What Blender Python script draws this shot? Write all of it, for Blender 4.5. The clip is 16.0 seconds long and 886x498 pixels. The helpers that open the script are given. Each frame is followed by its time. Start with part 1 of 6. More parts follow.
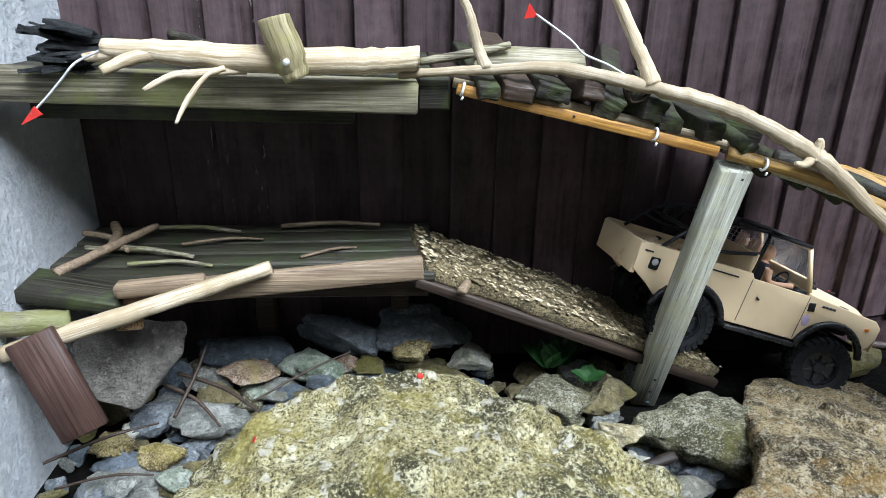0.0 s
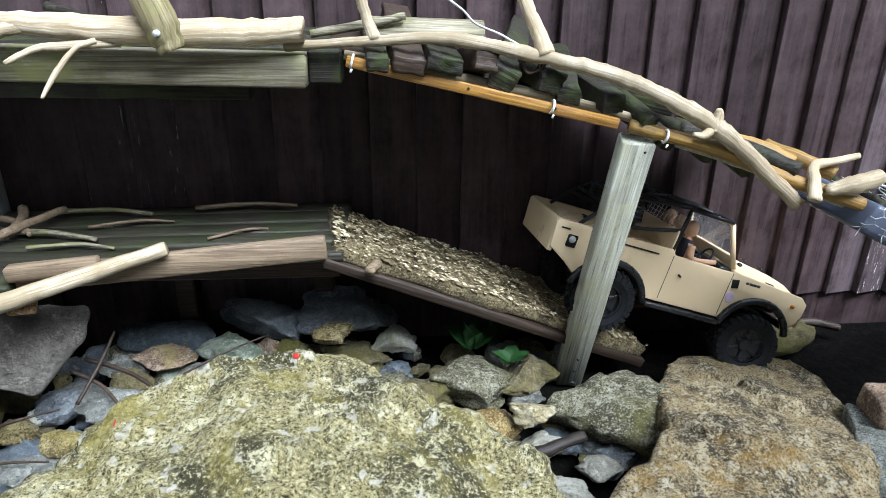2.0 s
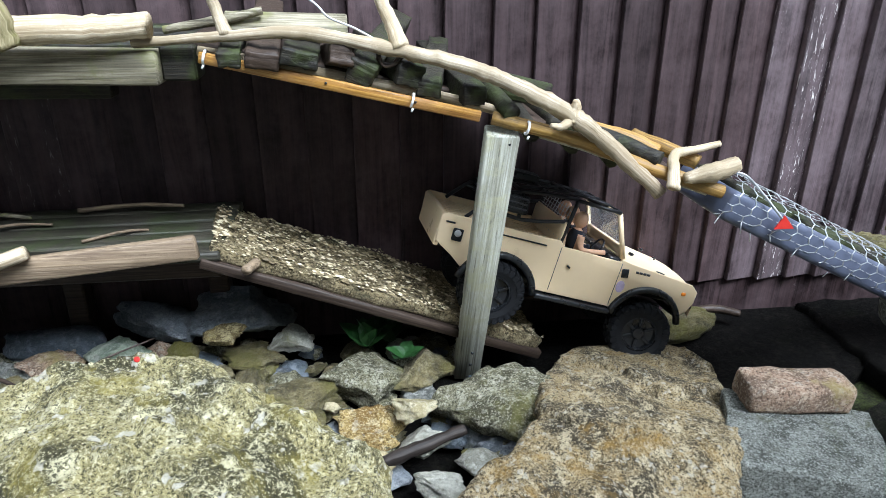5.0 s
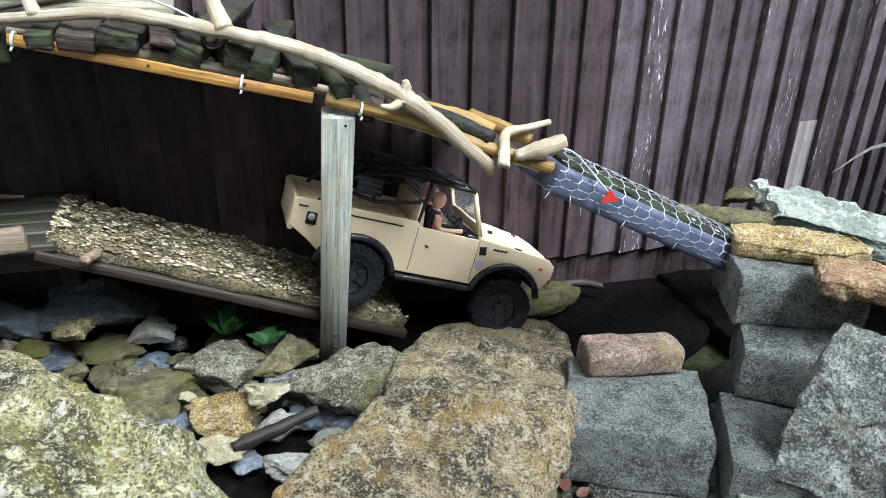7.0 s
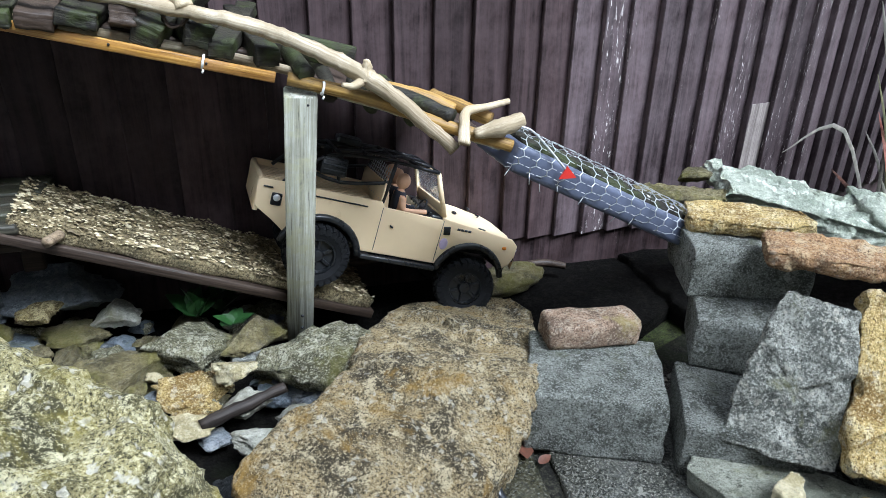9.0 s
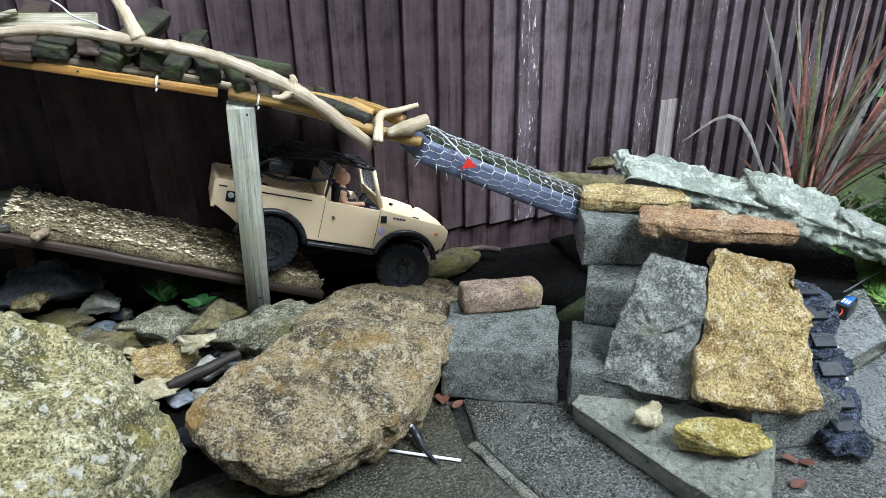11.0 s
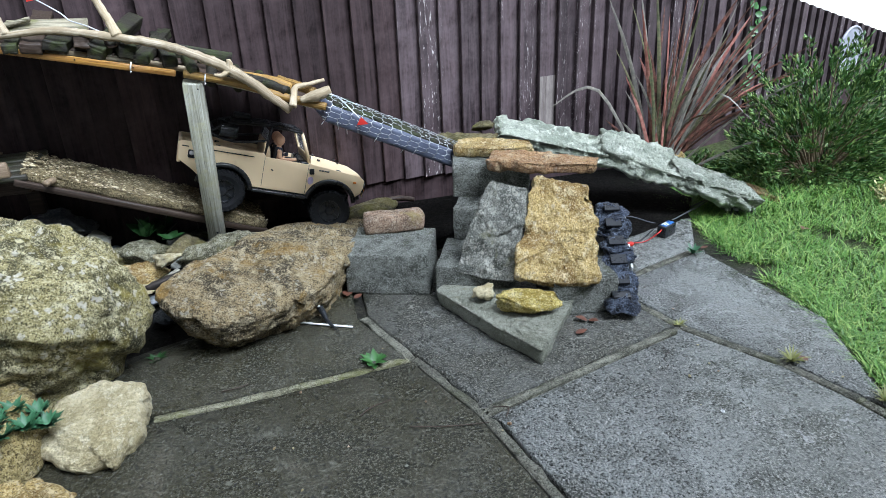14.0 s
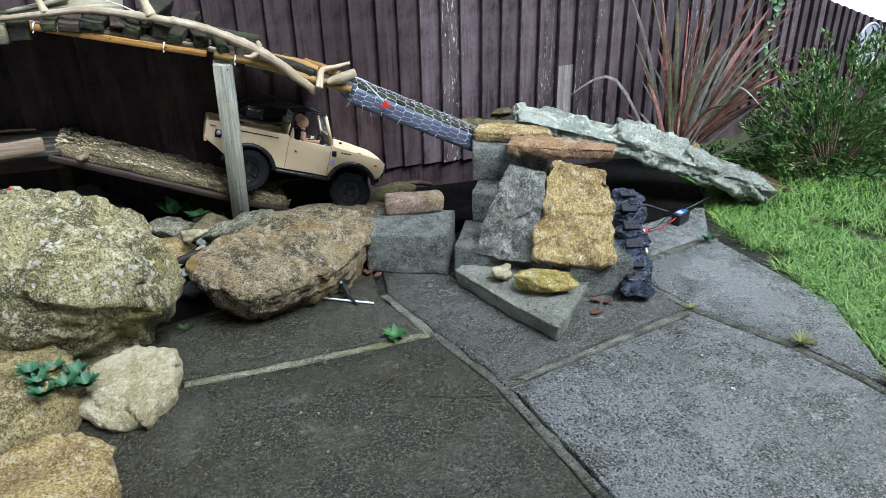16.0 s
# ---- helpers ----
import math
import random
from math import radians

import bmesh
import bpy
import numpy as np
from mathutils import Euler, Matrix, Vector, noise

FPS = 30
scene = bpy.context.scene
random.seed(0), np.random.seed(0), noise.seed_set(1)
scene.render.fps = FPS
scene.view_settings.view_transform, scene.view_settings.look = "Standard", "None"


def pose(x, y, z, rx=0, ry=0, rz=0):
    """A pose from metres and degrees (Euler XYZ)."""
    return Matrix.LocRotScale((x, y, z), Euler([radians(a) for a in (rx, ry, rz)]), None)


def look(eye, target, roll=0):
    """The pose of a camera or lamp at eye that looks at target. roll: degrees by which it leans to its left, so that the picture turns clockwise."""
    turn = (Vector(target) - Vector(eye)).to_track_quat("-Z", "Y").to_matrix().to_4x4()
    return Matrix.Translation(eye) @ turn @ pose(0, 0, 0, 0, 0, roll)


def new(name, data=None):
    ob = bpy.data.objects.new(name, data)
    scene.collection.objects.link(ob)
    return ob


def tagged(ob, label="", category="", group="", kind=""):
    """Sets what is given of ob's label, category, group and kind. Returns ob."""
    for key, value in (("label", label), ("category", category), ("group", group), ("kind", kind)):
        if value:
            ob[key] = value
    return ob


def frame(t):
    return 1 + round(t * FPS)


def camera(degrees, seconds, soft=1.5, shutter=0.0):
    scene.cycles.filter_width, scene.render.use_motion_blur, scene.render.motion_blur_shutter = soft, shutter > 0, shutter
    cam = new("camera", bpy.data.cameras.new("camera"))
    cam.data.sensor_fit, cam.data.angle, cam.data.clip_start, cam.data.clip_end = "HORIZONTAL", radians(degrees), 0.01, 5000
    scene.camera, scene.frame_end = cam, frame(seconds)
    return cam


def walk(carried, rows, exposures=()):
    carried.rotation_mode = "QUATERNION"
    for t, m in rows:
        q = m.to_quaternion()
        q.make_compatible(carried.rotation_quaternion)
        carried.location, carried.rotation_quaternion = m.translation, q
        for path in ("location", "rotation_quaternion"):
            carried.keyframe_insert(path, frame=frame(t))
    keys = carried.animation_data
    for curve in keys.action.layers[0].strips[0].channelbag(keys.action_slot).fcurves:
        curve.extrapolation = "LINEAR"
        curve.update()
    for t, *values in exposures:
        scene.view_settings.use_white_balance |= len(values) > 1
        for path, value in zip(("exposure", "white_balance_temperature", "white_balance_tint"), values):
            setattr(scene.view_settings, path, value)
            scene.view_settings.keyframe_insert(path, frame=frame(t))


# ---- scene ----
cam = camera(67.2, 16.0, soft=0.5)
PATH = [
    (0, (-0.400, -1.645, 0.985), (-0.271, 0.202, 0.229), 1.06),
    (0.5, (-0.314, -1.658, 0.976), (-0.144, 0.184, 0.214), 1.08),
    (1, (-0.249, -1.648, 0.966), (-0.076, 0.186, 0.189), 0.77),
    (1.5, (-0.234, -1.638, 0.961), (-0.100, 0.193, 0.167), 1.06),
    (2, (-0.219, -1.636, 0.958), (-0.072, 0.195, 0.169), 0.59),
    (2.5, (-0.199, -1.644, 0.947), (-0.031, 0.190, 0.167), 0.37),
    (3, (-0.174, -1.641, 0.954), (-0.005, 0.185, 0.156), 1.08),
    (5.5, (0.033, -1.655, 0.954), (0.291, 0.161, 0.156), -0.38),
    (6, (0.092, -1.670, 0.941), (0.387, 0.143, 0.149), -0.62),
    (6.5, (0.129, -1.679, 0.939), (0.447, 0.123, 0.132), -0.17),
    (7, (0.135, -1.699, 0.947), (0.569, 0.069, 0.119), 0.86),
    (7.5, (0.112, -1.731, 0.917), (0.666, -0.006, 0.071), 1.83),
    (8, (0.100, -1.739, 0.917), (0.620, 0.002, 0.080), 1.69),
    (8.5, (0.113, -1.739, 0.923), (0.631, -0.004, 0.073), 1.54),
    (11, (0.243, -2.038, 0.980), (0.758, -0.290, 0.154), -0.95),
    (11.5, (0.225, -2.230, 0.995), (0.882, -0.526, 0.182), -0.57),
    (12, (0.185, -2.377, 1.017), (0.843, -0.680, 0.191), -0.79),
    (12.5, (0.224, -2.485, 1.031), (0.793, -0.747, 0.222), -2.12),
    (13, (0.294, -2.592, 1.033), (0.829, -0.848, 0.212), -2.13),
    (13.5, (0.351, -2.664, 1.023), (0.885, -0.923, 0.196), -2.65),
    (14, (0.353, -2.719, 1.027), (0.876, -0.978, 0.194), -2.35),
    (14.5, (0.308, -2.735, 1.033), (0.856, -1.008, 0.185), -1.43),
    (15, (0.311, -2.738, 1.037), (0.848, -1.009, 0.188), -2.01),
    (15.5, (0.286, -2.753, 1.019), (0.773, -1.005, 0.180), -1.36),
    (16, (0.299, -2.775, 1.015), (0.795, -1.034, 0.165), -1.47),
]
walk(cam, [(t, look(eye, target, roll)) for t, eye, target, roll in PATH], [(0.0, 1.03, 6400, 10), (3.0, 1.04, 6350, 10), (5.5, 1.12, 6300, 10), (8.5, 1.06, 6250, 10), (11.0, 0.95, 6250, 9), (13.0, 0.80, 6250, 10), (16.0, 0.74, 6250, 11)])

# ---- world, sun, exposure ----
scene.view_settings.exposure = 0.55
world = bpy.data.worlds.new("sky")
scene.world = world
world.use_nodes = True
wn = world.node_tree.nodes
sky = wn.new("ShaderNodeTexSky")
sky.sky_type = "NISHITA"
sky.sun_disc = False
SUN_EL, SUN_ROT = radians(58), radians(155)
sky.sun_elevation, sky.sun_rotation = SUN_EL, SUN_ROT
sky.air_density, sky.dust_density = 1.0, 1.0
veil = wn.new("ShaderNodeMix")
veil.data_type = "RGBA"
veil.inputs[0].default_value = 0.55
veil.inputs[7].default_value = (10.6, 11.5, 12.8, 1)
world.node_tree.links.new(sky.outputs[0], veil.inputs[6])
# an overcast sky is three times as bright overhead as at its rim
sky_co = wn.new("ShaderNodeTexCoord")
split = wn.new("ShaderNodeSeparateXYZ")
rise = wn.new("ShaderNodeMapRange")
rise.inputs["To Min"].default_value, rise.inputs["To Max"].default_value = 0.30, 1.40
shade = wn.new("ShaderNodeMix")
shade.data_type, shade.blend_type = "RGBA", "MULTIPLY"
shade.inputs[0].default_value = 1.0
world.node_tree.links.new(sky_co.outputs["Generated"], split.inputs[0])
world.node_tree.links.new(split.outputs[2], rise.inputs["Value"])
world.node_tree.links.new(veil.outputs[2], shade.inputs[6])
world.node_tree.links.new(rise.outputs[0], shade.inputs[7])
world.node_tree.links.new(shade.outputs[2], wn["Background"].inputs[0])
wn["Background"].inputs[1].default_value = 0.066
sun = new("sun", bpy.data.lights.new("sun", "SUN"))
sun.data.energy, sun.data.angle, sun.data.color = 5.0, radians(36), (0.80, 0.89, 1.0)
sun.matrix_world = look((2.4, -3.1, 4.2), (0.5, -0.5, 0.0))


# ---- small builders ----
def mesh_from(bm, name, material=None, smooth=True):
    me = bpy.data.meshes.new(name)
    bm.to_mesh(me)
    bm.free()
    if material:
        me.materials.append(material)
    if smooth:
        me.shade_smooth()
    return me


def part(name, bm, material, parent, label="", m=None, smooth=True):
    ob = new(name, mesh_from(bm, name, material, smooth) if isinstance(bm, bmesh.types.BMesh) else bm)
    ob.parent = parent
    if m is not None:
        ob.matrix_basis = m
    return tagged(ob, label)


def thing(name, bm, material, label, category, group="", kind="", m=None, smooth=True):
    ob = new(name, mesh_from(bm, name, material, smooth) if bm else None)
    if m is not None:
        ob.matrix_basis = m
    return tagged(ob, label, category, group, kind)


def add_box(bm, sx, sy, sz, m=None, bevel=0.0, seg=1, cuts=0):
    r = bmesh.ops.create_cube(bm, size=1.0, matrix=(m or Matrix()) @ Matrix.Diagonal((sx, sy, sz, 1)))
    es = list({e for v in r["verts"] for e in v.link_edges})
    if bevel:
        bmesh.ops.bevel(bm, geom=es, offset=bevel, segments=seg, affect="EDGES", profile=0.6)
    return bm


def box(sx, sy, sz, m=None, bevel=0.0, seg=1):
    return add_box(bmesh.new(), sx, sy, sz, m, bevel, seg)


def wobble(bm, amount, scale, seed=0.0):
    off = Vector((seed * 7.3, seed * 3.1, seed * 5.7))
    bm.normal_update()
    for v in bm.verts:
        v.co += v.normal * amount * noise.fractal(v.co * scale + off, 1.0, 2.0, 4)
    return bm


def add_tube(bm, pts, radii, sides=10, bump=0.0, seed=0, cap=True):
    """A tube along points, with a radius at each."""
    pts = [Vector(p) for p in pts]
    if not isinstance(radii, (list, tuple)):
        radii = [radii] * len(pts)
    rings, side = [], None
    bm.verts.layers.float_vector.get("grain") or bm.verts.layers.float_vector.new("grain")
    for i, p in enumerate(pts):
        a, b = pts[max(0, i - 1)], pts[min(len(pts) - 1, i + 1)]
        d = (b - a).normalized()
        if side is None:
            side = d.orthogonal().normalized()
        side = (side - d * side.dot(d)).normalized()
        up = d.cross(side)
        ring = []
        for k in range(sides):
            a2 = 2 * math.pi * k / sides
            w = side * math.cos(a2) + up * math.sin(a2)
            r = radii[i]
            if bump:
                r *= 1 + bump * (0.5 * noise.noise((p + w * radii[i]) * 26 + Vector((seed, seed, 0))) + 0.5 * noise.noise((p + w * radii[i]) * 90 + Vector((seed, 0, 0))))
            ring.append(bm.verts.new(p + w * r))
        rings.append(ring)
    # a coordinate that runs along the tube, for the wood's grain
    grain = bm.verts.layers.float_vector.get("grain")
    run = 0.0
    for i, ring in enumerate(rings):
        run += (pts[i] - pts[i - 1]).length if i else 0.0
        for k, v in enumerate(ring):
            v[grain] = Vector((run, radii[i] * math.cos(2 * math.pi * k / sides), radii[i] * math.sin(2 * math.pi * k / sides)))
    for r1, r2 in zip(rings, rings[1:]):
        for k in range(sides):
            bm.faces.new((r1[k], r1[(k + 1) % sides], r2[(k + 1) % sides], r2[k]))
    if cap:
        bm.faces.new(rings[0][::-1])
        bm.faces.new(rings[-1])
    return bm


def tube(pts, radii, sides=10, bump=0.0, seed=0):
    return add_tube(bmesh.new(), pts, radii, sides, bump, seed)


def bent(pts, n=6):
    """A smooth line through points."""
    pts = [Vector(p) for p in pts]
    out = []
    for i in range(len(pts) - 1):
        p0, p1, p2, p3 = pts[max(i - 1, 0)], pts[i], pts[i + 1], pts[min(i + 2, len(pts) - 1)]
        for k in range(n):
            t = k / n
            out.append(0.5 * ((2 * p1) + (p2 - p0) * t + (2 * p0 - 5 * p1 + 4 * p2 - p3) * t * t + (3 * p1 - p0 - 3 * p2 + p3) * t ** 3))
    return out + [pts[-1]]


def lerp_list(vals, n):
    out = []
    for i in range(n):
        f = i / (n - 1) * (len(vals) - 1)
        k = min(int(f), len(vals) - 2)
        out.append(vals[k] + (vals[k + 1] - vals[k]) * (f - k))
    return out


def branch(pts, radii, seed=0, sides=10, bump=0.25, n=6):
    line = bent(pts, n)
    rad = lerp_list(list(radii), len(line))
    rng = random.Random(seed)
    line = [p + Vector((rng.uniform(-1, 1), rng.uniform(-1, 1), rng.uniform(-1, 1))) * r * 0.06 for p, r in zip(line, rad)]
    return tube(line, rad, sides, bump, seed)


def stone(outline, z0, z1, seed, rough=0.02, under=0.9, bulge=0.15, slope=(0, 0), around=72, freq=6.0, crisp=0.93, layers=0.0, rings_n=0, facet=0.5, lip=False):
    """A stone with the outline given seen from above, from z0 up to z1; slope leans its top; under narrows its foot."""
    n = len(outline)
    cx, cy = sum(p[0] for p in outline) / n, sum(p[1] for p in outline) / n
    rim = []
    length = [math.dist(outline[i], outline[(i + 1) % n]) for i in range(n)]
    total = sum(length)
    for k in range(around):
        s = k / around * total
        i = 0
        while s > length[i]:
            s -= length[i]
            i += 1
        a, b = outline[i], outline[(i + 1) % n]
        rim.append((a[0] + (b[0] - a[0]) * s / length[i], a[1] + (b[1] - a[1]) * s / length[i]))
    for _ in range(1):
        rim = [((rim[k - 1][0] + 2 * rim[k][0] + rim[(k + 1) % around][0]) / 4, (rim[k - 1][1] + 2 * rim[k][1] + rim[(k + 1) % around][1]) / 4) for k in range(around)]
    h = z1 - z0
    prof = [(under * 0.6, 0.0), (under, 0.03), (under + (1 - under) * 0.5, 0.25), (1.0, 0.5), (1.005, 0.68), (0.995, 0.82), (crisp + 0.035, 0.92), (crisp, 0.965)]
    if lip:
        prof = [(under * 0.6, 0.0), (under, 0.03), (under + (1 - under) * 0.42, 0.38), (under + (1 - under) * 0.78, 0.68), (0.985, 0.85), (1.0, 0.92), (crisp, 0.98)]
    prof += [(crisp * s, 1.0 + bulge * (1 - s) * 0.6) for s in (0.92, 0.82, 0.7, 0.57, 0.43, 0.29, 0.15)]
    if rings_n:
        prof = list(zip(lerp_list([p[0] for p in prof], rings_n), lerp_list([p[1] for p in prof], rings_n)))
    bm = bmesh.new()
    rings = []
    off = Vector((seed * 3.7, seed * 1.9, seed * 2.3))
    for s, zf in prof:
        ring = []
        for x, y in rim:
            px, py = cx + (x - cx) * s, cy + (y - cy) * s
            z = z0 + h * zf + ((px - cx) * slope[0] + (py - cy) * slope[1]) * min(1.0, zf)
            ring.append(bm.verts.new((px, py, z)))
        rings.append(ring)
    for r1, r2 in zip(rings, rings[1:]):
        for k in range(around):
            bm.faces.new((r1[k], r1[(k + 1) % around], r2[(k + 1) % around], r2[k]))
    bm.faces.new(rings[0][::-1])
    bm.faces.new(rings[-1])
    bm.normal_update()
    for v in bm.verts:
        p = v.co * freq + off
        d = noise.fractal(p, 0.55, 2.1, 7) * rough + noise.noise(p * 0.45) * rough * 1.4
        c = -abs(noise.noise(p * 1.9)) * rough * 0.8
        cells = noise.voronoi(p * 0.8)[1][0]
        tilt = noise.cell_vector(cells * 7.7)
        d += facet * rough * 1.1 * (p * 0.8 - cells).dot(tilt)
        v.co += v.normal * (d + c)
        if layers:
            q = v.co.z * 95 + noise.noise(v.co * 9 + off) * 2.2
            v.co.xy += v.normal.xy * layers * math.sin(q)
    return bm


def pebble(sx, sy, sz, seed, sub=4, rough=0.22, flat=5):
    """A broken stone of that size: a ball cut by planes and roughened; it stands on z = 0."""
    rng = random.Random(seed)
    bm = bmesh.new()
    bmesh.ops.create_icosphere(bm, subdivisions=sub, radius=1.0)
    planes = []
    for _ in range(flat + 4):
        d = Vector((rng.uniform(-1, 1), rng.uniform(-1, 1), rng.uniform(-0.8, 1))).normalized()
        planes.append((d, rng.uniform(0.42, 0.72)))
    off = Vector((seed * 1.7, seed * 2.9, seed))
    for v in bm.verts:
        p = v.co.copy()
        for d, c in planes:
            e = p.dot(d) - c
            if e > 0:
                p -= d * e * 0.99
        cells = noise.voronoi(p * 1.4 + off)[1][0]
        p += v.co * rough * 0.55 * (p * 1.4 + off - cells).dot(noise.cell_vector(cells * 5.3))
        p += v.co * rough * 0.5 * noise.fractal(p * 2.2 + off, 0.5, 2.2, 7)
        v.co = p
    lo = [min(v.co[i] for v in bm.verts) for i in range(3)]
    hi = [max(v.co[i] for v in bm.verts) for i in range(3)]
    for v in bm.verts:
        v.co = Vector((((v.co.x - lo[0]) / (hi[0] - lo[0]) - 0.5) * sx, ((v.co.y - lo[1]) / (hi[1] - lo[1]) - 0.5) * sy, (v.co.z - lo[2]) / (hi[2] - lo[2]) * sz))
    return bm


# ---- materials ----
def mix_node(nt, fac, a, b, blend="MIX"):
    n = nt.nodes.new("ShaderNodeMix")
    n.data_type, n.blend_type = "RGBA", blend
    for sock, val in ((n.inputs[0], fac), (n.inputs[6], a), (n.inputs[7], b)):
        if isinstance(val, bpy.types.NodeSocket):
            nt.links.new(val, sock)
        elif isinstance(val, (int, float)):
            sock.default_value = val
        else:
            sock.default_value = (*val[:3], 1)
    return n.outputs[2]


def noise_node(nt, co, scale, detail=6, rough=0.6, dist=0.0):
    n = nt.nodes.new("ShaderNodeTexNoise")
    n.inputs["Scale"].default_value, n.inputs["Detail"].default_value = scale, detail
    n.inputs["Roughness"].default_value, n.inputs["Distortion"].default_value = rough, dist
    nt.links.new(co, n.inputs["Vector"])
    return n.outputs["Fac"]


def ramp_node(nt, fac, lo, hi, v0=0.0, v1=1.0):
    n = nt.nodes.new("ShaderNodeMapRange")
    n.inputs["From Min"].default_value, n.inputs["From Max"].default_value = lo, hi
    n.inputs["To Min"].default_value, n.inputs["To Max"].default_value = v0, v1
    nt.links.new(fac, n.inputs["Value"])
    return n.outputs["Result"]


def start_mat(name, rough=0.6, metal=0.0, stretch=(1, 1, 1)):
    m = bpy.data.materials.new(name)
    m.use_nodes = True
    nt = m.node_tree
    b = nt.nodes["Principled BSDF"]
    b.inputs["Roughness"].default_value, b.inputs["Metallic"].default_value = rough, metal
    tc = nt.nodes.new("ShaderNodeTexCoord")
    mp = nt.nodes.new("ShaderNodeMapping")
    mp.inputs["Scale"].default_value = stretch
    info = nt.nodes.new("ShaderNodeObjectInfo")
    add = nt.nodes.new("ShaderNodeVectorMath")
    mul = nt.nodes.new("ShaderNodeMath")
    mul.operation, mul.inputs[1].default_value = "MULTIPLY", 40.0
    nt.links.new(info.outputs["Random"], mul.inputs[0])
    nt.links.new(tc.outputs["Object"], mp.inputs["Vector"])
    nt.links.new(mp.outputs[0], add.inputs[0])
    nt.links.new(mul.outputs[0], add.inputs[1])
    return m, nt, b, add.outputs[0], info.outputs["Random"]


def bump_node(nt, b, height, strength, dist):
    n = nt.nodes.new("ShaderNodeBump")
    n.inputs["Strength"].default_value, n.inputs["Distance"].default_value = strength, dist
    nt.links.new(height, n.inputs["Height"])
    nt.links.new(n.outputs[0], b.inputs["Normal"])


def stone_mat(name, base, dark, light, moss=None, moss_amt=0.0, scale=9.0, spots=0.0, spot_col=(0.75, 0.71, 0.6), rough=0.75, bump=0.6, grain=170.0, shift=0.2, patchy=0.85, speck=1.0):
    """Stone: broad tone, crisp lichen patches, dark mottles, pits and grit, each at its own size."""
    m, nt, b, co, rnd = start_mat(name, rough)
    b.inputs["Specular IOR Level"].default_value = 0.3
    big = noise_node(nt, co, scale, 8, 0.65, 0.4)
    patch = noise_node(nt, co, scale * 2.6, 9, 0.72, 0.3)
    fine = noise_node(nt, co, scale * 7, 8, 0.75)
    grit = noise_node(nt, co, grain * 1.3, 3, 0.7)
    pits = noise_node(nt, co, scale * 15, 5, 0.7, 0.2)
    col = mix_node(nt, ramp_node(nt, big, 0.42, 0.55), dark, base)
    col = mix_node(nt, ramp_node(nt, patch, 0.53, 0.53 + 0.07 / max(patchy, 0.2), 0.0, patchy), col, light)
    col = mix_node(nt, ramp_node(nt, fine, 0.55, 0.63, 0.0, 0.85), col, dark)
    col = mix_node(nt, ramp_node(nt, fine, 0.44, 0.36, 0.0, 0.85), col, light)
    col = mix_node(nt, ramp_node(nt, grit, 0.46, 0.40, 0.0, 0.85 * speck), col, mix_node(nt, 1.0, dark, (0.55, 0.55, 0.55), "MULTIPLY"))
    col = mix_node(nt, ramp_node(nt, grit, 0.56, 0.61, 0.0, 0.75 * speck), col, light)
    col = mix_node(nt, ramp_node(nt, pits, 0.40, 0.33, 0.0, 0.9 * speck), col, mix_node(nt, 1.0, dark, (0.3, 0.3, 0.3), "MULTIPLY"))
    if spots:
        v = nt.nodes.new("ShaderNodeTexVoronoi")
        v.inputs["Scale"].default_value = scale * 5
        wv = nt.nodes.new("ShaderNodeVectorMath")
        wv.operation = "ADD"
        nt.links.new(co, wv.inputs[0])
        wn2 = nt.nodes.new("ShaderNodeTexNoise")
        wn2.inputs["Scale"].default_value = scale * 9
        nt.links.new(co, wn2.inputs["Vector"])
        sc_ = nt.nodes.new("ShaderNodeVectorMath")
        sc_.operation = "SCALE"
        sc_.inputs["Scale"].default_value = 0.22 / scale
        nt.links.new(wn2.outputs["Color"], sc_.inputs[0])
        nt.links.new(sc_.outputs[0], wv.inputs[1])
        nt.links.new(wv.outputs[0], v.inputs["Vector"])
        s = ramp_node(nt, v.outputs["Distance"], 0.36, 0.26)
        gate = ramp_node(nt, noise_node(nt, co, scale * 1.7, 4), 0.48, 0.55, 0.0, spots)
        mm = nt.nodes.new("ShaderNodeMath")
        mm.operation = "MULTIPLY"
        nt.links.new(s, mm.inputs[0])
        nt.links.new(gate, mm.inputs[1])
        col = mix_node(nt, mm.outputs[0], col, spot_col)
    if moss:
        g = noise_node(nt, co, scale * 0.55, 7, 0.75, 0.6)
        col = mix_node(nt, ramp_node(nt, g, 0.60 - moss_amt * 0.25, 0.70 - moss_amt * 0.2, 0.0, 0.75), col, moss)
    hs = nt.nodes.new("ShaderNodeHueSaturation")
    hs.inputs["Saturation"].default_value = 1.05
    nt.links.new(ramp_node(nt, rnd, 0, 1, 1 - shift, 1 + shift), hs.inputs["Value"])
    nt.links.new(col, hs.inputs["Color"])
    nt.links.new(hs.outputs[0], b.inputs["Base Color"])
    nt.links.new(ramp_node(nt, fine, 0.3, 0.7, rough - 0.22, rough + 0.12), b.inputs["Roughness"])
    h = nt.nodes.new("ShaderNodeMath")
    h.operation = "ADD"
    nt.links.new(fine, h.inputs[0])
    nt.links.new(ramp_node(nt, grit, 0, 1, 0, 0.4), h.inputs[1])
    h2 = nt.nodes.new("ShaderNodeMath")
    h2.operation = "ADD"
    nt.links.new(h.outputs[0], h2.inputs[0])
    nt.links.new(ramp_node(nt, pits, 0.3, 0.5, -0.6, 0.0), h2.inputs[1])
    bump_node(nt, b, h2.outputs[0], min(1.0, bump * 1.4), 0.02)
    return m


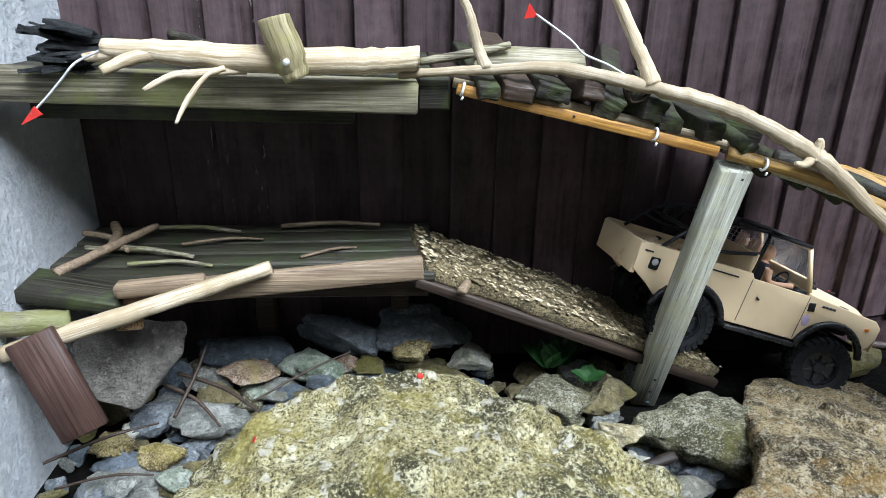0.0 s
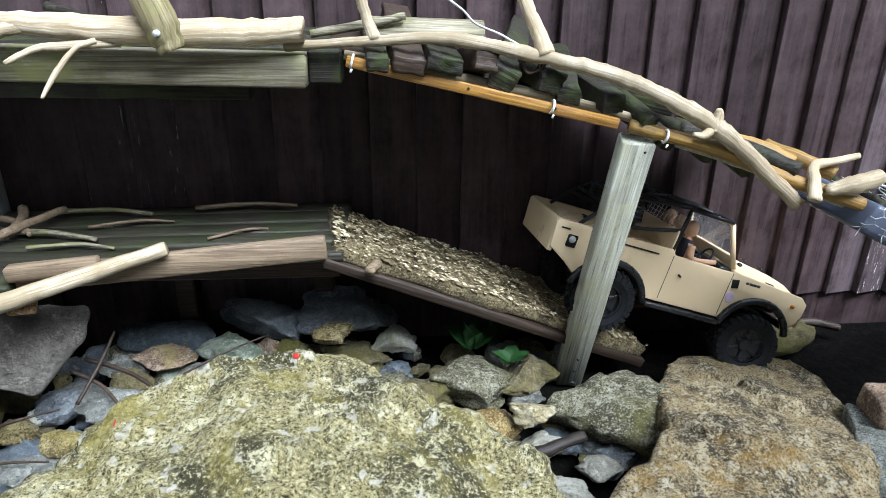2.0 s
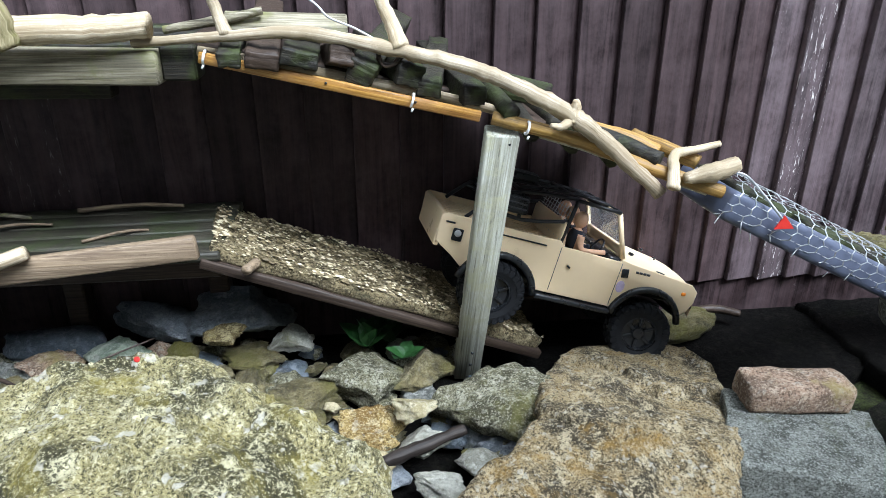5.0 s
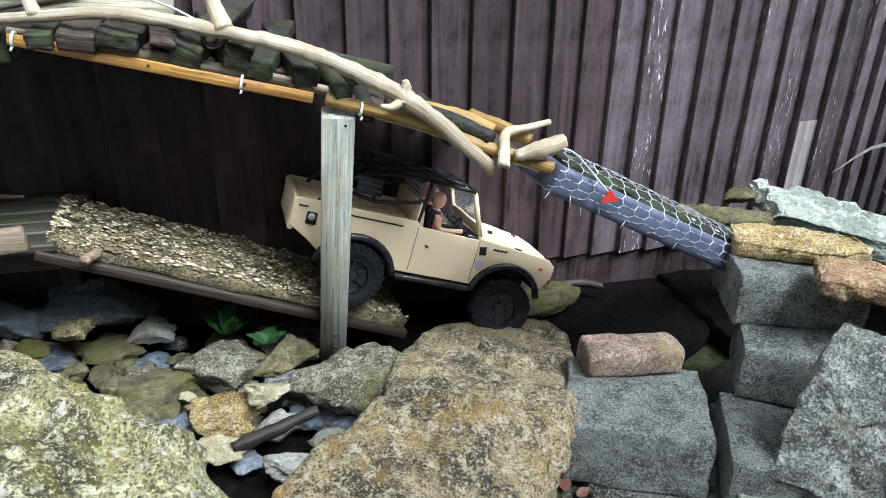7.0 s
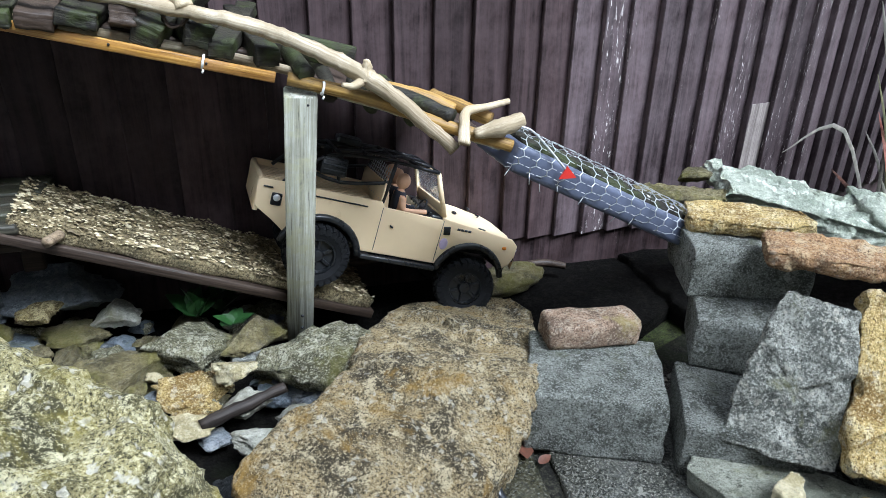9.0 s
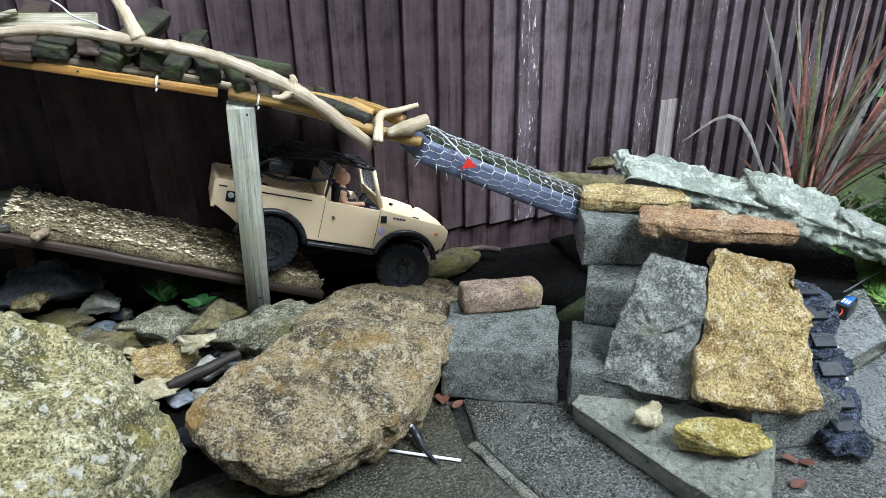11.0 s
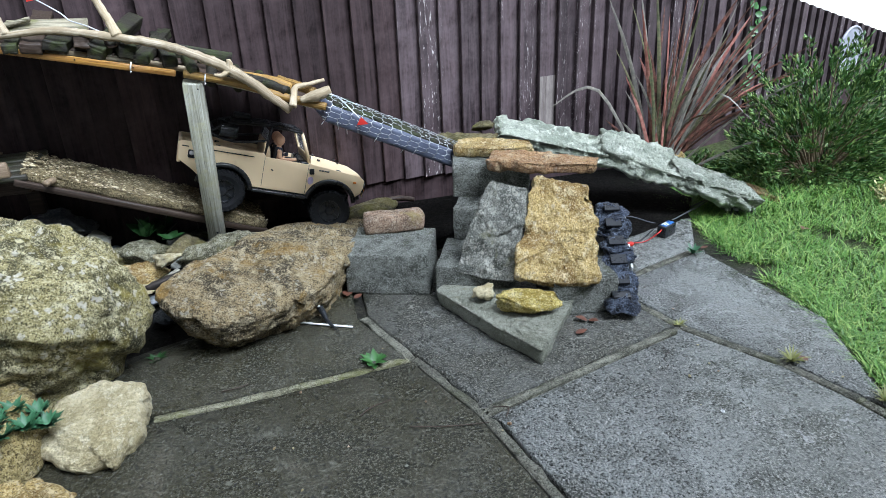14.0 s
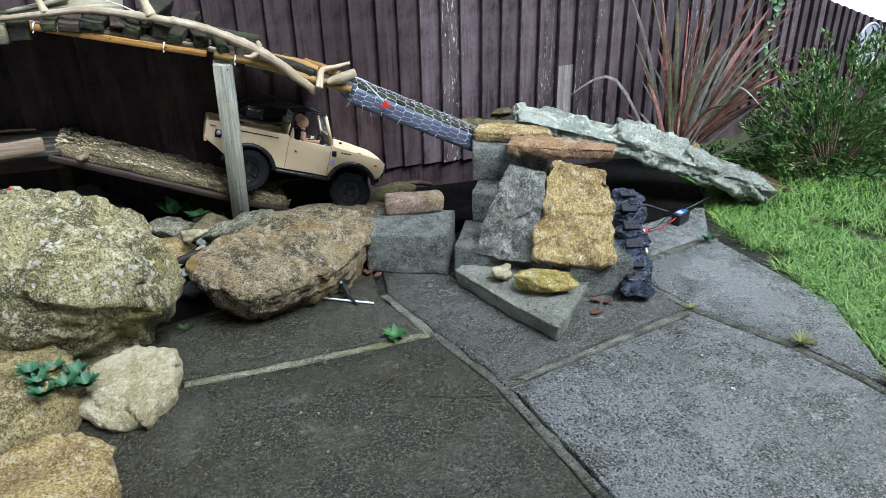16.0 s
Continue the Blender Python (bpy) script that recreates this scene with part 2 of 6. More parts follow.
def wood_mat(name, base, dark, light, axis=0, rough=0.6, scale=1.0, moss=None, bump=0.5, shift=0.2, lines=100.0, round_wood=False):
    st = [scale * lines] * 3
    st[axis] = scale * 2.2
    m, nt, b, co, rnd = start_mat(name, rough, 0.0, st)
    b.inputs["Specular IOR Level"].default_value = 0.3
    if round_wood:
        at = nt.nodes.new("ShaderNodeAttribute")
        at.attribute_name = "grain"
        nt.links.new(at.outputs["Vector"], next(n for n in nt.nodes if n.type == "MAPPING").inputs["Vector"])
    grain = noise_node(nt, co, 1.0, 5, 0.6, 0.8)
    fine = noise_node(nt, co, 3.1, 6, 0.7, 0.2)
    tc = nt.nodes.new("ShaderNodeTexCoord")
    blot = noise_node(nt, tc.outputs["Object"], 7 * scale, 6, 0.65)
    col = mix_node(nt, ramp_node(nt, grain, 0.35, 0.65), dark, base)
    col = mix_node(nt, ramp_node(nt, fine, 0.48, 0.75, 0, 0.8), col, light)
    col = mix_node(nt, ramp_node(nt, blot, 0.42, 0.68, 0, 0.55), col, dark)
    col = mix_node(nt, ramp_node(nt, fine, 0.41, 0.33, 0, 0.85), col, mix_node(nt, 1.0, dark, (0.4, 0.4, 0.4), "MULTIPLY"))
    if moss:
        g = noise_node(nt, tc.outputs["Object"], 11 * scale, 6, 0.7, 0.3)
        col = mix_node(nt, ramp_node(nt, g, 0.48, 0.62, 0, 0.8), col, moss)
    hs = nt.nodes.new("ShaderNodeHueSaturation")
    nt.links.new(ramp_node(nt, rnd, 0, 1, 1 - shift, 1 + shift), hs.inputs["Value"])
    nt.links.new(col, hs.inputs["Color"])
    nt.links.new(hs.outputs[0], b.inputs["Base Color"])
    nt.links.new(ramp_node(nt, fine, 0.3, 0.7, rough - 0.15, rough + 0.15), b.inputs["Roughness"])
    bump_node(nt, b, grain, bump, 0.004)
    return m


def plain_mat(name, col, rough=0.5, metal=0.0, vary=0.25, scale=30.0, bump=0.1, trans=0.0):
    m, nt, b, co, rnd = start_mat(name, rough, metal)
    f = noise_node(nt, co, scale, 6, 0.7)
    c = mix_node(nt, ramp_node(nt, f, 0.35, 0.7), tuple(v * (1 - vary) for v in col), tuple(min(1, v * (1 + vary * 0.4)) for v in col))
    nt.links.new(c, b.inputs["Base Color"])
    nt.links.new(ramp_node(nt, f, 0.3, 0.7, max(0.02, rough - 0.1), min(1, rough + 0.1)), b.inputs["Roughness"])
    if trans:
        b.inputs["Transmission Weight"].default_value = trans
    if bump:
        bump_node(nt, b, noise_node(nt, co, scale * 5, 4), bump, 0.002)
    return m


def fence_mat(name, dark, base, worn, peel):
    m, nt, b, co, rnd = start_mat(name, 0.62, 0, (38, 38, 2.0))
    b.inputs["Specular IOR Level"].default_value = 0.2
    grain = noise_node(nt, co, 1.0, 6, 0.65, 1.2)
    tc = nt.nodes.new("ShaderNodeTexCoord")
    blot = noise_node(nt, tc.outputs["Object"], 5, 6, 0.7)
    mp = nt.nodes.new("ShaderNodeMapping")
    mp.inputs["Scale"].default_value = (120, 120, 22)
    nt.links.new(tc.outputs["Object"], mp.inputs["Vector"])
    ad = nt.nodes.new("ShaderNodeVectorMath")
    nt.links.new(mp.outputs[0], ad.inputs[0])
    nt.links.new(co, ad.inputs[1])
    flake = noise_node(nt, ad.outputs[0], 1.0, 5, 0.75, 0.5)
    gate = noise_node(nt, co, 0.11, 4)
    col = mix_node(nt, ramp_node(nt, grain, 0.35, 0.66), dark, base)
    col = mix_node(nt, ramp_node(nt, blot, 0.4, 0.7, 0, 0.6), col, worn)
    mm = nt.nodes.new("ShaderNodeMath")
    mm.operation = "MULTIPLY"
    nt.links.new(ramp_node(nt, flake, 0.60, 0.63), mm.inputs[0])
    nt.links.new(ramp_node(nt, gate, peel, peel + 0.07), mm.inputs[1])
    col = mix_node(nt, mm.outputs[0], col, (0.62, 0.58, 0.56))
    hs = nt.nodes.new("ShaderNodeHueSaturation")
    nt.links.new(ramp_node(nt, rnd, 0, 1, 0.7, 1.3), hs.inputs["Value"])
    nt.links.new(col, hs.inputs["Color"])
    nt.links.new(hs.outputs[0], b.inputs["Base Color"])
    nt.links.new(ramp_node(nt, grain, 0.3, 0.7, 0.45, 0.75), b.inputs["Roughness"])
    bump_node(nt, b, grain, 0.45, 0.004)
    return m


def island_leaf(name, c1, c2, c3, rough=0.45):
    """A colour of its own for each loose piece of a mesh."""
    m = bpy.data.materials.new(name)
    m.use_nodes = True
    nt = m.node_tree
    b = nt.nodes["Principled BSDF"]
    geo = nt.nodes.new("ShaderNodeNewGeometry")
    rmp = nt.nodes.new("ShaderNodeValToRGB")
    rmp.color_ramp.elements[0].color, rmp.color_ramp.elements[1].color = (*c1, 1), (*c3, 1)
    e = rmp.color_ramp.elements.new(0.6)
    e.color = (*c2, 1)
    nt.links.new(geo.outputs["Random Per Island"], rmp.inputs[0])
    nt.links.new(rmp.outputs[0], b.inputs["Base Color"])
    b.inputs["Roughness"].default_value = rough
    return m


def patio_mat(name, algae, clean, spec, chip):
    """Old concrete paving, wet: exposed grit, algae on the shaded parts, water films that shine."""
    m, nt, b, co, rnd = start_mat(name, 0.3)
    b.inputs["Specular IOR Level"].default_value = spec
    broad = noise_node(nt, co, 1.6, 5, 0.6, 0.4)
    stain = noise_node(nt, co, 7, 8, 0.7, 0.5)
    grit = noise_node(nt, co, 190, 3, 0.7)
    lumps = noise_node(nt, co, 95, 3, 0.6)
    col = mix_node(nt, ramp_node(nt, broad, 0.40, 0.60), algae, clean)
    col = mix_node(nt, ramp_node(nt, stain, 0.50, 0.66, 0, 0.75), col, (0.028, 0.029, 0.020))
    col = mix_node(nt, ramp_node(nt, stain, 0.42, 0.30, 0, 0.6), col, (0.12, 0.105, 0.078))
    col = mix_node(nt, ramp_node(nt, lumps, 0.44, 0.37, 0, 0.75), col, (0.018, 0.019, 0.016))
    col = mix_node(nt, ramp_node(nt, grit, 0.555, 0.60, 0, 0.85), col, chip)
    col = mix_node(nt, ramp_node(nt, grit, 0.45, 0.39, 0, 0.8), col, (0.014, 0.015, 0.014))
    pale = noise_node(nt, co, 26, 5, 0.6, 0.2)
    gate = noise_node(nt, co, 2.3, 2)
    mm = nt.nodes.new("ShaderNodeMath")
    mm.operation = "MULTIPLY"
    nt.links.new(ramp_node(nt, pale, 0.62, 0.66), mm.inputs[0])
    nt.links.new(ramp_node(nt, gate, 0.50, 0.60, 0, 0.55), mm.inputs[1])
    col = mix_node(nt, mm.outputs[0], col, tuple(min(0.4, 1.5 * v) for v in chip))
    nt.links.new(col, b.inputs["Base Color"])
    nt.links.new(ramp_node(nt, stain, 0.3, 0.7, 0.36, 0.18), b.inputs["Roughness"])
    h = nt.nodes.new("ShaderNodeMath")
    h.operation = "ADD"
    nt.links.new(ramp_node(nt, grit, 0, 1, 0, 0.5), h.inputs[0])
    nt.links.new(lumps, h.inputs[1])
    bump_node(nt, b, h.outputs[0], 1.0, 0.007)
    return m


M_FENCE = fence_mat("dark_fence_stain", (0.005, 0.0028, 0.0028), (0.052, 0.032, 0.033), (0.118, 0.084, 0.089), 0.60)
# paler stain with more peeling flakes, for the boards beyond x = 0.95
M_PALEFENCE = fence_mat("pale_fence_stain", (0.008, 0.005, 0.0055), (0.088, 0.061, 0.066), (0.21, 0.167, 0.178), 0.46)
M_RAW = wood_mat("bare_grey_board", (0.30, 0.26, 0.24), (0.10, 0.08, 0.075), (0.45, 0.41, 0.38), axis=2)
M_LIME = stone_mat("lichened_limestone", (0.46, 0.40, 0.20), (0.085, 0.078, 0.038), (0.78, 0.72, 0.47), (0.36, 0.30, 0.08), 0.30, 8, 0.8, patchy=1.0)
M_BOULD = stone_mat("brown_boulder", (0.47, 0.36, 0.20), (0.085, 0.068, 0.040), (0.70, 0.59, 0.39), (0.46, 0.28, 0.08), 0.2, 11, 0.5, patchy=1.0)
M_YELLOW = stone_mat("ochre_sandstone", (0.60, 0.44, 0.19), (0.30, 0.19, 0.07), (0.80, 0.68, 0.42), None, 0, 10, 0.3, shift=0.1)
M_MUSTARD = stone_mat("mossy_yellow_stone", (0.64, 0.52, 0.17), (0.40, 0.30, 0.08), (0.80, 0.70, 0.36), None, 0, 10, 0.2, shift=0.05)
M_GREY = stone_mat("grey_granite", (0.33, 0.33, 0.285), (0.14, 0.145, 0.125), (0.60, 0.60, 0.53), (0.2, 0.2, 0.1), 0.1, 14, 0.5)
M_RED = stone_mat("rusty_flagstone", (0.52, 0.31, 0.16), (0.28, 0.16, 0.09), (0.68, 0.52, 0.33), (0.45, 0.36, 0.14), 0.2, 9, 0.2)
M_SLATE = stone_mat("pale_green_slate", (0.55, 0.585, 0.48), (0.31, 0.345, 0.275), (0.77, 0.79, 0.69), None, 0, 6, 0.0, bump=0.8, speck=0.25)
M_BLUE = stone_mat("wet_blue_slate", (0.165, 0.195, 0.225), (0.085, 0.105, 0.12), (0.27, 0.30, 0.33), (0.14, 0.16, 0.09), 0.15, 8, 0.0, rough=0.45, speck=0.3)
M_DARKSLATE = stone_mat("broken_black_slate", (0.030, 0.033, 0.035), (0.012, 0.013, 0.014), (0.075, 0.08, 0.082), None, 0, 10, 0.0, rough=0.5, speck=0.3)
M_FIELD = stone_mat("grey_field_stone", (0.36, 0.365, 0.33), (0.19, 0.195, 0.175), (0.56, 0.56, 0.51), (0.24, 0.23, 0.12), 0.2, 9, 0.15, speck=0.35)
M_BROWNST = stone_mat("mossy_field_stone", (0.25, 0.21, 0.11), (0.10, 0.085, 0.05), (0.33, 0.29, 0.18), (0.16, 0.15, 0.04), 0.5, 9, 0.1, rough=0.5, speck=0.5)
M_PALE = stone_mat("cream_limestone", (0.72, 0.63, 0.41), (0.50, 0.42, 0.24), (0.82, 0.75, 0.55), None, 0, 9, 0.0, shift=0.06, speck=0.4, bump=0.6)
M_GREENST = stone_mat("green_tinged_stone", (0.48, 0.53, 0.42), (0.22, 0.28, 0.20), (0.72, 0.75, 0.66), (0.1, 0.19, 0.11), 0.2, 9, 0.1, speck=0.35)
M_PALEGREY = stone_mat("pale_grey_stone", (0.56, 0.55, 0.47), (0.30, 0.29, 0.23), (0.74, 0.73, 0.65), (0.30, 0.29, 0.15), 0.1, 9, 0.1, speck=0.3)
M_PINK = stone_mat("pink_grit_stone", (0.5, 0.34, 0.24), (0.25, 0.17, 0.12), (0.68, 0.55, 0.42), (0.45, 0.36, 0.16), 0.2, 12, 0.4)
M_BLOCK = stone_mat("damp_concrete_block", (0.32, 0.33, 0.29), (0.12, 0.125, 0.105), (0.60, 0.62, 0.57), (0.13, 0.14, 0.08), 0.15, 18, 0.25, (0.5, 0.5, 0.48), 0.8, 1.0, 200, patchy=0.6)
M_PATIO = patio_mat("wet_concrete_paving", (0.115, 0.12, 0.108), (0.20, 0.21, 0.20), 0.5, (0.32, 0.315, 0.29))
M_DAMP = patio_mat("damp_brown_paving", (0.054, 0.052, 0.039), (0.083, 0.085, 0.076), 0.35, (0.21, 0.205, 0.175))
M_ALGAE = patio_mat("algae_stained_paving", (0.038, 0.034, 0.017), (0.053, 0.051, 0.038), 0.3, (0.125, 0.125, 0.10))
M_FLAG = stone_mat("ribbed_paving_concrete", (0.50, 0.51, 0.42), (0.30, 0.31, 0.24), (0.62, 0.62, 0.52), (0.3, 0.3, 0.17), 0.05, 6, 0.0, rough=0.6, bump=0.7, grain=300, patchy=0.4)
M_FLAGBROWN = stone_mat("grey_brown_flagstone", (0.165, 0.15, 0.13), (0.09, 0.08, 0.07), (0.235, 0.215, 0.19), None, 0, 6, 0.1, rough=0.7, shift=0.05, patchy=0.4, speck=0.2)
M_BLUEGREY = stone_mat("blue_grey_stone", (0.24, 0.265, 0.285), (0.12, 0.135, 0.15), (0.38, 0.40, 0.42), (0.2, 0.2, 0.13), 0.15, 8, 0.1, rough=0.6, speck=0.35)
M_OLIVE = stone_mat("olive_lichened_stone", (0.25, 0.235, 0.15), (0.085, 0.08, 0.045), (0.56, 0.54, 0.42), (0.16, 0.15, 0.05), 0.35, 10, 0.5, rough=0.65)
M_OCHRE = stone_mat("mossy_ochre_boulder", (0.44, 0.35, 0.16), (0.16, 0.12, 0.055), (0.60, 0.51, 0.29), (0.28, 0.24, 0.05), 0.3, 9, 0.3)
M_MORTAR = stone_mat("old_mortar", (0.23, 0.225, 0.18), (0.08, 0.08, 0.06), (0.36, 0.355, 0.29), (0.12, 0.13, 0.06), 0.3, 10)
M_GROOVE = stone_mat("dirty_joint", (0.035, 0.033, 0.024), (0.012, 0.011, 0.009), (0.09, 0.085, 0.06), (0.03, 0.04, 0.015), 0.3, 14)
M_CREAMORTAR = stone_mat("pale_mossy_mortar", (0.36, 0.34, 0.24), (0.15, 0.145, 0.09), (0.52, 0.50, 0.38), (0.16, 0.17, 0.05), 0.4, 14)
# damp soil, its colour taken near black to hold the shade between the stones
M_SOIL = stone_mat("shade_dark_damp_soil", (0.008, 0.007, 0.006), (0.004, 0.0035, 0.003), (0.022, 0.019, 0.015), (0.012, 0.014, 0.007), 0.2, 12, 0.0, rough=0.85, speck=0.4)
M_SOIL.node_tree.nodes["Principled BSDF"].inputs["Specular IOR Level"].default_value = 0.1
M_GRAVEL = stone_mat("gravel_in_cement", (0.34, 0.27, 0.15), (0.10, 0.08, 0.045), (0.56, 0.47, 0.29), (0.10, 0.10, 0.06), 0.3, 7, 0.0)
M_CHIP = island_leaf("pea_gravel", (0.12, 0.092, 0.05), (0.36, 0.285, 0.155), (0.78, 0.69, 0.48), 0.55)
M_RENDER = stone_mat("roughcast_wall", (0.78, 0.80, 0.82), (0.66, 0.69, 0.72), (0.86, 0.88, 0.9), None, 0, 5, 0, rough=0.85, bump=1.0, grain=120, shift=0.02, speck=0.12)
M_DRIFT = wood_mat("bleached_driftwood", (0.60, 0.505, 0.36), (0.26, 0.19, 0.11), (0.85, 0.78, 0.64), axis=0, rough=0.65, lines=120, bump=0.5, moss=(0.33, 0.26, 0.16), round_wood=True)
M_TIMBER = wood_mat("weathered_timber", (0.30, 0.265, 0.18), (0.06, 0.052, 0.032), (0.60, 0.55, 0.42), axis=0, moss=(0.17, 0.175, 0.06))
M_POST = wood_mat("silvered_post", (0.58, 0.59, 0.51), (0.24, 0.235, 0.18), (0.82, 0.83, 0.75), axis=2, moss=(0.40, 0.39, 0.25))
M_PLANK = wood_mat("aged_brown_plank", (0.30, 0.22, 0.14), (0.13, 0.09, 0.06), (0.46, 0.36, 0.25), axis=0)
M_DECK = wood_mat("mossy_dark_decking", (0.060, 0.055, 0.040), (0.018, 0.017, 0.013), (0.14, 0.125, 0.09), axis=0, rough=0.5, moss=(0.040, 0.050, 0.022))
M_ORANGE = wood_mat("orange_bamboo", (0.44, 0.26, 0.065), (0.15, 0.08, 0.025), (0.62, 0.42, 0.16), axis=0, rough=0.5, moss=(0.20, 0.13, 0.05), round_wood=True)
M_LATH = wood_mat("orange_stained_batten", (0.56, 0.29, 0.055), (0.22, 0.10, 0.025), (0.72, 0.46, 0.15), axis=0, rough=0.45, moss=(0.30, 0.15, 0.05))
M_MOSSY = wood_mat("mossy_rotten_wood", (0.030, 0.026, 0.018), (0.007, 0.006, 0.005), (0.10, 0.09, 0.06), axis=0, moss=(0.042, 0.055, 0.016), bump=0.9)
M_DARKWOOD = wood_mat("dark_stained_wood", (0.062, 0.042, 0.030), (0.024, 0.016, 0.012), (0.12, 0.085, 0.065), axis=0, rough=0.5)
M_REDBOARD = wood_mat("red_brown_stained_board", (0.085, 0.045, 0.034), (0.035, 0.018, 0.014), (0.15, 0.09, 0.07), axis=2, rough=0.5)
M_GREENLOG = wood_mat("green_mossy_log", (0.36, 0.30, 0.17), (0.13, 0.11, 0.05), (0.55, 0.48, 0.31), axis=0, rough=0.65, moss=(0.20, 0.21, 0.05), lines=70, round_wood=True)
M_BARK = wood_mat("wet_black_bark", (0.030, 0.022, 0.018), (0.008, 0.006, 0.005), (0.085, 0.068, 0.055), axis=0, rough=0.55, round_wood=True, lines=60, bump=1.0)
M_TAN = plain_mat("tan_plastic", (0.92, 0.72, 0.46), 0.34, 0, 0.05, 8, 0.02)
M_BLACK = plain_mat("black_plastic", (0.016, 0.018, 0.021), 0.3, 0, 0.3, 40, 0.05)
M_RUBBER = plain_mat("black_rubber", (0.011, 0.012, 0.014), 0.7, 0, 0.4, 60, 0.3)
M_RUBBER.node_tree.nodes["Principled BSDF"].inputs["Specular IOR Level"].default_value = 0.25
M_SATIN = plain_mat("satin_black_metal", (0.02, 0.021, 0.024), 0.35, 0.2, 0.3, 60, 0.1)
M_SILVER = plain_mat("silver_plastic", (0.72, 0.73, 0.74), 0.3, 0.3, 0.1, 30, 0.0)
M_GREYPL = plain_mat("dark_grey_plastic", (0.07, 0.075, 0.085), 0.4, 0, 0.2, 40, 0.0)
M_SKIN = plain_mat("tan_figure_plastic", (0.72, 0.43, 0.27), 0.45, 0, 0.12, 120, 0.0)
M_CLOTH = plain_mat("dark_doll_cloth", (0.02, 0.025, 0.04), 0.8, 0, 0.4, 80, 0.3)
M_REDP = plain_mat("red_plastic", (0.56, 0.03, 0.022), 0.4, 0, 0.15, 30, 0.0)
M_AMBER = plain_mat("amber_plastic", (0.8, 0.25, 0.03), 0.25, 0, 0.1, 30, 0.0)
M_WHITE = plain_mat("white_plastic", (0.75, 0.75, 0.73), 0.4, 0, 0.1, 30, 0.0)
M_PURPLE = plain_mat("lilac_sticker", (0.62, 0.5, 0.68), 0.4, 0, 0.2, 90, 0.0)
M_WIRE = plain_mat("galvanised_wire", (0.62, 0.64, 0.66), 0.4, 0.7, 0.3, 60, 0.0)
M_TRAY = plain_mat("grey_blue_plastic", (0.095, 0.11, 0.16), 0.45, 0, 0.25, 14, 0.1)
M_DISC = plain_mat("grey_lilac_metal", (0.42, 0.43, 0.5), 0.5, 0.2, 0.15, 30, 0.0)
M_BLUEP = plain_mat("blue_label_plastic", (0.03, 0.16, 0.5), 0.3, 0, 0.2, 30, 0.0)
M_GLASS = plain_mat("clear_windscreen", (0.9, 0.92, 0.94), 0.04, 0, 0.0, 10, 0.0, 0.9)
M_TREAD = stone_mat("moulded_resin_rock", (0.10, 0.125, 0.18), (0.018, 0.022, 0.034), (0.36, 0.42, 0.54), None, 0, 22, 0, rough=0.45, bump=1.0)
M_LEAFDEAD = plain_mat("dead_leaf_brown", (0.13, 0.05, 0.03), 0.55, 0, 0.5, 60, 0.3)
M_LEAF = plain_mat("green_leaf", (0.045, 0.15, 0.035), 0.45, 0, 0.45, 50, 0.2)
M_STRAW = plain_mat("straw_green_blade", (0.24, 0.25, 0.07), 0.5, 0, 0.5, 40, 0.1)
M_DARKLEAF = plain_mat("dark_green_leaf", (0.022, 0.075, 0.020), 0.4, 0, 0.45, 50, 0.2)
M_SEDUM = plain_mat("blue_green_leaf", (0.045, 0.155, 0.070), 0.5, 0, 0.45, 60, 0.1)

# ---- ground, lawn, paving ----
def flat_poly(pts, z0, z1, inset=0.0, bevel=0.004, seed=0, ragged=0.003):
    n = len(pts)
    cx, cy = sum(p[0] for p in pts) / n, sum(p[1] for p in pts) / n
    rim = []
    for i in range(n):
        a, b = Vector(pts[i]), Vector(pts[(i + 1) % n])
        k = max(1, int((b - a).length / 0.04))
        nrm = Vector((-(b - a).y, (b - a).x)).normalized()
        if nrm.dot(Vector((cx, cy)) - a) < 0:
            nrm = -nrm
        for j in range(k):
            p = a.lerp(b, j / k) + nrm * (inset + ragged * noise.noise(Vector((a.lerp(b, j / k).x * 30 + seed, a.lerp(b, j / k).y * 30, seed))))
            rim.append(p)
    bm = bmesh.new()
    rings = []
    for s, z in ((0.0, z0), (0.0, z1 - bevel), (bevel, z1)):
        ring = []
        for p in rim:
            d = (Vector((cx, cy)) - p)
            q = p + d.normalized() * s
            ring.append(bm.verts.new((q.x, q.y, z)))
        rings.append(ring)
    m = len(rim)
    for r1, r2 in zip(rings, rings[1:]):
        for k in range(m):
            bm.faces.new((r1[k], r1[(k + 1) % m], r2[(k + 1) % m], r2[k]))
    bm.faces.new(rings[-1])
    bmesh.ops.recalc_face_normals(bm, faces=bm.faces)
    return bm


GRASS_SOIL = stone_mat("lawn_soil", (0.06, 0.075, 0.025), (0.03, 0.03, 0.015), (0.10, 0.13, 0.04), (0.05, 0.09, 0.02), 0.4, 6)
bm = bmesh.new()
bmesh.ops.create_grid(bm, x_segments=24, y_segments=24, size=400)
thing("ground", bm, GRASS_SOIL, "dark grassy earth reaching to the horizon", "ground", kind="structure", m=pose(0, 0, -0.055))
bm = bmesh.new()
bmesh.ops.create_grid(bm, x_segments=1, y_segments=1, size=1, matrix=pose(6.0, 3.0, 2.2, 90) @ Matrix.Diagonal((7, 2.3, 1, 1)))
haze = bpy.data.materials.new("white_sky")
haze.use_nodes = True
haze.node_tree.nodes["Principled BSDF"].inputs["Emission Color"].default_value = (0.93, 0.97, 1.0, 1)
haze.node_tree.nodes["Principled BSDF"].inputs["Emission Strength"].default_value = 0.8
thing("backdrop", bm, haze, "plain white overcast sky beyond the fence", "sky", kind="structure", smooth=False)
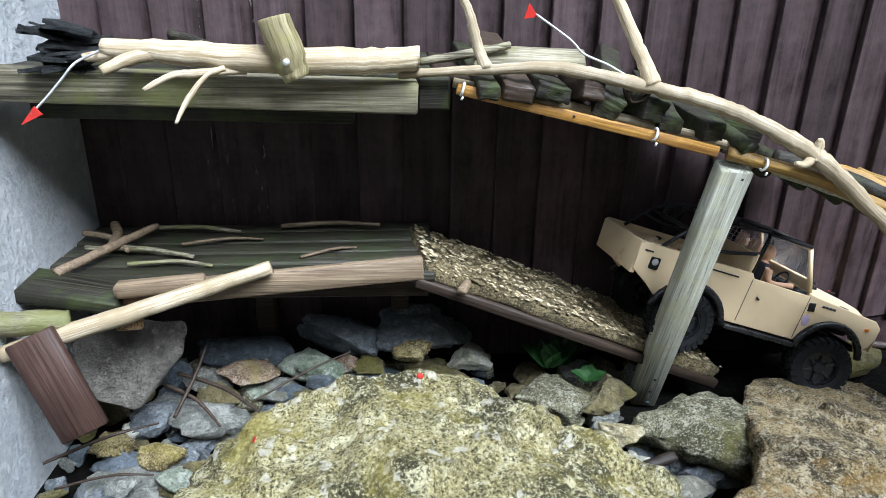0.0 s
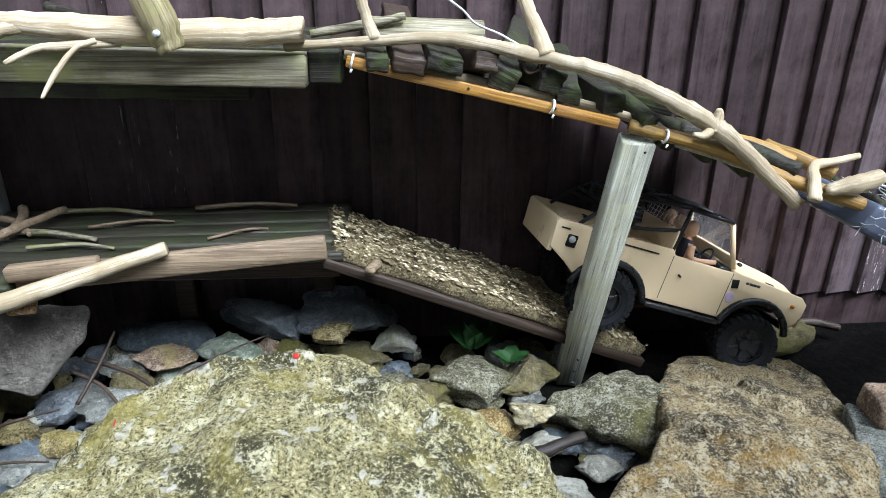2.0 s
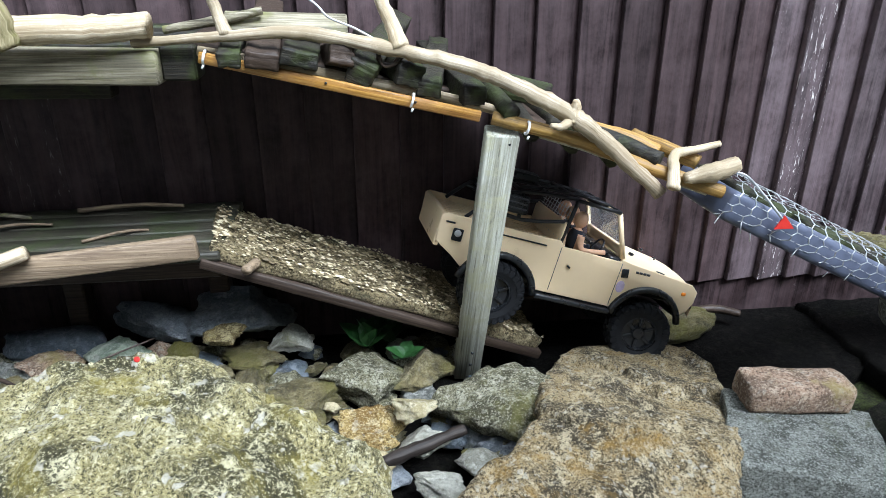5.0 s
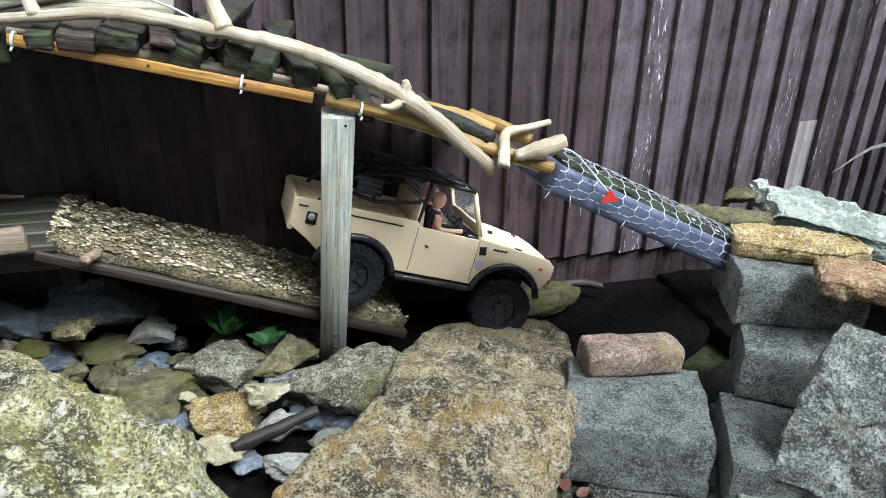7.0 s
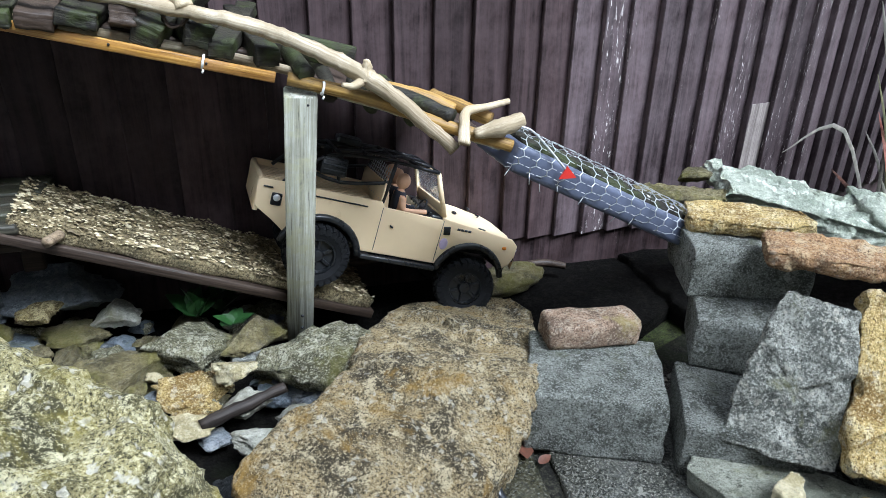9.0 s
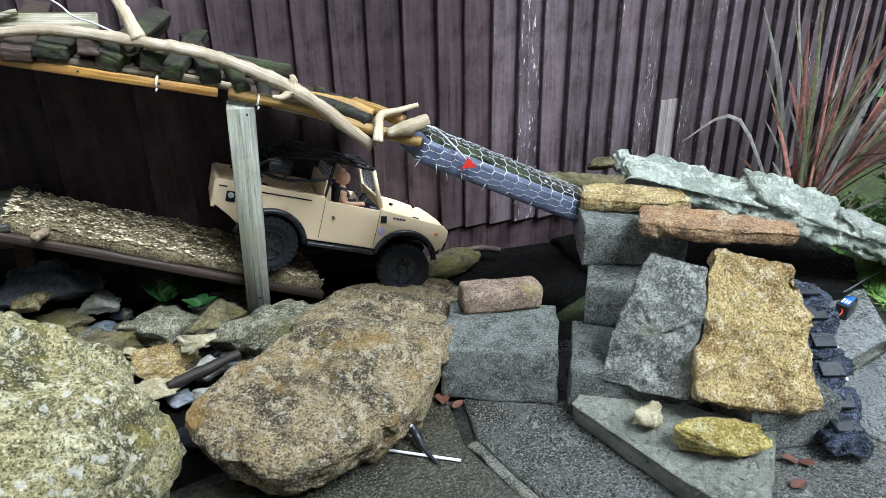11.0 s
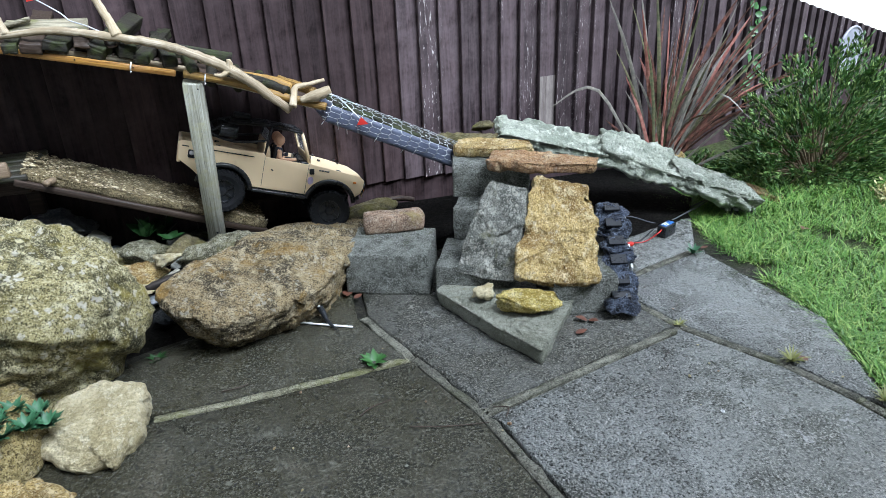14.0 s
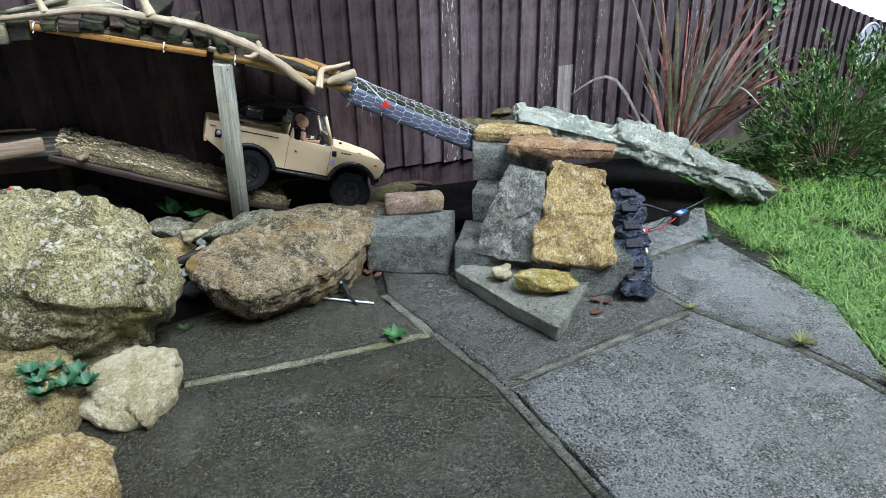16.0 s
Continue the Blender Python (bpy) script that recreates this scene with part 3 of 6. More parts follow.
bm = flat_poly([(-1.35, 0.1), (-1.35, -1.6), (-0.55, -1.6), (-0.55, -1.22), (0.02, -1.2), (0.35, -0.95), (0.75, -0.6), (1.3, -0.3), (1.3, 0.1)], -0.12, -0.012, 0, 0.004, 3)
thing("soil_bed", wobble(bm, 0.006, 20), M_SOIL, "damp soil under the stones along the fence, with shade darkened into its colour", "soil", kind="structure")
pavement = thing("pavement", flat_poly([(-0.6, -1.2), (-0.6, -4.2), (1.9, -4.2), (1.72, -1.85), (1.9, -1.45), (2.02, -0.68), (2.08, -0.3), (1.3, -0.42), (0.62, -0.70), (0.10, -0.86), (-0.30, -1.0)], -0.1, -0.014), M_GROOVE,
                 "wet grey concrete paving with old mortar joints", "paving", kind="structure")
J = {"A00": (1.0, -4.1), "A0": (0.93, -2.5), "A1": (0.858, -1.853), "a": (0.803, -1.503), "c": (0.706, -1.217), "A4": (0.62, -0.95), "A5": (0.64, -0.70),
     "L1": (0.335, -1.242), "L2": (0.039, -1.247), "L3": (-0.58, -1.26), "L4": (-0.58, -4.1), "b": (1.474, -1.338), "B1": (1.612, -1.591), "B2": (1.665, -1.765),
     "B3": (1.80, -2.5), "B4": (1.88, -4.1), "d": (1.40, -1.04), "d2": (1.30, -0.55), "e": (1.86, -0.91), "f": (1.90, -1.45), "g": (1.725, -1.83), "h": (2.02, -0.67), "i": (2.06, -0.32), "k": (1.32, -0.42), "l3": (-0.26, -1.06), "l4": (0.45, -0.76), "l5": (0.08, -0.89)}
for n, names in enumerate(("A00 A0 A1 a b B1 B2 B3 B4", "A00 A0 A1 a c L1 L2 L3 L4", "c A4 A5 l4 l5 l3 L2 L1", "a b d d2 A5 A4 c", "b B1 B2 g f e d", "d e h i k d2")):
    part("slab", flat_poly([J[k] for k in names.split()], -0.06, 0.0, 0.016 if n else 0.02, 0.007, n), M_ALGAE if n in (1, 2) else M_DAMP if n == 3 else M_PATIO, pavement)

for way in ("A00 A0 A1 a", "a c A4", "a b", "b B1 B2 B3 B4", "b d d2", "d e"):
    for k0, k1 in zip(way.split(), way.split()[1:]):
        p0, p1 = Vector(J[k0]), Vector(J[k1])
        q = Vector((-(p1 - p0).y, (p1 - p0).x)).normalized() * 0.0125
        part("mortar_strip", flat_poly([p0 - q, p1 - q, p1 + q, p0 + q], -0.03, -0.004, 0, 0.004, len(k0 + k1), 0.010), M_MORTAR, pavement)
part("mortar_strip", flat_poly([(0.69, -1.207), (0.335, -1.232), (0.04, -1.237), (0.04, -1.257), (0.335, -1.252), (0.69, -1.229)], -0.03, -0.003, 0, 0.003, 8, 0.012), M_CREAMORTAR, pavement, "pale mossy mortar in the joint")

# a near-black sheet over the paving paints the shade below the slates
thing("soil_strip", wobble(flat_poly([(1.25, -0.02), (1.25, -0.74), (1.50, -0.80), (1.75, -0.72), (2.0, -0.66), (2.12, -0.5), (2.12, -0.02)], -0.05, 0.012, 0, 0.008, 12, 0.02), 0.004, 16), M_SOIL, "near-black soil sheet standing in for the shade under the slate ramp", "soil", kind="structure")

# ---- house wall ----
bm = box(0.3, 6.2, 2.6, pose(-1.30, -2.9, 1.2))
thing("wall_west", bm, M_RENDER, "white roughcast house wall", "wall", kind="structure", smooth=False)

# added out of view: keeps low sky light from the south off the fence
thing("wall_south", box(9.0, 0.3, 5.0, pose(3.05, -5.2, 2.45)), M_BLOCK, "unseen plain grey wall added behind the camera to block low sky light", "wall", kind="structure", smooth=False)

# ---- fence: straight along the rock bed, then turning away behind the flax ----
TURN_X, SLOPE = 1.82, 0.30
TURN = math.degrees(math.atan(SLOPE))


def fence_y(x):
    return max(0.0, SLOPE * (x - TURN_X))


fence = thing("fence", None, None, "dark brown feather-edge board fence with peeling stain", "fence", kind="structure")
part("gravel_board", box(3.2, 0.03, 0.24, pose(0.24, 0.012, 0.0), 0.004), M_FENCE, fence, smooth=False)
part("gravel_board", box(5.6, 0.03, 0.24, pose(2.8, 0.012, 0.0), 0.004), M_FENCE, fence, m=pose(TURN_X, 0.004, 0, 0, 0, TURN), smooth=False)
edges, x = [], -1.18
while x < 7.0:
    edges.append(x)
    x += 0.1135 if x < 0.2 else 0.107 if x < 0.74 else 0.0885 if x < TURN_X else 0.0845
rng = random.Random(5)
for x0, x1 in zip(edges, edges[1:]):
    y0, turn = fence_y(x0), TURN if x0 > TURN_X - 0.04 else 0.0
    w = (x1 - x0) / math.cos(radians(turn)) + 0.012
    top = 1.62 - 0.291 * x0 if x0 < TURN_X else max(0.30, 1.09 - 0.262 * (x0 - TURN_X))
    bow, lean, proud = rng.uniform(-0.003, 0.003), rng.uniform(-0.004, 0.004), rng.uniform(-0.003, 0.004)
    bm = bmesh.new()
    cols = []
    for k in range(5):
        z = 0.10 + (top - 0.10) * k / 4
        zr = z - 0.27 * w * k / 4
        o = bow * math.sin(math.pi * k / 4) + lean * (k / 4 - 0.5)
        cols.append([bm.verts.new(p) for p in ((o, -0.002, z), (o, -0.027 - proud, z), (o + 0.002, -0.029 - proud, z), (w + o, -0.007, zr), (w + o, -0.002, zr))])
    for c1, c2 in zip(cols, cols[1:]):
        for k in range(5):
            bm.faces.new((c1[k], c1[(k + 1) % 5], c2[(k + 1) % 5], c2[k]))
    bm.faces.new(cols[0])
    bm.faces.new(cols[-1][::-1])
    bmesh.ops.recalc_face_normals(bm, faces=bm.faces)
    raw = 1.55 < x0 < 1.68
    part("board", bm, M_PALEFENCE if x0 > 0.95 else M_FENCE, fence, "", pose(x0, y0, 0, 0, 0, turn), smooth=False)
    if raw:
        part("board_patch", box(w - 0.016, 0.002, 0.26 + rng.uniform(0, 0.05), pose(w / 2 - 0.004, -0.0205 - proud, 0.35, 0, 0, 13.0)), M_RAW, fence, "bare grey wood where the stain is gone", pose(x0, 0, 0), smooth=False)
part("rail", box(3.0, 0.05, 0.07, pose(0.3, 0.04, 0.9), 0.004), M_DARKWOOD, fence, smooth=False)


# ---- boulders and stones ----
def rock(name, label, bm, material, m=None, group="", category="stone"):
    return thing(name, bm, material, label, category, group, m=m)


big_boulder = rock("boulder", "huge pale lichened limestone boulder with red paint dots", stone(
    [(-0.76, -0.98), (-0.70, -0.78), (-0.54, -0.67), (-0.39, -0.66), (-0.26, -0.74), (-0.16, -0.86), (-0.03, -0.94), (0.035, -1.02), (-0.02, -1.12), (-0.2, -1.18), (-0.45, -1.19), (-0.67, -1.13)],
    -0.03, 0.358, 11, 0.026, 0.80, 0.34, (0.06, 0.04), 220, 4.6, 0.90, 0.0, 90, 0.9), M_LIME, category="boulder")
def front_down(bm):
    """The front of the flat boulder dips towards the paving."""
    for v in bm.verts:
        if v.co.z > 0.03 and v.co.y < -0.76:
            v.co.z -= 0.36 * (-0.76 - v.co.y) * min(1.0, v.co.z / 0.15)
    return bm


rock("boulder", "broad flat-topped brown boulder beside the gravel ramp", front_down(stone(
    [(0.05, -0.93), (0.11, -0.85), (0.18, -0.80), (0.285, -0.67), (0.35, -0.45), (0.41, -0.345), (0.48, -0.285), (0.62, -0.265), (0.775, -0.268), (0.795, -0.38), (0.71, -0.57), (0.63, -0.77), (0.54, -0.92), (0.40, -1.02), (0.22, -1.06), (0.10, -1.01)],
    -0.02, 0.158, 23, 0.013, 0.80, 0.03, (-0.13, -0.17), 260, 6.5, 0.985, 0.0, 110, 0.9, True)), M_BOULD, category="boulder")


rock("stone", "wet mossy brown rock at the foot of the fence", pebble(0.30, 0.15, 0.075, 36, 4, 0.14), M_BROWNST, pose(0.80, -0.125, -0.015, 0, 0, 12))


def bed_stone(x, y, z, sx, sy, sz, turn, seed, material, label):
    return rock("stone", label, pebble(sx * 1.05, sy * 1.05, sz * 1.05, seed), material, pose(x, y, z, 0, 0, turn), "stones in the rock bed")


bed_stone(-0.801, -0.114, 0.046, 0.250, 0.160, 0.071, -15, 1, M_BLUE, "wet dark blue slate lump")
bed_stone(-0.564, -0.117, 0.073, 0.226, 0.160, 0.086, -9, 2, M_BLUEGREY, "grey angular stone in the rock bed")
bed_stone(-0.337, -0.114, 0.073, 0.241, 0.160, 0.114, -3, 3, M_BLUEGREY, "large grey pointed stone by the fence")
bed_stone(-0.622, -0.194, 0.051, 0.163, 0.122, 0.077, 3, 4, M_GREENST, "pale green-white stone in the rock bed")
bed_stone(-0.772, -0.220, 0.070, 0.148, 0.111, 0.030, 9, 5, M_PINK, "pink gritty oval stone in the rock bed")
bed_stone(-0.536, -0.190, 0.054, 0.063, 0.047, 0.053, 15, 6, M_PINK, "small brown wedge of stone")
bed_stone(-0.481, -0.199, 0.052, 0.077, 0.058, 0.055, -10, 7, M_BROWNST, "small mossy brown stone in the rock bed")
bed_stone(-0.371, -0.220, 0.108, 0.098, 0.073, 0.044, -4, 8, M_OCHRE, "mossy ochre stone on a grey one")
bed_stone(-0.225, -0.177, 0.053, 0.115, 0.086, 0.053, 2, 9, M_PALEGREY, "whitish broken stone in the rock bed")
bed_stone(-0.732, -0.243, 0.035, 0.115, 0.087, 0.030, 8, 10, M_GREENST, "light green flat stone in the rock bed")
bed_stone(-0.596, -0.246, 0.036, 0.071, 0.053, 0.048, 14, 11, M_BLUE, "dark green wet stone in the rock bed")
bed_stone(-0.310, -0.192, 0.034, 0.166, 0.124, 0.033, -11, 12, M_BROWNST, "dark mossy brown stone in the rock bed")
bed_stone(-0.869, -0.220, 0.016, 0.120, 0.090, 0.068, -5, 13, M_FIELD, "pale grey upright stone in the rock bed")
bed_stone(-0.825, -0.394, 0.037, 0.172, 0.129, 0.067, 1, 14, M_FIELD, "buff broken stone in the rock bed")
bed_stone(-0.936, -0.300, 0.034, 0.099, 0.074, 0.032, 7, 15, M_FIELD, "flat grey stone in the rock bed")
bed_stone(-0.980, -0.395, 0.031, 0.064, 0.048, 0.038, 13, 16, M_PALEGREY, "small white stone in the rock bed")
bed_stone(-1.013, -0.447, 0.028, 0.103, 0.077, 0.043, -12, 17, M_OCHRE, "ochre mossy stone in the rock bed")
bed_stone(-0.905, -0.481, 0.016, 0.101, 0.076, 0.048, -6, 18, M_OCHRE, "ochre brown stone in the rock bed")
bed_stone(-0.855, -0.548, 0.006, 0.084, 0.063, 0.048, 0, 19, M_GREENST, "green stained flat stone in the rock bed")
bed_stone(-0.461, -0.220, 0.035, 0.156, 0.117, 0.030, 6, 20, M_BLUE, "dark wet slate slab in the rock bed")
bed_stone(-0.948, -0.196, 0.008, 0.062, 0.075, 0.085, 12, 21, M_BLUE, "dark slate slab in shade")
bed_stone(-0.659, -0.272, 0.031, 0.094, 0.070, 0.038, -13, 22, M_BLUE, "dark flat slate in the rock bed")
bed_stone(-0.924, -0.539, 0.005, 0.219, 0.160, 0.030, -7, 23, M_FIELD, "flat grey slab end by the wall")
bed_stone(-0.185, -0.395, -0.040, 0.20, 0.19, 0.135, -1, 24, M_BROWNST, "large wet brown stone in the rock bed")
bed_stone(-0.056, -0.345, 0.005, 0.222, 0.165, 0.110, 5, 45, M_OLIVE, "grey lichened stone under the ramp")
bed_stone(0.092, -0.323, 0.023, 0.165, 0.124, 0.073, 11, 26, M_BROWNST, "brown mossy stone by the leaves")
bed_stone(0.222, -0.505, -0.010, 0.285, 0.200, 0.150, -14, 44, M_OLIVE, "large grey lichened stone between boulders")
bed_stone(0.057, -0.533, 0.087, 0.093, 0.070, 0.046, -8, 28, M_PALE, "cream stone with a dark streak")
bed_stone(-0.031, -0.514, 0.004, 0.156, 0.117, 0.092, -2, 29, M_YELLOW, "ochre yellow stone in the rock bed")
bed_stone(-0.045, -0.611, 0.035, 0.129, 0.097, 0.030, 4, 30, M_PALE, "cream flat stone in the rock bed")
bed_stone(0.073, -0.565, 0.024, 0.104, 0.078, 0.051, 10, 31, M_PALEGREY, "pale broken stone in the rock bed")
bed_stone(0.173, -0.634, 0.033, 0.091, 0.068, 0.033, -15, 32, M_PALEGREY, "pale flat stone chip in the rock bed")
bed_stone(0.094, -0.692, 0.034, 0.103, 0.077, 0.032, -9, 33, M_PALEGREY, "pale stone at the foot of the boulder")
bed_stone(0.308, -0.362, 0.031, 0.071, 0.053, 0.037, -3, 34, M_PALE, "small white stone behind the post")
bed_stone(-0.115, -0.431, 0.032, 0.037, 0.031, 0.035, 3, 35, M_PALE, "small cream stone in the rock bed")
rock("stone", "glossy black lump between the two boulders", pebble(0.085, 0.07, 0.07, 37, 4, 0.35), M_DARKSLATE, pose(0.047, -0.774, -0.01, 0, 0, 20), "stones in the rock bed")
fill_rng = random.Random(404)
for k in range(190):
    x, y = fill_rng.uniform(-1.12, 0.30), fill_rng.uniform(-0.62, -0.12)
    if x > -0.72 and y < -0.56 + 0.1 * math.sin(x * 5) and x < -0.1:
        continue
    s = fill_rng.uniform(0.04, 0.115)
    bed_stone(x, y, -0.012 + fill_rng.uniform(0, 0.025), s, s * fill_rng.uniform(0.6, 0.9), s * fill_rng.uniform(0.4, 0.7), fill_rng.uniform(0, 360), 300 + k % 24,
              fill_rng.choice((M_BLUE, M_FIELD, M_BROWNST, M_OLIVE, M_BLUEGREY, M_BROWNST)), "small wet broken stone wedged in the rock bed")
rock("boulder", "ochre boulder at the paving edge", stone([(-0.5, -1.12), (-0.38, -1.09), (-0.24, -1.15), (-0.18, -1.24), (-0.20, -1.35), (-0.31, -1.42), (-0.5, -1.40)], -0.03, 0.125, 71, 0.02, 0.85, 0.2, (0, 0), 130, 7, 0.93, 0, 50, 0.9), M_OCHRE, category="boulder")
rock("boulder", "low yellow-brown boulder at the paving edge", stone([(-0.31, -1.52), (-0.19, -1.49), (-0.06, -1.565), (-0.03, -1.67), (-0.10, -1.8), (-0.3, -1.82), (-0.38, -1.64)], -0.02, 0.10, 72, 0.012, 0.8, 0.05, (0, 0), 130, 7, 0.97, 0, 50, 0.9), M_YELLOW, category="boulder")
rock("stone", "smooth cream-white stone beside a green succulent", stone([(-0.19, -1.33), (-0.16, -1.20), (-0.06, -1.165), (0.04, -1.225), (0.03, -1.33), (-0.03, -1.41), (-0.11, -1.41)], -0.01, 0.07, 73, 0.009, 0.85, 0.12, (0.1, 0.25), 130, 9, 0.93, 0, 50, 0.9), M_PALE)

# ---- blocks and the stone ramp ----
BLOCKS = "concrete blocks of the stone ramp"


def block(label, sx, sy, sz, m, seed):
    bm = box(sx, sy, sz, pose(0, 0, sz / 2), 0.006, 2)
    bmesh.ops.subdivide_edges(bm, edges=[e for e in bm.edges if e.calc_length() > 0.05], cuts=5, use_grid_fill=True)
    wobble(bm, 0.006, 22, seed)
    return thing("concrete_block", bm, M_BLOCK, label, "concrete block", BLOCKS, m=m)


block("damp grey concrete block with a broken corner", 0.27, 0.23, 0.14, pose(0.772, -0.735, 0, 0, 0, -24), 1)
block("grey concrete block half under the grey slab", 0.24, 0.22, 0.115, pose(1.02, -0.885, 0, 0, 0, -28), 2)
block("grey concrete block stacked on another one", 0.24, 0.2, 0.115, pose(1.135, -0.735, 0.118, 0, 0, -32), 3)
block("mossy concrete block under the ochre cap stone", 0.26, 0.2, 0.115, pose(1.17, -0.62, 0.235, 0, 0, -20), 4)
block("dark concrete block under the ochre slab", 0.2, 0.2, 0.115, pose(1.27, -1.08, 0, 0, 0, -10), 5)
bm = box(0.205, 0.09, 0.062, pose(0, 0, 0.031), 0.016, 3)
bmesh.ops.subdivide_edges(bm, edges=[e for e in bm.edges if e.calc_length() > 0.03], cuts=6, use_grid_fill=True)
rock("stone", "pink-brown gritty stone on the block", wobble(bm, 0.007, 16, 5), M_PINK, pose(0.805, -0.635, 0.137, 0, 0, -8))
rock("cap_stone", "long rusty-red flat stone laid over two slabs", stone([(-0.17, -0.05), (0.0, -0.06), (0.17, -0.045), (0.18, 0.03), (0.02, 0.06), (-0.16, 0.05)], 0, 0.036, 41, 0.006, 0.96, 0.0, (0, 0), 110, 13, 0.985, 0.002, 36, 1.0), M_RED, pose(1.262, -0.83, 0.352, 0, 0, -31))
rock("cap_stone", "ochre flat stone on the mossy block", stone([(-0.13, -0.06), (0.05, -0.07), (0.14, -0.02), (0.12, 0.05), (-0.02, 0.07), (-0.13, 0.04)], 0, 0.036, 42, 0.006, 0.96, 0.0, (0, 0), 110, 13, 0.985, 0.002, 36, 1.0), M_YELLOW, pose(1.19, -0.6, 0.352, 0, 0, -30))
rock("cap_stone", "brown layered flat stone behind the ochre one", stone([(-0.13, -0.05), (0.1, -0.06), (0.14, 0.02), (0.0, 0.06), (-0.12, 0.04)], 0, 0.045, 43, 0.009, 0.96, 0.0, (0, 0), 110, 13, 0.985, 0.003, 36, 1.0), M_BROWNST, pose(1.17, -0.36, 0.31, 0, 0, -15))
rock("stone", "small brown stone on top of the pile", pebble(0.1, 0.07, 0.035, 44), M_BROWNST, pose(1.26, -0.3, 0.35, 0, 0, 10))


def lean_slab(label, material, a, b, w1, w2, thick, seed, twist=0.0, layers=0.0, rough=0.006):
    """A stone slab from its upper end a down to its lower end b, as wide as w1 and w2 there."""
    a, b = Vector(a), Vector(b)
    ln = (b - a).length
    bm = stone([(0, -w1 / 2), (ln * 0.3, -(w1 * 0.7 + w2 * 0.3) / 2 * 1.04), (ln * 0.7, -(w1 * 0.3 + w2 * 0.7) / 2 * 1.06), (ln, -w2 / 2 * 0.92), (ln * 1.02, 0), (ln * 0.98, w2 / 2), (ln * 0.6, (w1 + w2) / 4 * 1.02), (0.01, w1 / 2)],
               -thick, 0.0, seed, rough, 0.96, 0.0, (0, 0), 130, 9, 0.975, layers, 40, 0.8)
    x = (b - a).normalized()
    y = Vector((0, 0, 1)).cross(x).normalized()
    z = x.cross(y)
    m = Matrix((x, y, z)).transposed().to_4x4()
    return rock("slab_stone", label, bm, material, Matrix.Translation(a) @ m @ pose(0, 0, 0, twist))


lean_slab("grey speckled granite slab leaning as a ramp", M_GREY, (1.110, -0.918, 0.352), (0.992, -1.015, 0.095), 0.125, 0.20, 0.04, 51, -6, 0.0, 0.009)
lean_slab("ochre yellow sandstone slab leaning as a ramp", M_YELLOW, (1.266, -0.969, 0.358), (1.165, -1.16, 0.12), 0.165, 0.25, 0.045, 52, -4, 0.0, 0.013)
rock("flagstone", "flat grey paving fragment with a fine ribbed face", stone([(-0.15, 0.16), (-0.07, 0.21), (0.08, 0.08), (0.21, -0.05), (0.12, -0.15), (0.01, -0.26), (-0.06, -0.10)], 0, 0.05, 53, 0.004, 0.97, 0, (0, 0), 140, 9, 0.985, 0.0, 40), M_FLAG, pose(1.005, -1.12, 0.002))
rock("stone", "cream stone chock at the foot of the granite slab", pebble(0.08, 0.06, 0.05, 54), M_PALE, pose(0.965, -1.085, 0.050, 0, 0, 0))
rock("stone", "mossy yellow stone wedge at the foot of the ramp", pebble(0.19, 0.1, 0.075, 55), M_MUSTARD, pose(1.065, -1.185, 0.050, 0, 0, -22))
SL = "pale green slates laid as a ramp"
for label, a, b, w1, w2, th, sd in (("long pale green slate with a flaky surface", (1.30, -0.32, 0.385), (1.83, -0.47, 0.25), 0.22, 0.25, 0.06, 61),
                                    ("pale green slate overlapping the one above", (1.72, -0.44, 0.295), (2.08, -0.58, 0.155), 0.25, 0.25, 0.06, 62),
                                    ("pale grey-green slate with its end near the grass", (1.98, -0.55, 0.20), (2.31, -0.66, 0.065), 0.24, 0.2, 0.055, 63)):
    tagged(lean_slab(label, M_SLATE, a, b, w1, w2, th, sd, 4, 0.007, 0.020), group=SL)
lean_slab("brown thin slate lying behind on the grass", M_RED, (2.2, -0.45, 0.09), (2.5, -0.6, 0.0), 0.12, 0.1, 0.025, 64)
rock("stone", "buff stone at the foot of the spiky plant", pebble(0.16, 0.1, 0.09, 65), M_YELLOW, pose(2.2, -0.25, 0.04, 0, 0, 0))

# ---- timber deck, gravel ramp, post, beam ----
deck = thing("plank_deck", None, None, "dark mossy plank deck along the fence", "deck", m=pose(0, 0, 0))
for k in range(5):
    y = -0.06 - k * 0.066
    part("plank", wobble(box(0.87, 0.058, 0.022, pose(-0.76, y, 0.386 + 0.002 * (k % 2), 0, -0.6, 0), 0.004), 0.002, 18, k), M_DECK, deck)
part("front_plank", wobble(box(0.62, 0.024, 0.05, pose(-0.66, -0.405, 0.408, 0, -5.5, 0), 0.004), 0.002, 18, 7), M_PLANK, deck, "pale brown worn front plank")
part("bearer", box(0.85, 0.03, 0.05, pose(-0.76, -0.30, 0.352), 0.004), M_DARKWOOD, deck, smooth=False)
for x in (-1.1, -0.75, -0.40):
    part("leg", box(0.05, 0.05, 0.38, pose(x, -0.055, 0.18), 0.004), M_DARKWOOD, deck, smooth=False)
    part("joist", box(0.04, 0.28, 0.04, pose(x, -0.17, 0.355), 0.004), M_DARKWOOD, deck, smooth=False)
ramp = thing("gravel_ramp", None, None, "ramp board faced with gravel set in cement", "ramp")
RA, RB = Vector((-0.355, -0.215, 0.415)), Vector((0.385, -0.130, 0.088))
rx = (RB - RA).normalized()
ry = Vector((0, 0, 1)).cross(rx).normalized()
rz = rx.cross(ry)
RM = Matrix((rx, ry, rz)).transposed().to_4x4()
RM.translation = RA
ln = (RB - RA).length
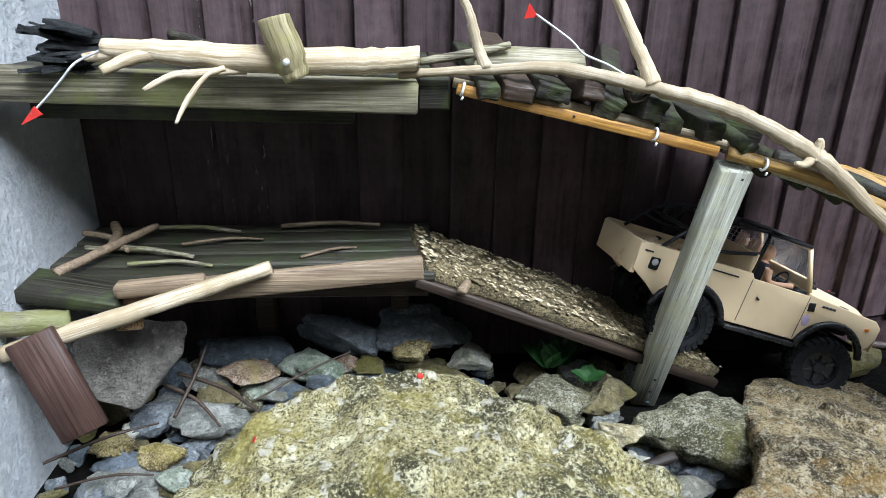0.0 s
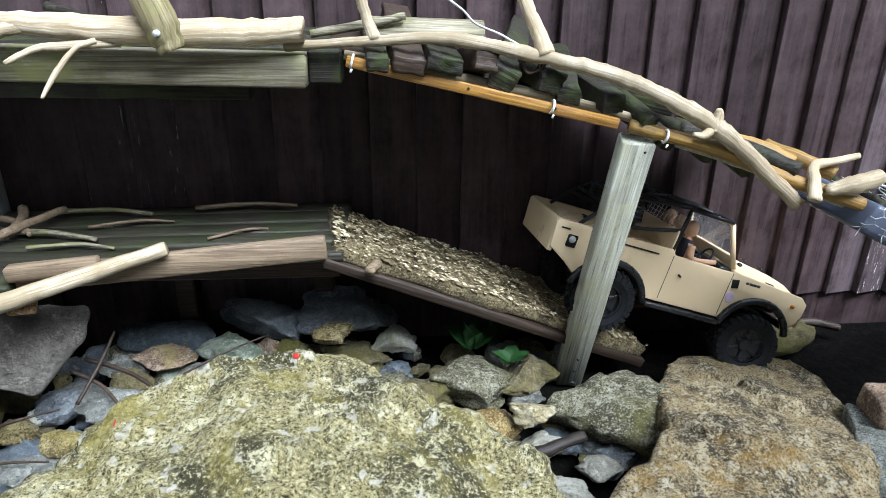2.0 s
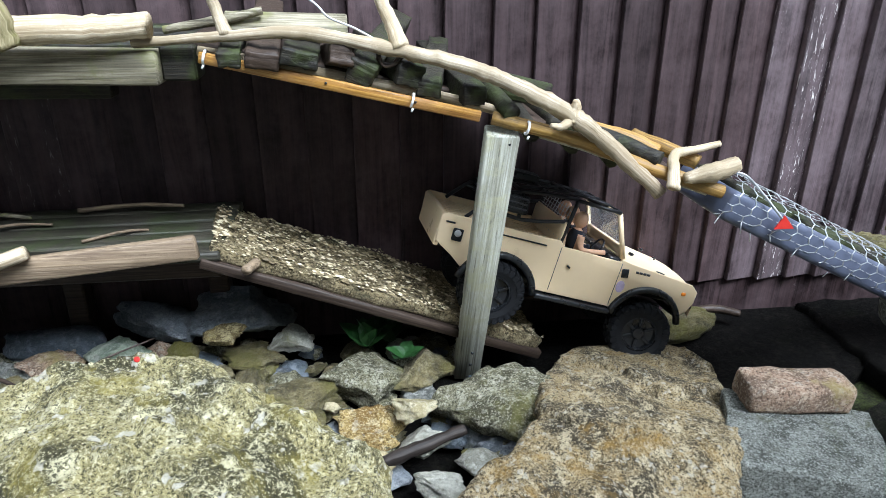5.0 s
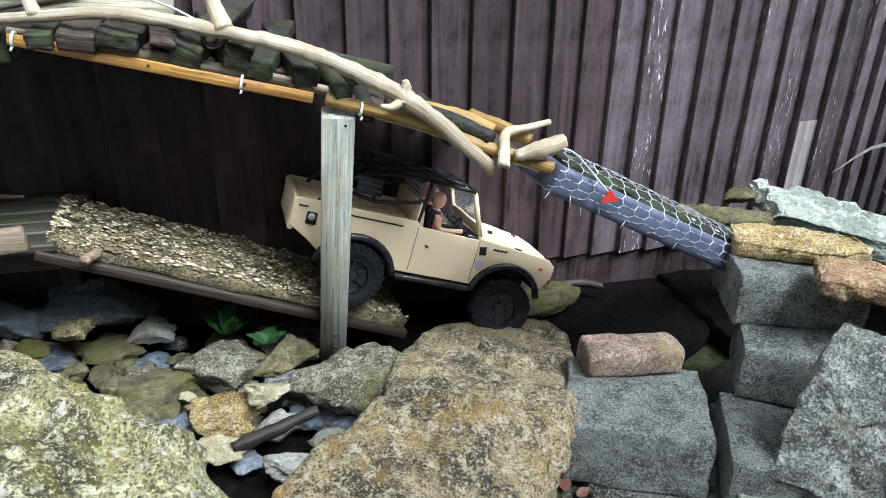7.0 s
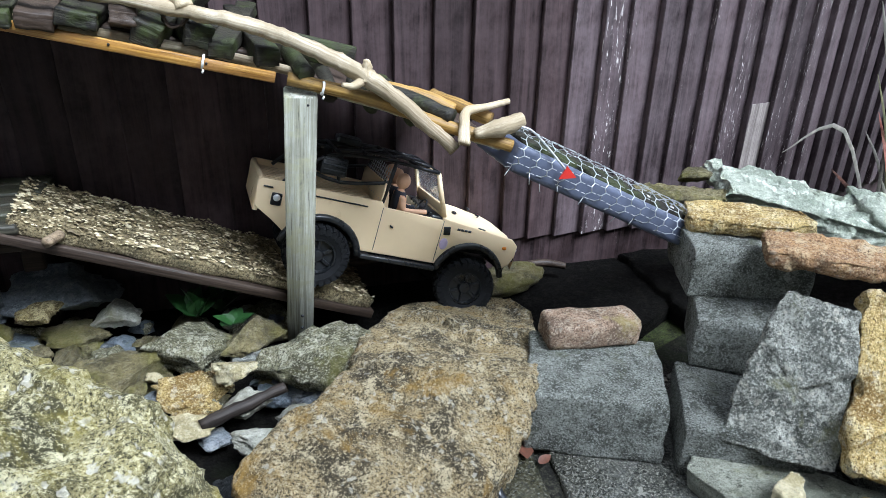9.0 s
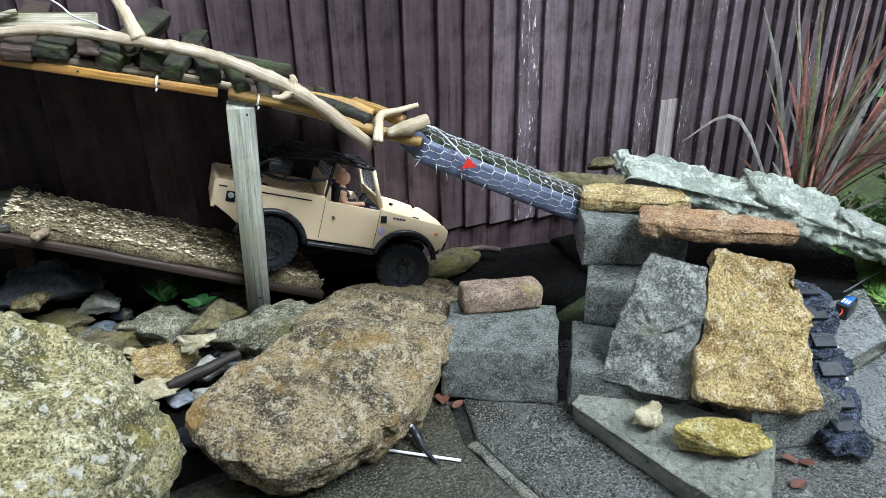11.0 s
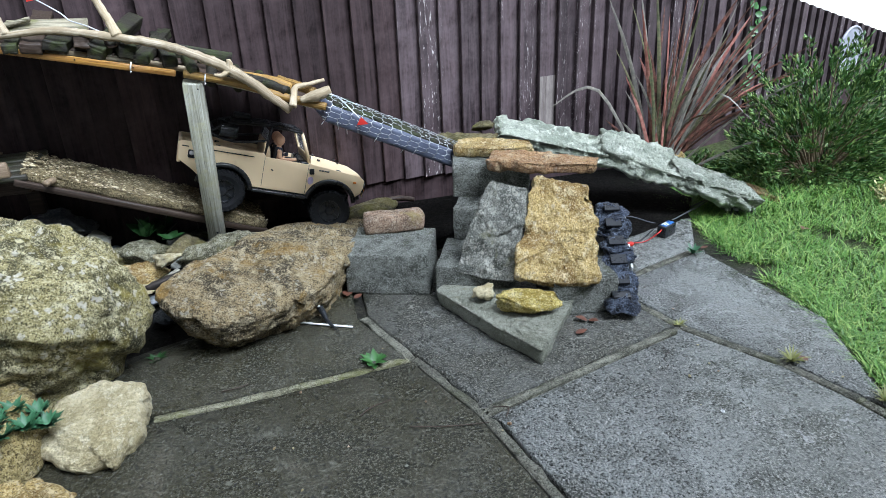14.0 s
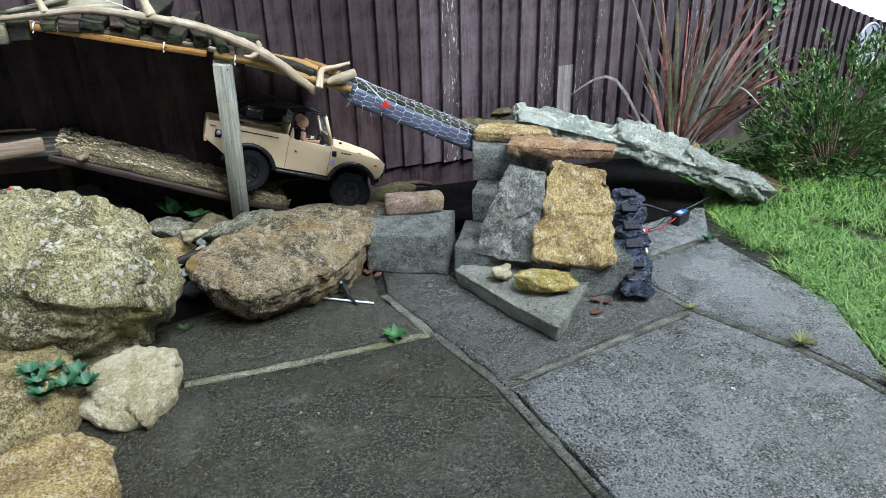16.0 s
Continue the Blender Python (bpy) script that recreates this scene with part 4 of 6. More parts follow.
bm = box(ln, 0.265, 0.03, pose(ln / 2, 0, -0.018), 0.006)
bmesh.ops.subdivide_edges(bm, edges=[e for e in bm.edges if e.calc_length() > 0.06], cuts=14, use_grid_fill=True)
part("cement_bed", wobble(bm, 0.011, 14, 3), M_GRAVEL, ramp, m=RM)
part("board", wobble(box(ln + 0.02, 0.28, 0.024, pose(ln / 2, 0, -0.042), 0.003), 0.001, 20), M_DARKWOOD, ramp, "dark plywood board", RM)
rng = random.Random(9)
vs, fs = [], []
for k in range(3800):
    u, v = rng.uniform(0, ln), rng.uniform(-0.132, 0.132)
    r = rng.uniform(0.0022, 0.0068)
    z = 0.0005 + 0.011 * noise.fractal(Vector((u, v, 0)) * 14 + Vector((21.9, 9.3, 17.1)), 1.0, 2.0, 4) + rng.uniform(-0.001, 0.002)
    r *= 0.55 + 0.9 * max(0.0, 0.5 + noise.noise(Vector((u * 30, v * 30, 3.0))))
    a0, fl = rng.uniform(0, 6.28), rng.uniform(0.2, 0.5)
    b0 = len(vs)
    for q in range(5):
        an = a0 + q * 1.2566
        rq = r * rng.uniform(0.7, 1.25)
        vs.append((u + rq * math.cos(an), v + rq * 0.75 * math.sin(an), z))
    vs.append((u, v, z + r * fl))
    fs += [(b0 + q, b0 + (q + 1) % 5, b0 + 5) for q in range(5)]
me = bpy.data.meshes.new("gravel")
me.from_pydata(vs, [], fs)
me.materials.append(M_CHIP)
tagged(part("gravel", me, None, ramp, "", RM), kind="stuff")
post = thing("wooden_post", None, None, "silver-grey weathered wooden post holding the branch rail", "post")
bm = box(0.062, 0.045, 0.69, pose(0, 0, 0.345), 0.003, 1)
part("timber", wobble(bm, 0.001, 12), M_POST, post, m=pose(0.207, -0.255, 0.0, 16.2, 3.4, -3))
for z in (0.05, 0.09, 0.64):
    bm = bmesh.new()
    bmesh.ops.create_uvsphere(bm, u_segments=10, v_segments=6, radius=0.004)
    part("screw", bm, M_SATIN, post, m=pose(0.209 + 0.06 * z, -0.279 - 0.29 * z, 0.0 + z))
beam = thing("timber_beam", None, None, "thick weathered timber beam with green algae", "beam")
part("upper_timber", wobble(box(0.80, 0.06, 0.058, pose(-0.765, -0.40, 0.79, 0, 1.5, 0), 0.004), 0.0015, 16), M_TIMBER, beam)
part("lower_timber", wobble(box(0.62, 0.05, 0.045, pose(-0.8, -0.28, 0.735, 0, 1.0, 0), 0.004), 0.0015, 16, 4), M_MOSSY, beam, "dark lower timber")
part("end_block", box(0.06, 0.07, 0.06, pose(-0.335, -0.37, 0.785), 0.004), M_MOSSY, beam, "green mossy end block", smooth=False)
for k in range(5):
    part("shelf_plank", wobble(box(0.80, 0.066, 0.018, pose(-0.735, -0.335 + k * 0.07, 0.812 - 0.003 * (k % 2)), 0.003), 0.0015, 18, k + 30), M_MOSSY, beam, "dark mossy shelf plank")
for x in (-1.08, -0.75):
    part("bracket", box(0.05, 0.22, 0.04, pose(x, -0.12, 0.775), 0.003), M_DARKWOOD, beam, smooth=False)

# ---- branches and bridge rail ----
log = thing("driftwood_log", branch([(-0.892, -0.45, 0.865), (-0.746, -0.46, 0.858), (-0.597, -0.46, 0.848), (-0.444, -0.45, 0.848), (-0.364, -0.44, 0.852)], (0.016, 0.021, 0.023, 0.023, 0.021), 1, 16, 0.22, 8), M_DRIFT,
            "thick bleached driftwood log lying on the beam", "branch")
part("prong", branch([(-0.80, -0.46, 0.859), (-0.845, -0.475, 0.85), (-0.883, -0.5, 0.833)], (0.013, 0.011, 0.008), 2), M_DRIFT, log)
part("prong", branch([(-0.86, -0.45, 0.862), (-0.90, -0.455, 0.852), (-0.925, -0.46, 0.850)], (0.012, 0.010, 0.006), 3), M_DRIFT, log)
stump = thing("sawn_stump", branch([(-0.57, -0.485, 0.822), (-0.585, -0.483, 0.865), (-0.604, -0.478, 0.918)], (0.021, 0.029, 0.027), 4, 14, 0.1), M_GREENLOG, "sawn stub of mossy branch screwed to the log", "branch")
bm = bmesh.new()
bmesh.ops.create_uvsphere(bm, u_segments=10, v_segments=6, radius=0.006)
part("screw", bm, M_SILVER, stump, m=pose(-0.582, -0.514, 0.852))
thing("stick", branch([(-0.81, -0.36, 0.880), (-0.765, -0.38, 0.872), (-0.71, -0.42, 0.858)], (0.010, 0.010, 0.008), 5), M_MOSSY, "short brown cut stick behind the log", "stick")
thing("forked_twig", branch([(-0.66, -0.46, 0.832), (-0.734, -0.5, 0.831), (-0.768, -0.52, 0.829), (-0.801, -0.55, 0.811)], (0.007, 0.0065, 0.006, 0.0035), 6, 10, 0.5), M_DRIFT, "pale bent twig under the log", "twig")
thing("forked_twig", branch([(-0.69, -0.48, 0.838), (-0.716, -0.5, 0.827), (-0.747, -0.52, 0.788), (-0.758, -0.55, 0.759)], (0.006, 0.005, 0.0045, 0.0025), 7, 10, 0.5), M_DRIFT, "pale hanging twig under the log", "twig")
rail = thing("driftwood_rail", branch([(-0.40, -0.42, 0.822), (-0.256, -0.43, 0.832), (-0.124, -0.44, 0.838), (-0.012, -0.45, 0.82), (0.111, -0.47, 0.796), (0.198, -0.48, 0.771), (0.286, -0.495, 0.732), (0.357, -0.505, 0.692), (0.419, -0.515, 0.645), (0.517, -0.54, 0.557)],
                                      (0.008, 0.009, 0.011, 0.012, 0.013, 0.014, 0.015, 0.018, 0.015, 0.013), 8, 14, 0.4, 9), M_DRIFT, "long arching bleached driftwood branch as a rail", "branch")
part("side_branch", branch([(-0.244, -0.43, 0.834), (-0.258, -0.41, 0.87), (-0.272, -0.40, 0.92), (-0.29, -0.39, 0.96)], (0.013, 0.010, 0.009, 0.008), 9), M_DRIFT, rail)
part("side_branch", branch([(0.05, -0.462, 0.812), (0.035, -0.44, 0.855), (0.015, -0.42, 0.90), (-0.01, -0.40, 0.955)], (0.017, 0.013, 0.011, 0.010), 10), M_DRIFT, rail)
part("knob", branch([(0.35, -0.505, 0.69), (0.355, -0.508, 0.715), (0.352, -0.512, 0.728)], (0.016, 0.010, 0.005), 11), M_DRIFT, rail)
part("knob", branch([(0.345, -0.51, 0.69), (0.325, -0.522, 0.683), (0.305, -0.53, 0.688)], (0.010, 0.007, 0.004), 12), M_DRIFT, rail)


def bamboo(label, pts, r, material, seed):
    line = bent(pts, 10)
    bm = bmesh.new()
    rad = [r * (1.12 if k % 7 == 3 else 1.0) for k in range(len(line))]
    add_tube(bm, line, rad, 12, 0.05, seed)
    return thing("bamboo_cane", bm, material, label, "cane")


lath = thing("batten", wobble(box(0.50, 0.009, 0.020, None, 0.002), 0.0012, 24), M_LATH, "flat orange wooden batten under the driftwood rail", "batten", m=pose(-0.052, -0.445, 0.7455, 0, 12.2, -4.8))
for u in (-0.20, -0.03, 0.13):
    bm = bmesh.new()
    bmesh.ops.create_uvsphere(bm, u_segments=8, v_segments=5, radius=0.0025)
    part("nail", bm, M_SATIN, lath, m=pose(u, -0.005, 0.002))
bamboo("pale grey cane beside the orange batten", [(-0.30, -0.40, 0.806), (-0.07, -0.41, 0.762), (0.1, -0.42, 0.728), (0.23, -0.43, 0.695)], 0.009, M_DRIFT, 2)
bamboo("orange bamboo cane sloping to the tray", [(0.215, -0.455, 0.688), (0.363, -0.49, 0.652), (0.485, -0.52, 0.607), (0.63, -0.555, 0.562)], 0.0125, M_ORANGE, 3)
bamboo("grey cane under the bridge end", [(0.23, -0.43, 0.678), (0.42, -0.47, 0.625), (0.62, -0.52, 0.555)], 0.012, M_POST, 4)
thing("stick", branch([(0.37, -0.42, 0.665), (0.46, -0.44, 0.645), (0.535, -0.47, 0.615)], (0.014, 0.016, 0.017), 21, 12), M_ORANGE, "yellow-brown cut branch on the bridge end", "branch")
thing("stick", branch([(0.33, -0.41, 0.67), (0.43, -0.455, 0.645), (0.515, -0.525, 0.617)], (0.017, 0.017, 0.016), 22, 12), M_MOSSY, "dark mossy cut branch on the bridge end", "branch")
thing("stick", branch([(0.50, -0.42, 0.64), (0.55, -0.46, 0.622), (0.602, -0.50, 0.603)], (0.014, 0.015, 0.014), 23, 12), M_ORANGE, "yellow cut branch beside the wire", "branch")
thing("forked_twig", branch([(0.524, -0.575, 0.578), (0.532, -0.55, 0.603), (0.545, -0.52, 0.626), (0.59, -0.51, 0.631), (0.640, -0.50, 0.638)], (0.012, 0.011, 0.009, 0.007, 0.006), 24, 12), M_DRIFT, "bent pale forked stub on the bridge end", "twig")
thing("stick", branch([(0.55, -0.56, 0.592), (0.60, -0.562, 0.602), (0.648, -0.558, 0.613)], (0.009, 0.017, 0.015), 25, 12, 0.5), M_DRIFT, "split broken end of a pale branch", "branch")
bed = "mossy sleepers of the bridge"


def rough_box(sx, sy, sz, m, seed, amount=0.0035):
    """A rotten, knocked-about piece of timber."""
    bm = box(sx, sy, sz, m, 0.002, 1)
    bmesh.ops.subdivide_edges(bm, edges=[e for e in bm.edges if e.calc_length() > 0.015], cuts=6, use_grid_fill=True)
    return wobble(bm, amount, 70, seed * 9 + 2)



for x, y, z, sx, sy, sz, ry, mt, lb in ((-0.245, -0.38, 0.806, 0.03, 0.16, 0.026, 8, M_MOSSY, "dark round mossy sleeper end"), (-0.19, -0.37, 0.808, 0.05, 0.17, 0.03, 9, M_DARKWOOD, "brown weathered sleeper"), (-0.125, -0.37, 0.800, 0.055, 0.17, 0.028, 10, M_MOSSY, "bright green mossy sleeper"),
                                    (-0.06, -0.37, 0.793, 0.035, 0.17, 0.045, 11, M_DARKWOOD, "dark wet sleeper"), (0.0, -0.37, 0.782, 0.04, 0.17, 0.045, 12, M_MOSSY, "lichen-spotted dark sleeper"), (0.05, -0.37, 0.770, 0.04, 0.17, 0.04, 12, M_MOSSY, "rotten mossy sleeper"),
                                    (0.112, -0.375, 0.748, 0.035, 0.16, 0.026, 13, M_MOSSY, "small square sleeper end"), (0.17, -0.38, 0.737, 0.035, 0.16, 0.038, 14, M_MOSSY, "green edged sleeper")):
    thing("sleeper", rough_box(sx + 0.008, sy + 0.20, sz, pose(0, 0.10, 0), x), mt, lb + " on the bridge", "sleeper", bed, m=pose(x, y, z, random.Random(x).uniform(-14, 14), ry + random.Random(x + 2).uniform(-14, 14), random.Random(x + 1).uniform(-14, 14)))
thing("sleeper", branch([(0.225, -0.36, 0.722), (0.24, -0.44, 0.706), (0.247, -0.475, 0.698)], (0.017, 0.017, 0.016), 31, 12), M_MOSSY, "round mossy log over the post top", "sleeper", bed)
thing("mossy_board", wobble(box(0.42, 0.012, 0.05, pose(0, 0, 0), 0.003), 0.002, 25), M_MOSSY, "dark mossy edge board behind the rail", "board", m=pose(0.16, -0.30, 0.745, 0, 14, 0))
for k, (x, z) in enumerate(((0.29, 0.668), (0.37, 0.643), (0.45, 0.613), (0.53, 0.583))):
    thing("sleeper", branch([(x, -0.12, z), (x + 0.005, -0.3, z), (x, -0.46, z - 0.012)], (0.017, 0.018, 0.016), 120 + k, 10), M_MOSSY, "round dark log laid across the bridge end", "sleeper", bed)
thing("grey_board", wobble(box(0.22, 0.05, 0.012, None, 0.003), 0.001, 25), M_TIMBER, "grey driftwood offcut behind the rail", "board", m=pose(-0.15, -0.34, 0.842, 50, 2, 3))
thing("stick", branch([(-0.36, -0.37, 0.838), (-0.28, -0.36, 0.85), (-0.19, -0.35, 0.868)], (0.008, 0.009, 0.007), 32), M_TIMBER, "grey stick behind the rail", "stick")
# two solid boards added under the bridge, only to keep light off the fence
thing("bridge_board", wobble(box(0.60, 0.34, 0.014, None, 0.003), 0.001, 20), M_DARKWOOD, "dark board added under the bridge sleepers to shade the fence below", "board", m=pose(-0.04, -0.205, 0.758, 0, 11.5, 0))
thing("bridge_board", wobble(box(0.40, 0.32, 0.014, None, 0.003), 0.001, 20, 3), M_DARKWOOD, "dark board added under the bridge end to shade the fence below", "board", m=pose(0.43, -0.22, 0.612, 0, 19, 0))
for p in ((-0.285, -0.43, 0.797), (0.069, -0.462, 0.722), (0.275, -0.485, 0.672)):
    bm = bmesh.new()
    line = [(p[0] + 0.003 * math.sin(a), p[1] + 0.011 * math.cos(a) + 0.004, p[2] + 0.011 * math.sin(a) + 0.001) for a in [k * math.pi / 8 for k in range(17)]]
    add_tube(bm, line, 0.0025, 6)
    tie = thing("cable_tie", bm, M_WHITE, "white plastic tie round the bamboo cane", "cable tie", "cable ties on the rail")
    part("tail", tube([(p[0], p[1] - 0.012, p[2] - 0.01), (p[0] - 0.003, p[1] - 0.013, p[2] - 0.016)], 0.002, 6), M_WHITE, tie)
for k in range(3):
    rngk = random.Random(40 + k)
    pts = [(0.03 + 0.02 * math.cos(a) + rngk.uniform(-.006, .006), -0.45 + 0.01 * k, 0.795 + 0.014 * math.sin(a)) for a in [q * 0.8 for q in range(9)]]
    thing("bramble_stem", branch(pts, (0.0025, 0.003, 0.0025), 41 + k, 6), M_DARKWOOD, "curled dark dry stem caught in the bridge", "twig")


def arrow(label, pts, tri, r=0.0022):
    a = thing("marker_arrow", tube(bent(pts, 6), r, 6), M_WIRE, label, "marker")
    bm = bmesh.new()
    f = bm.faces.new([bm.verts.new(p) for p in tri])
    g = bmesh.ops.extrude_face_region(bm, geom=[f])
    for v in g["geom"]:
        if isinstance(v, bmesh.types.BMVert):
            v.co.y += 0.003
    bmesh.ops.recalc_face_normals(bm, faces=bm.faces)
    part("arrow_head", bm, M_REDP, a, "red plastic triangle", smooth=False)


arrow("bent white wire marker with a red tip over the beam", [(-0.895, -0.455, 0.862), (-0.915, -0.51, 0.848), (-0.932, -0.53, 0.825), (-0.955, -0.545, 0.797), (-0.975, -0.56, 0.775)], [(-0.968, -0.561, 0.787), (-0.958, -0.561, 0.774), (-0.994, -0.561, 0.757)])
arrow("white wire marker with a red tip on the rail", [(0.055, -0.462, 0.822), (0.018, -0.45, 0.823), (-0.03, -0.44, 0.846), (-0.07, -0.43, 0.862), (-0.094, -0.42, 0.885), (-0.155, -0.402, 0.926)], [(-0.150, -0.402, 0.922), (-0.168, -0.402, 0.945), (-0.176, -0.402, 0.918)])
arrow("white wire marker with a red triangle on the tray", [(0.63, -0.57, 0.606), (0.66, -0.572, 0.597), (0.692, -0.58, 0.566), (0.728, -0.60, 0.522)], [(0.716, -0.601, 0.502), (0.754, -0.601, 0.502), (0.732, -0.601, 0.528)])

# ---- wire tray ----
tray = thing("wire_tray", None, None, "grey-blue plastic trough wrapped in chicken wire", "tray")
TA, TB = Vector((0.625, -0.53, 0.565)), Vector((1.085, -0.51, 0.335))
tx = (TB - TA).normalized()
ty = Vector((0, 0, 1)).cross(tx).normalized()
TM = Matrix((tx, ty, tx.cross(ty))).transposed().to_4x4()
TM.translation = TA
tl = (TB - TA).length
part("trough", wobble(box(tl - 0.02, 0.20, 0.058, pose(tl / 2, 0.045, -0.016), 0.012, 3), 0.001, 20), M_TRAY, tray, m=TM)
bm = box(tl - 0.05, 0.18, 0.02, pose(tl / 2, 0.05, 0.012), 0.004)
bmesh.ops.subdivide_edges(bm, edges=[e for e in bm.edges if e.calc_length() > 0.05], cuts=16, use_grid_fill=True)
part("moss_filling", wobble(bm, 0.014, 40, 2), M_MOSSY, tray, "mossy dark twigs and soil", TM)
bm = bmesh.new()
cell, rngw = 0.024, random.Random(3)


def on_mesh(u, v):
    a = v
    rr = 0.072 + 0.006 * noise.noise(Vector((u * 20, v * 2, 0)))
    return Vector((u, -rr * math.cos(a), 0.62 * rr * math.sin(a) - 0.004))


nu, nv = int(tl / (cell * 1.5)) + 1, 8
for i in range(nu):
    for j in range(-2, nv):
        u0 = i * cell * 1.5
        v0 = (j + (0.5 if i % 2 else 0)) * 0.42
        c = [on_mesh(u0 + cell * 0.5 * sx_ + rngw.uniform(-.001, .001), v0 + 0.21 * sv) for sx_, sv in ((-0.5, 1), (0.5, 1), (1.0, 0), (0.5, -1))]
        for p, q in zip(c, c[1:]):
            if 0 <= q.x <= tl:
                add_tube(bm, [p, q], 0.0011, 4, 0, 0, False)
        if j == -2 and rngw.random() < 0.7:
            add_tube(bm, [c[2], c[2] + Vector((rngw.uniform(-.012, .012), rngw.uniform(-.012, 0.0), -rngw.uniform(0.004, 0.022)))], 0.0010, 4)
        add_tube(bm, [c[2], c[2] + Vector((cell * 0.5, 0, 0))], 0.0011, 4, 0, 0, False)
part("chicken_wire", bm, M_WIRE, tray, "galvanised hexagonal wire netting", TM)
for u, v in ((0.36, -0.035), (0.44, -0.03)):
    bm = bmesh.new()
    bmesh.ops.create_uvsphere(bm, u_segments=8, v_segments=5, radius=0.006, matrix=Matrix.Diagonal((1, 1, 0.4, 1)))
    part("washer", bm, M_SILVER, tray, m=TM @ pose(u, v, 0.026))

# ---- clutter at the house end ----
pile = thing("slate_pile", None, None, "heap of broken dark slates on the beam", "slates")
rng = random.Random(12)
for k in range(26):
    a, b = rng.uniform(0.035, 0.055), rng.uniform(0.018, 0.032)
    bm = flat_poly([(-a, -b * 0.7), (a * 0.5, -b), (a, -b * 0.2), (a * 0.7, b), (-a * 0.8, b * 0.8)], 0.0, rng.uniform(0.004, 0.008), 0, 0.001, k, 0.006)
    part("slate", bm, M_DARKSLATE, pile, m=pose(-0.975 + rng.uniform(-0.03, 0.03), -0.40 + rng.uniform(-0.04, 0.05), 0.826 + 0.0026 * k, rng.uniform(-22, 14), rng.uniform(-16, 26), rng.uniform(-50, 50)), smooth=False)
thing("pale_pole", branch([(-1.145, -0.515, 0.315), (-0.95, -0.48, 0.368), (-0.79, -0.45, 0.412), (-0.653, -0.43, 0.452)], (0.017, 0.018, 0.016, 0.013), 51, 12, 0.15), M_DRIFT, "long bleached pole leaning on the deck edge", "pole")
thing("offcut", wobble(box(0.17, 0.03, 0.03, None, 0.004), 0.001, 30), M_PLANK, "short pale timber offcut on the deck edge", "offcut", m=pose(-0.87, -0.425, 0.412, 0, -4, 3))
thing("timber_offcut", wobble(box(0.2, 0.09, 0.032, None, 0.004), 0.0015, 30), M_MOSSY, "green painted timber offcut", "offcut", m=pose(-1.05, -0.39, 0.384, 6, 8, -4))
thing("round_pole", branch([(-1.16, -0.50, 0.372), (-1.10, -0.49, 0.368), (-1.03, -0.475, 0.362)], (0.024, 0.024, 0.023), 52, 14, 0.08), M_TIMBER, "round green-grey pole end on the deck", "pole")
thing("leaning_board", wobble(box(0.09, 0.02, 0.21, None, 0.003), 0.001, 25), M_REDBOARD, "red-brown stained board leaning on the stones", "board", m=pose(-1.04, -0.545, 0.265, -18, -24, 10))
thing("brick_piece", wobble(box(0.05, 0.05, 0.02, None, 0.004), 0.002, 40), M_RED, "small orange brick chip under the pole", "brick", m=pose(-0.935, -0.44, 0.345, 10, 5, 20))
thing("flagstone", stone([(-0.115, 0.06), (-0.03, 0.10), (0.115, 0.085), (0.11, 0.02), (0.03, -0.095), (-0.08, -0.06)], -0.02, 0.0, 33, 0.005, 0.95, 0, (0, 0), 60, 10), M_FLAGBROWN, "big grey-brown flagstone leaning under the deck", "flagstone", m=pose(-0.975, -0.41, 0.225, 48, 0, 4))
sticks = ((-1.008, -0.1, 0.412, -0.781, -0.12, 0.410, 0.006), (-0.69, -0.09, 0.412, -0.448, -0.1, 0.418, 0.006), (-1.1, -0.36, 0.412, -0.97, -0.13, 0.43, 0.011), (-1.10, -0.22, 0.41, -0.85, -0.27, 0.408, 0.007), (-1.13, -0.15, 0.42, -1.0, -0.24, 0.412, 0.008),
          (-1.08, -0.10, 0.42, -1.04, -0.25, 0.415, 0.012), (-0.98, -0.30, 0.405, -0.80, -0.31, 0.404, 0.005), (-0.62, -0.27, 0.405, -0.50, -0.21, 0.403, 0.004), (-0.9, -0.19, 0.406, -0.72, -0.16, 0.406, 0.004))
for k, (xa, ya, za, xb, yb, zb, r) in enumerate(sticks):
    mid = ((xa + xb) / 2 + 0.01, (ya + yb) / 2 + 0.012, (za + zb) / 2 + 0.004)
    thing("stick", branch([(xa, ya, za), mid, (xb, yb, zb)], (r, r * 0.9, r * 0.7), 60 + k, 8), M_PLANK if k % 3 else M_TIMBER, "thin dry brown stick on the plank deck", "stick", "sticks on the deck")
for k, (a, b, r) in enumerate((((-0.90, -0.33, 0.15), (-0.70, -0.42, 0.10), 0.007), ((-0.92, -0.36, 0.14), (-0.78, -0.46, 0.10), 0.006), ((-0.72, -0.40, 0.12), (-0.52, -0.25, 0.15), 0.004), ((-1.1, -0.55, 0.09), (-0.9, -0.47, 0.12), 0.005), ((-1.06, -0.6, 0.07), (-0.88, -0.58, 0.08), 0.004), ((-0.88, -0.44, 0.11), (-0.84, -0.3, 0.2), 0.006))):
    m2 = tuple((p + q) / 2 + 0.008 for p, q in zip(a, b))
    thing("twig", branch([a, m2, b], (r * 0.7, r * 0.7, r * 0.4), 80 + k, 8), M_DARKWOOD, "dry brown twig across the rock bed", "twig", "twigs on the rock bed")
thing("dark_log", branch([(-0.013, -0.62, 0.055), (0.07, -0.60, 0.072), (0.155, -0.58, 0.088)], (0.012, 0.013, 0.011), 90, 12, 0.5), M_BARK, "dark wet bark-covered stick between the boulders", "stick")
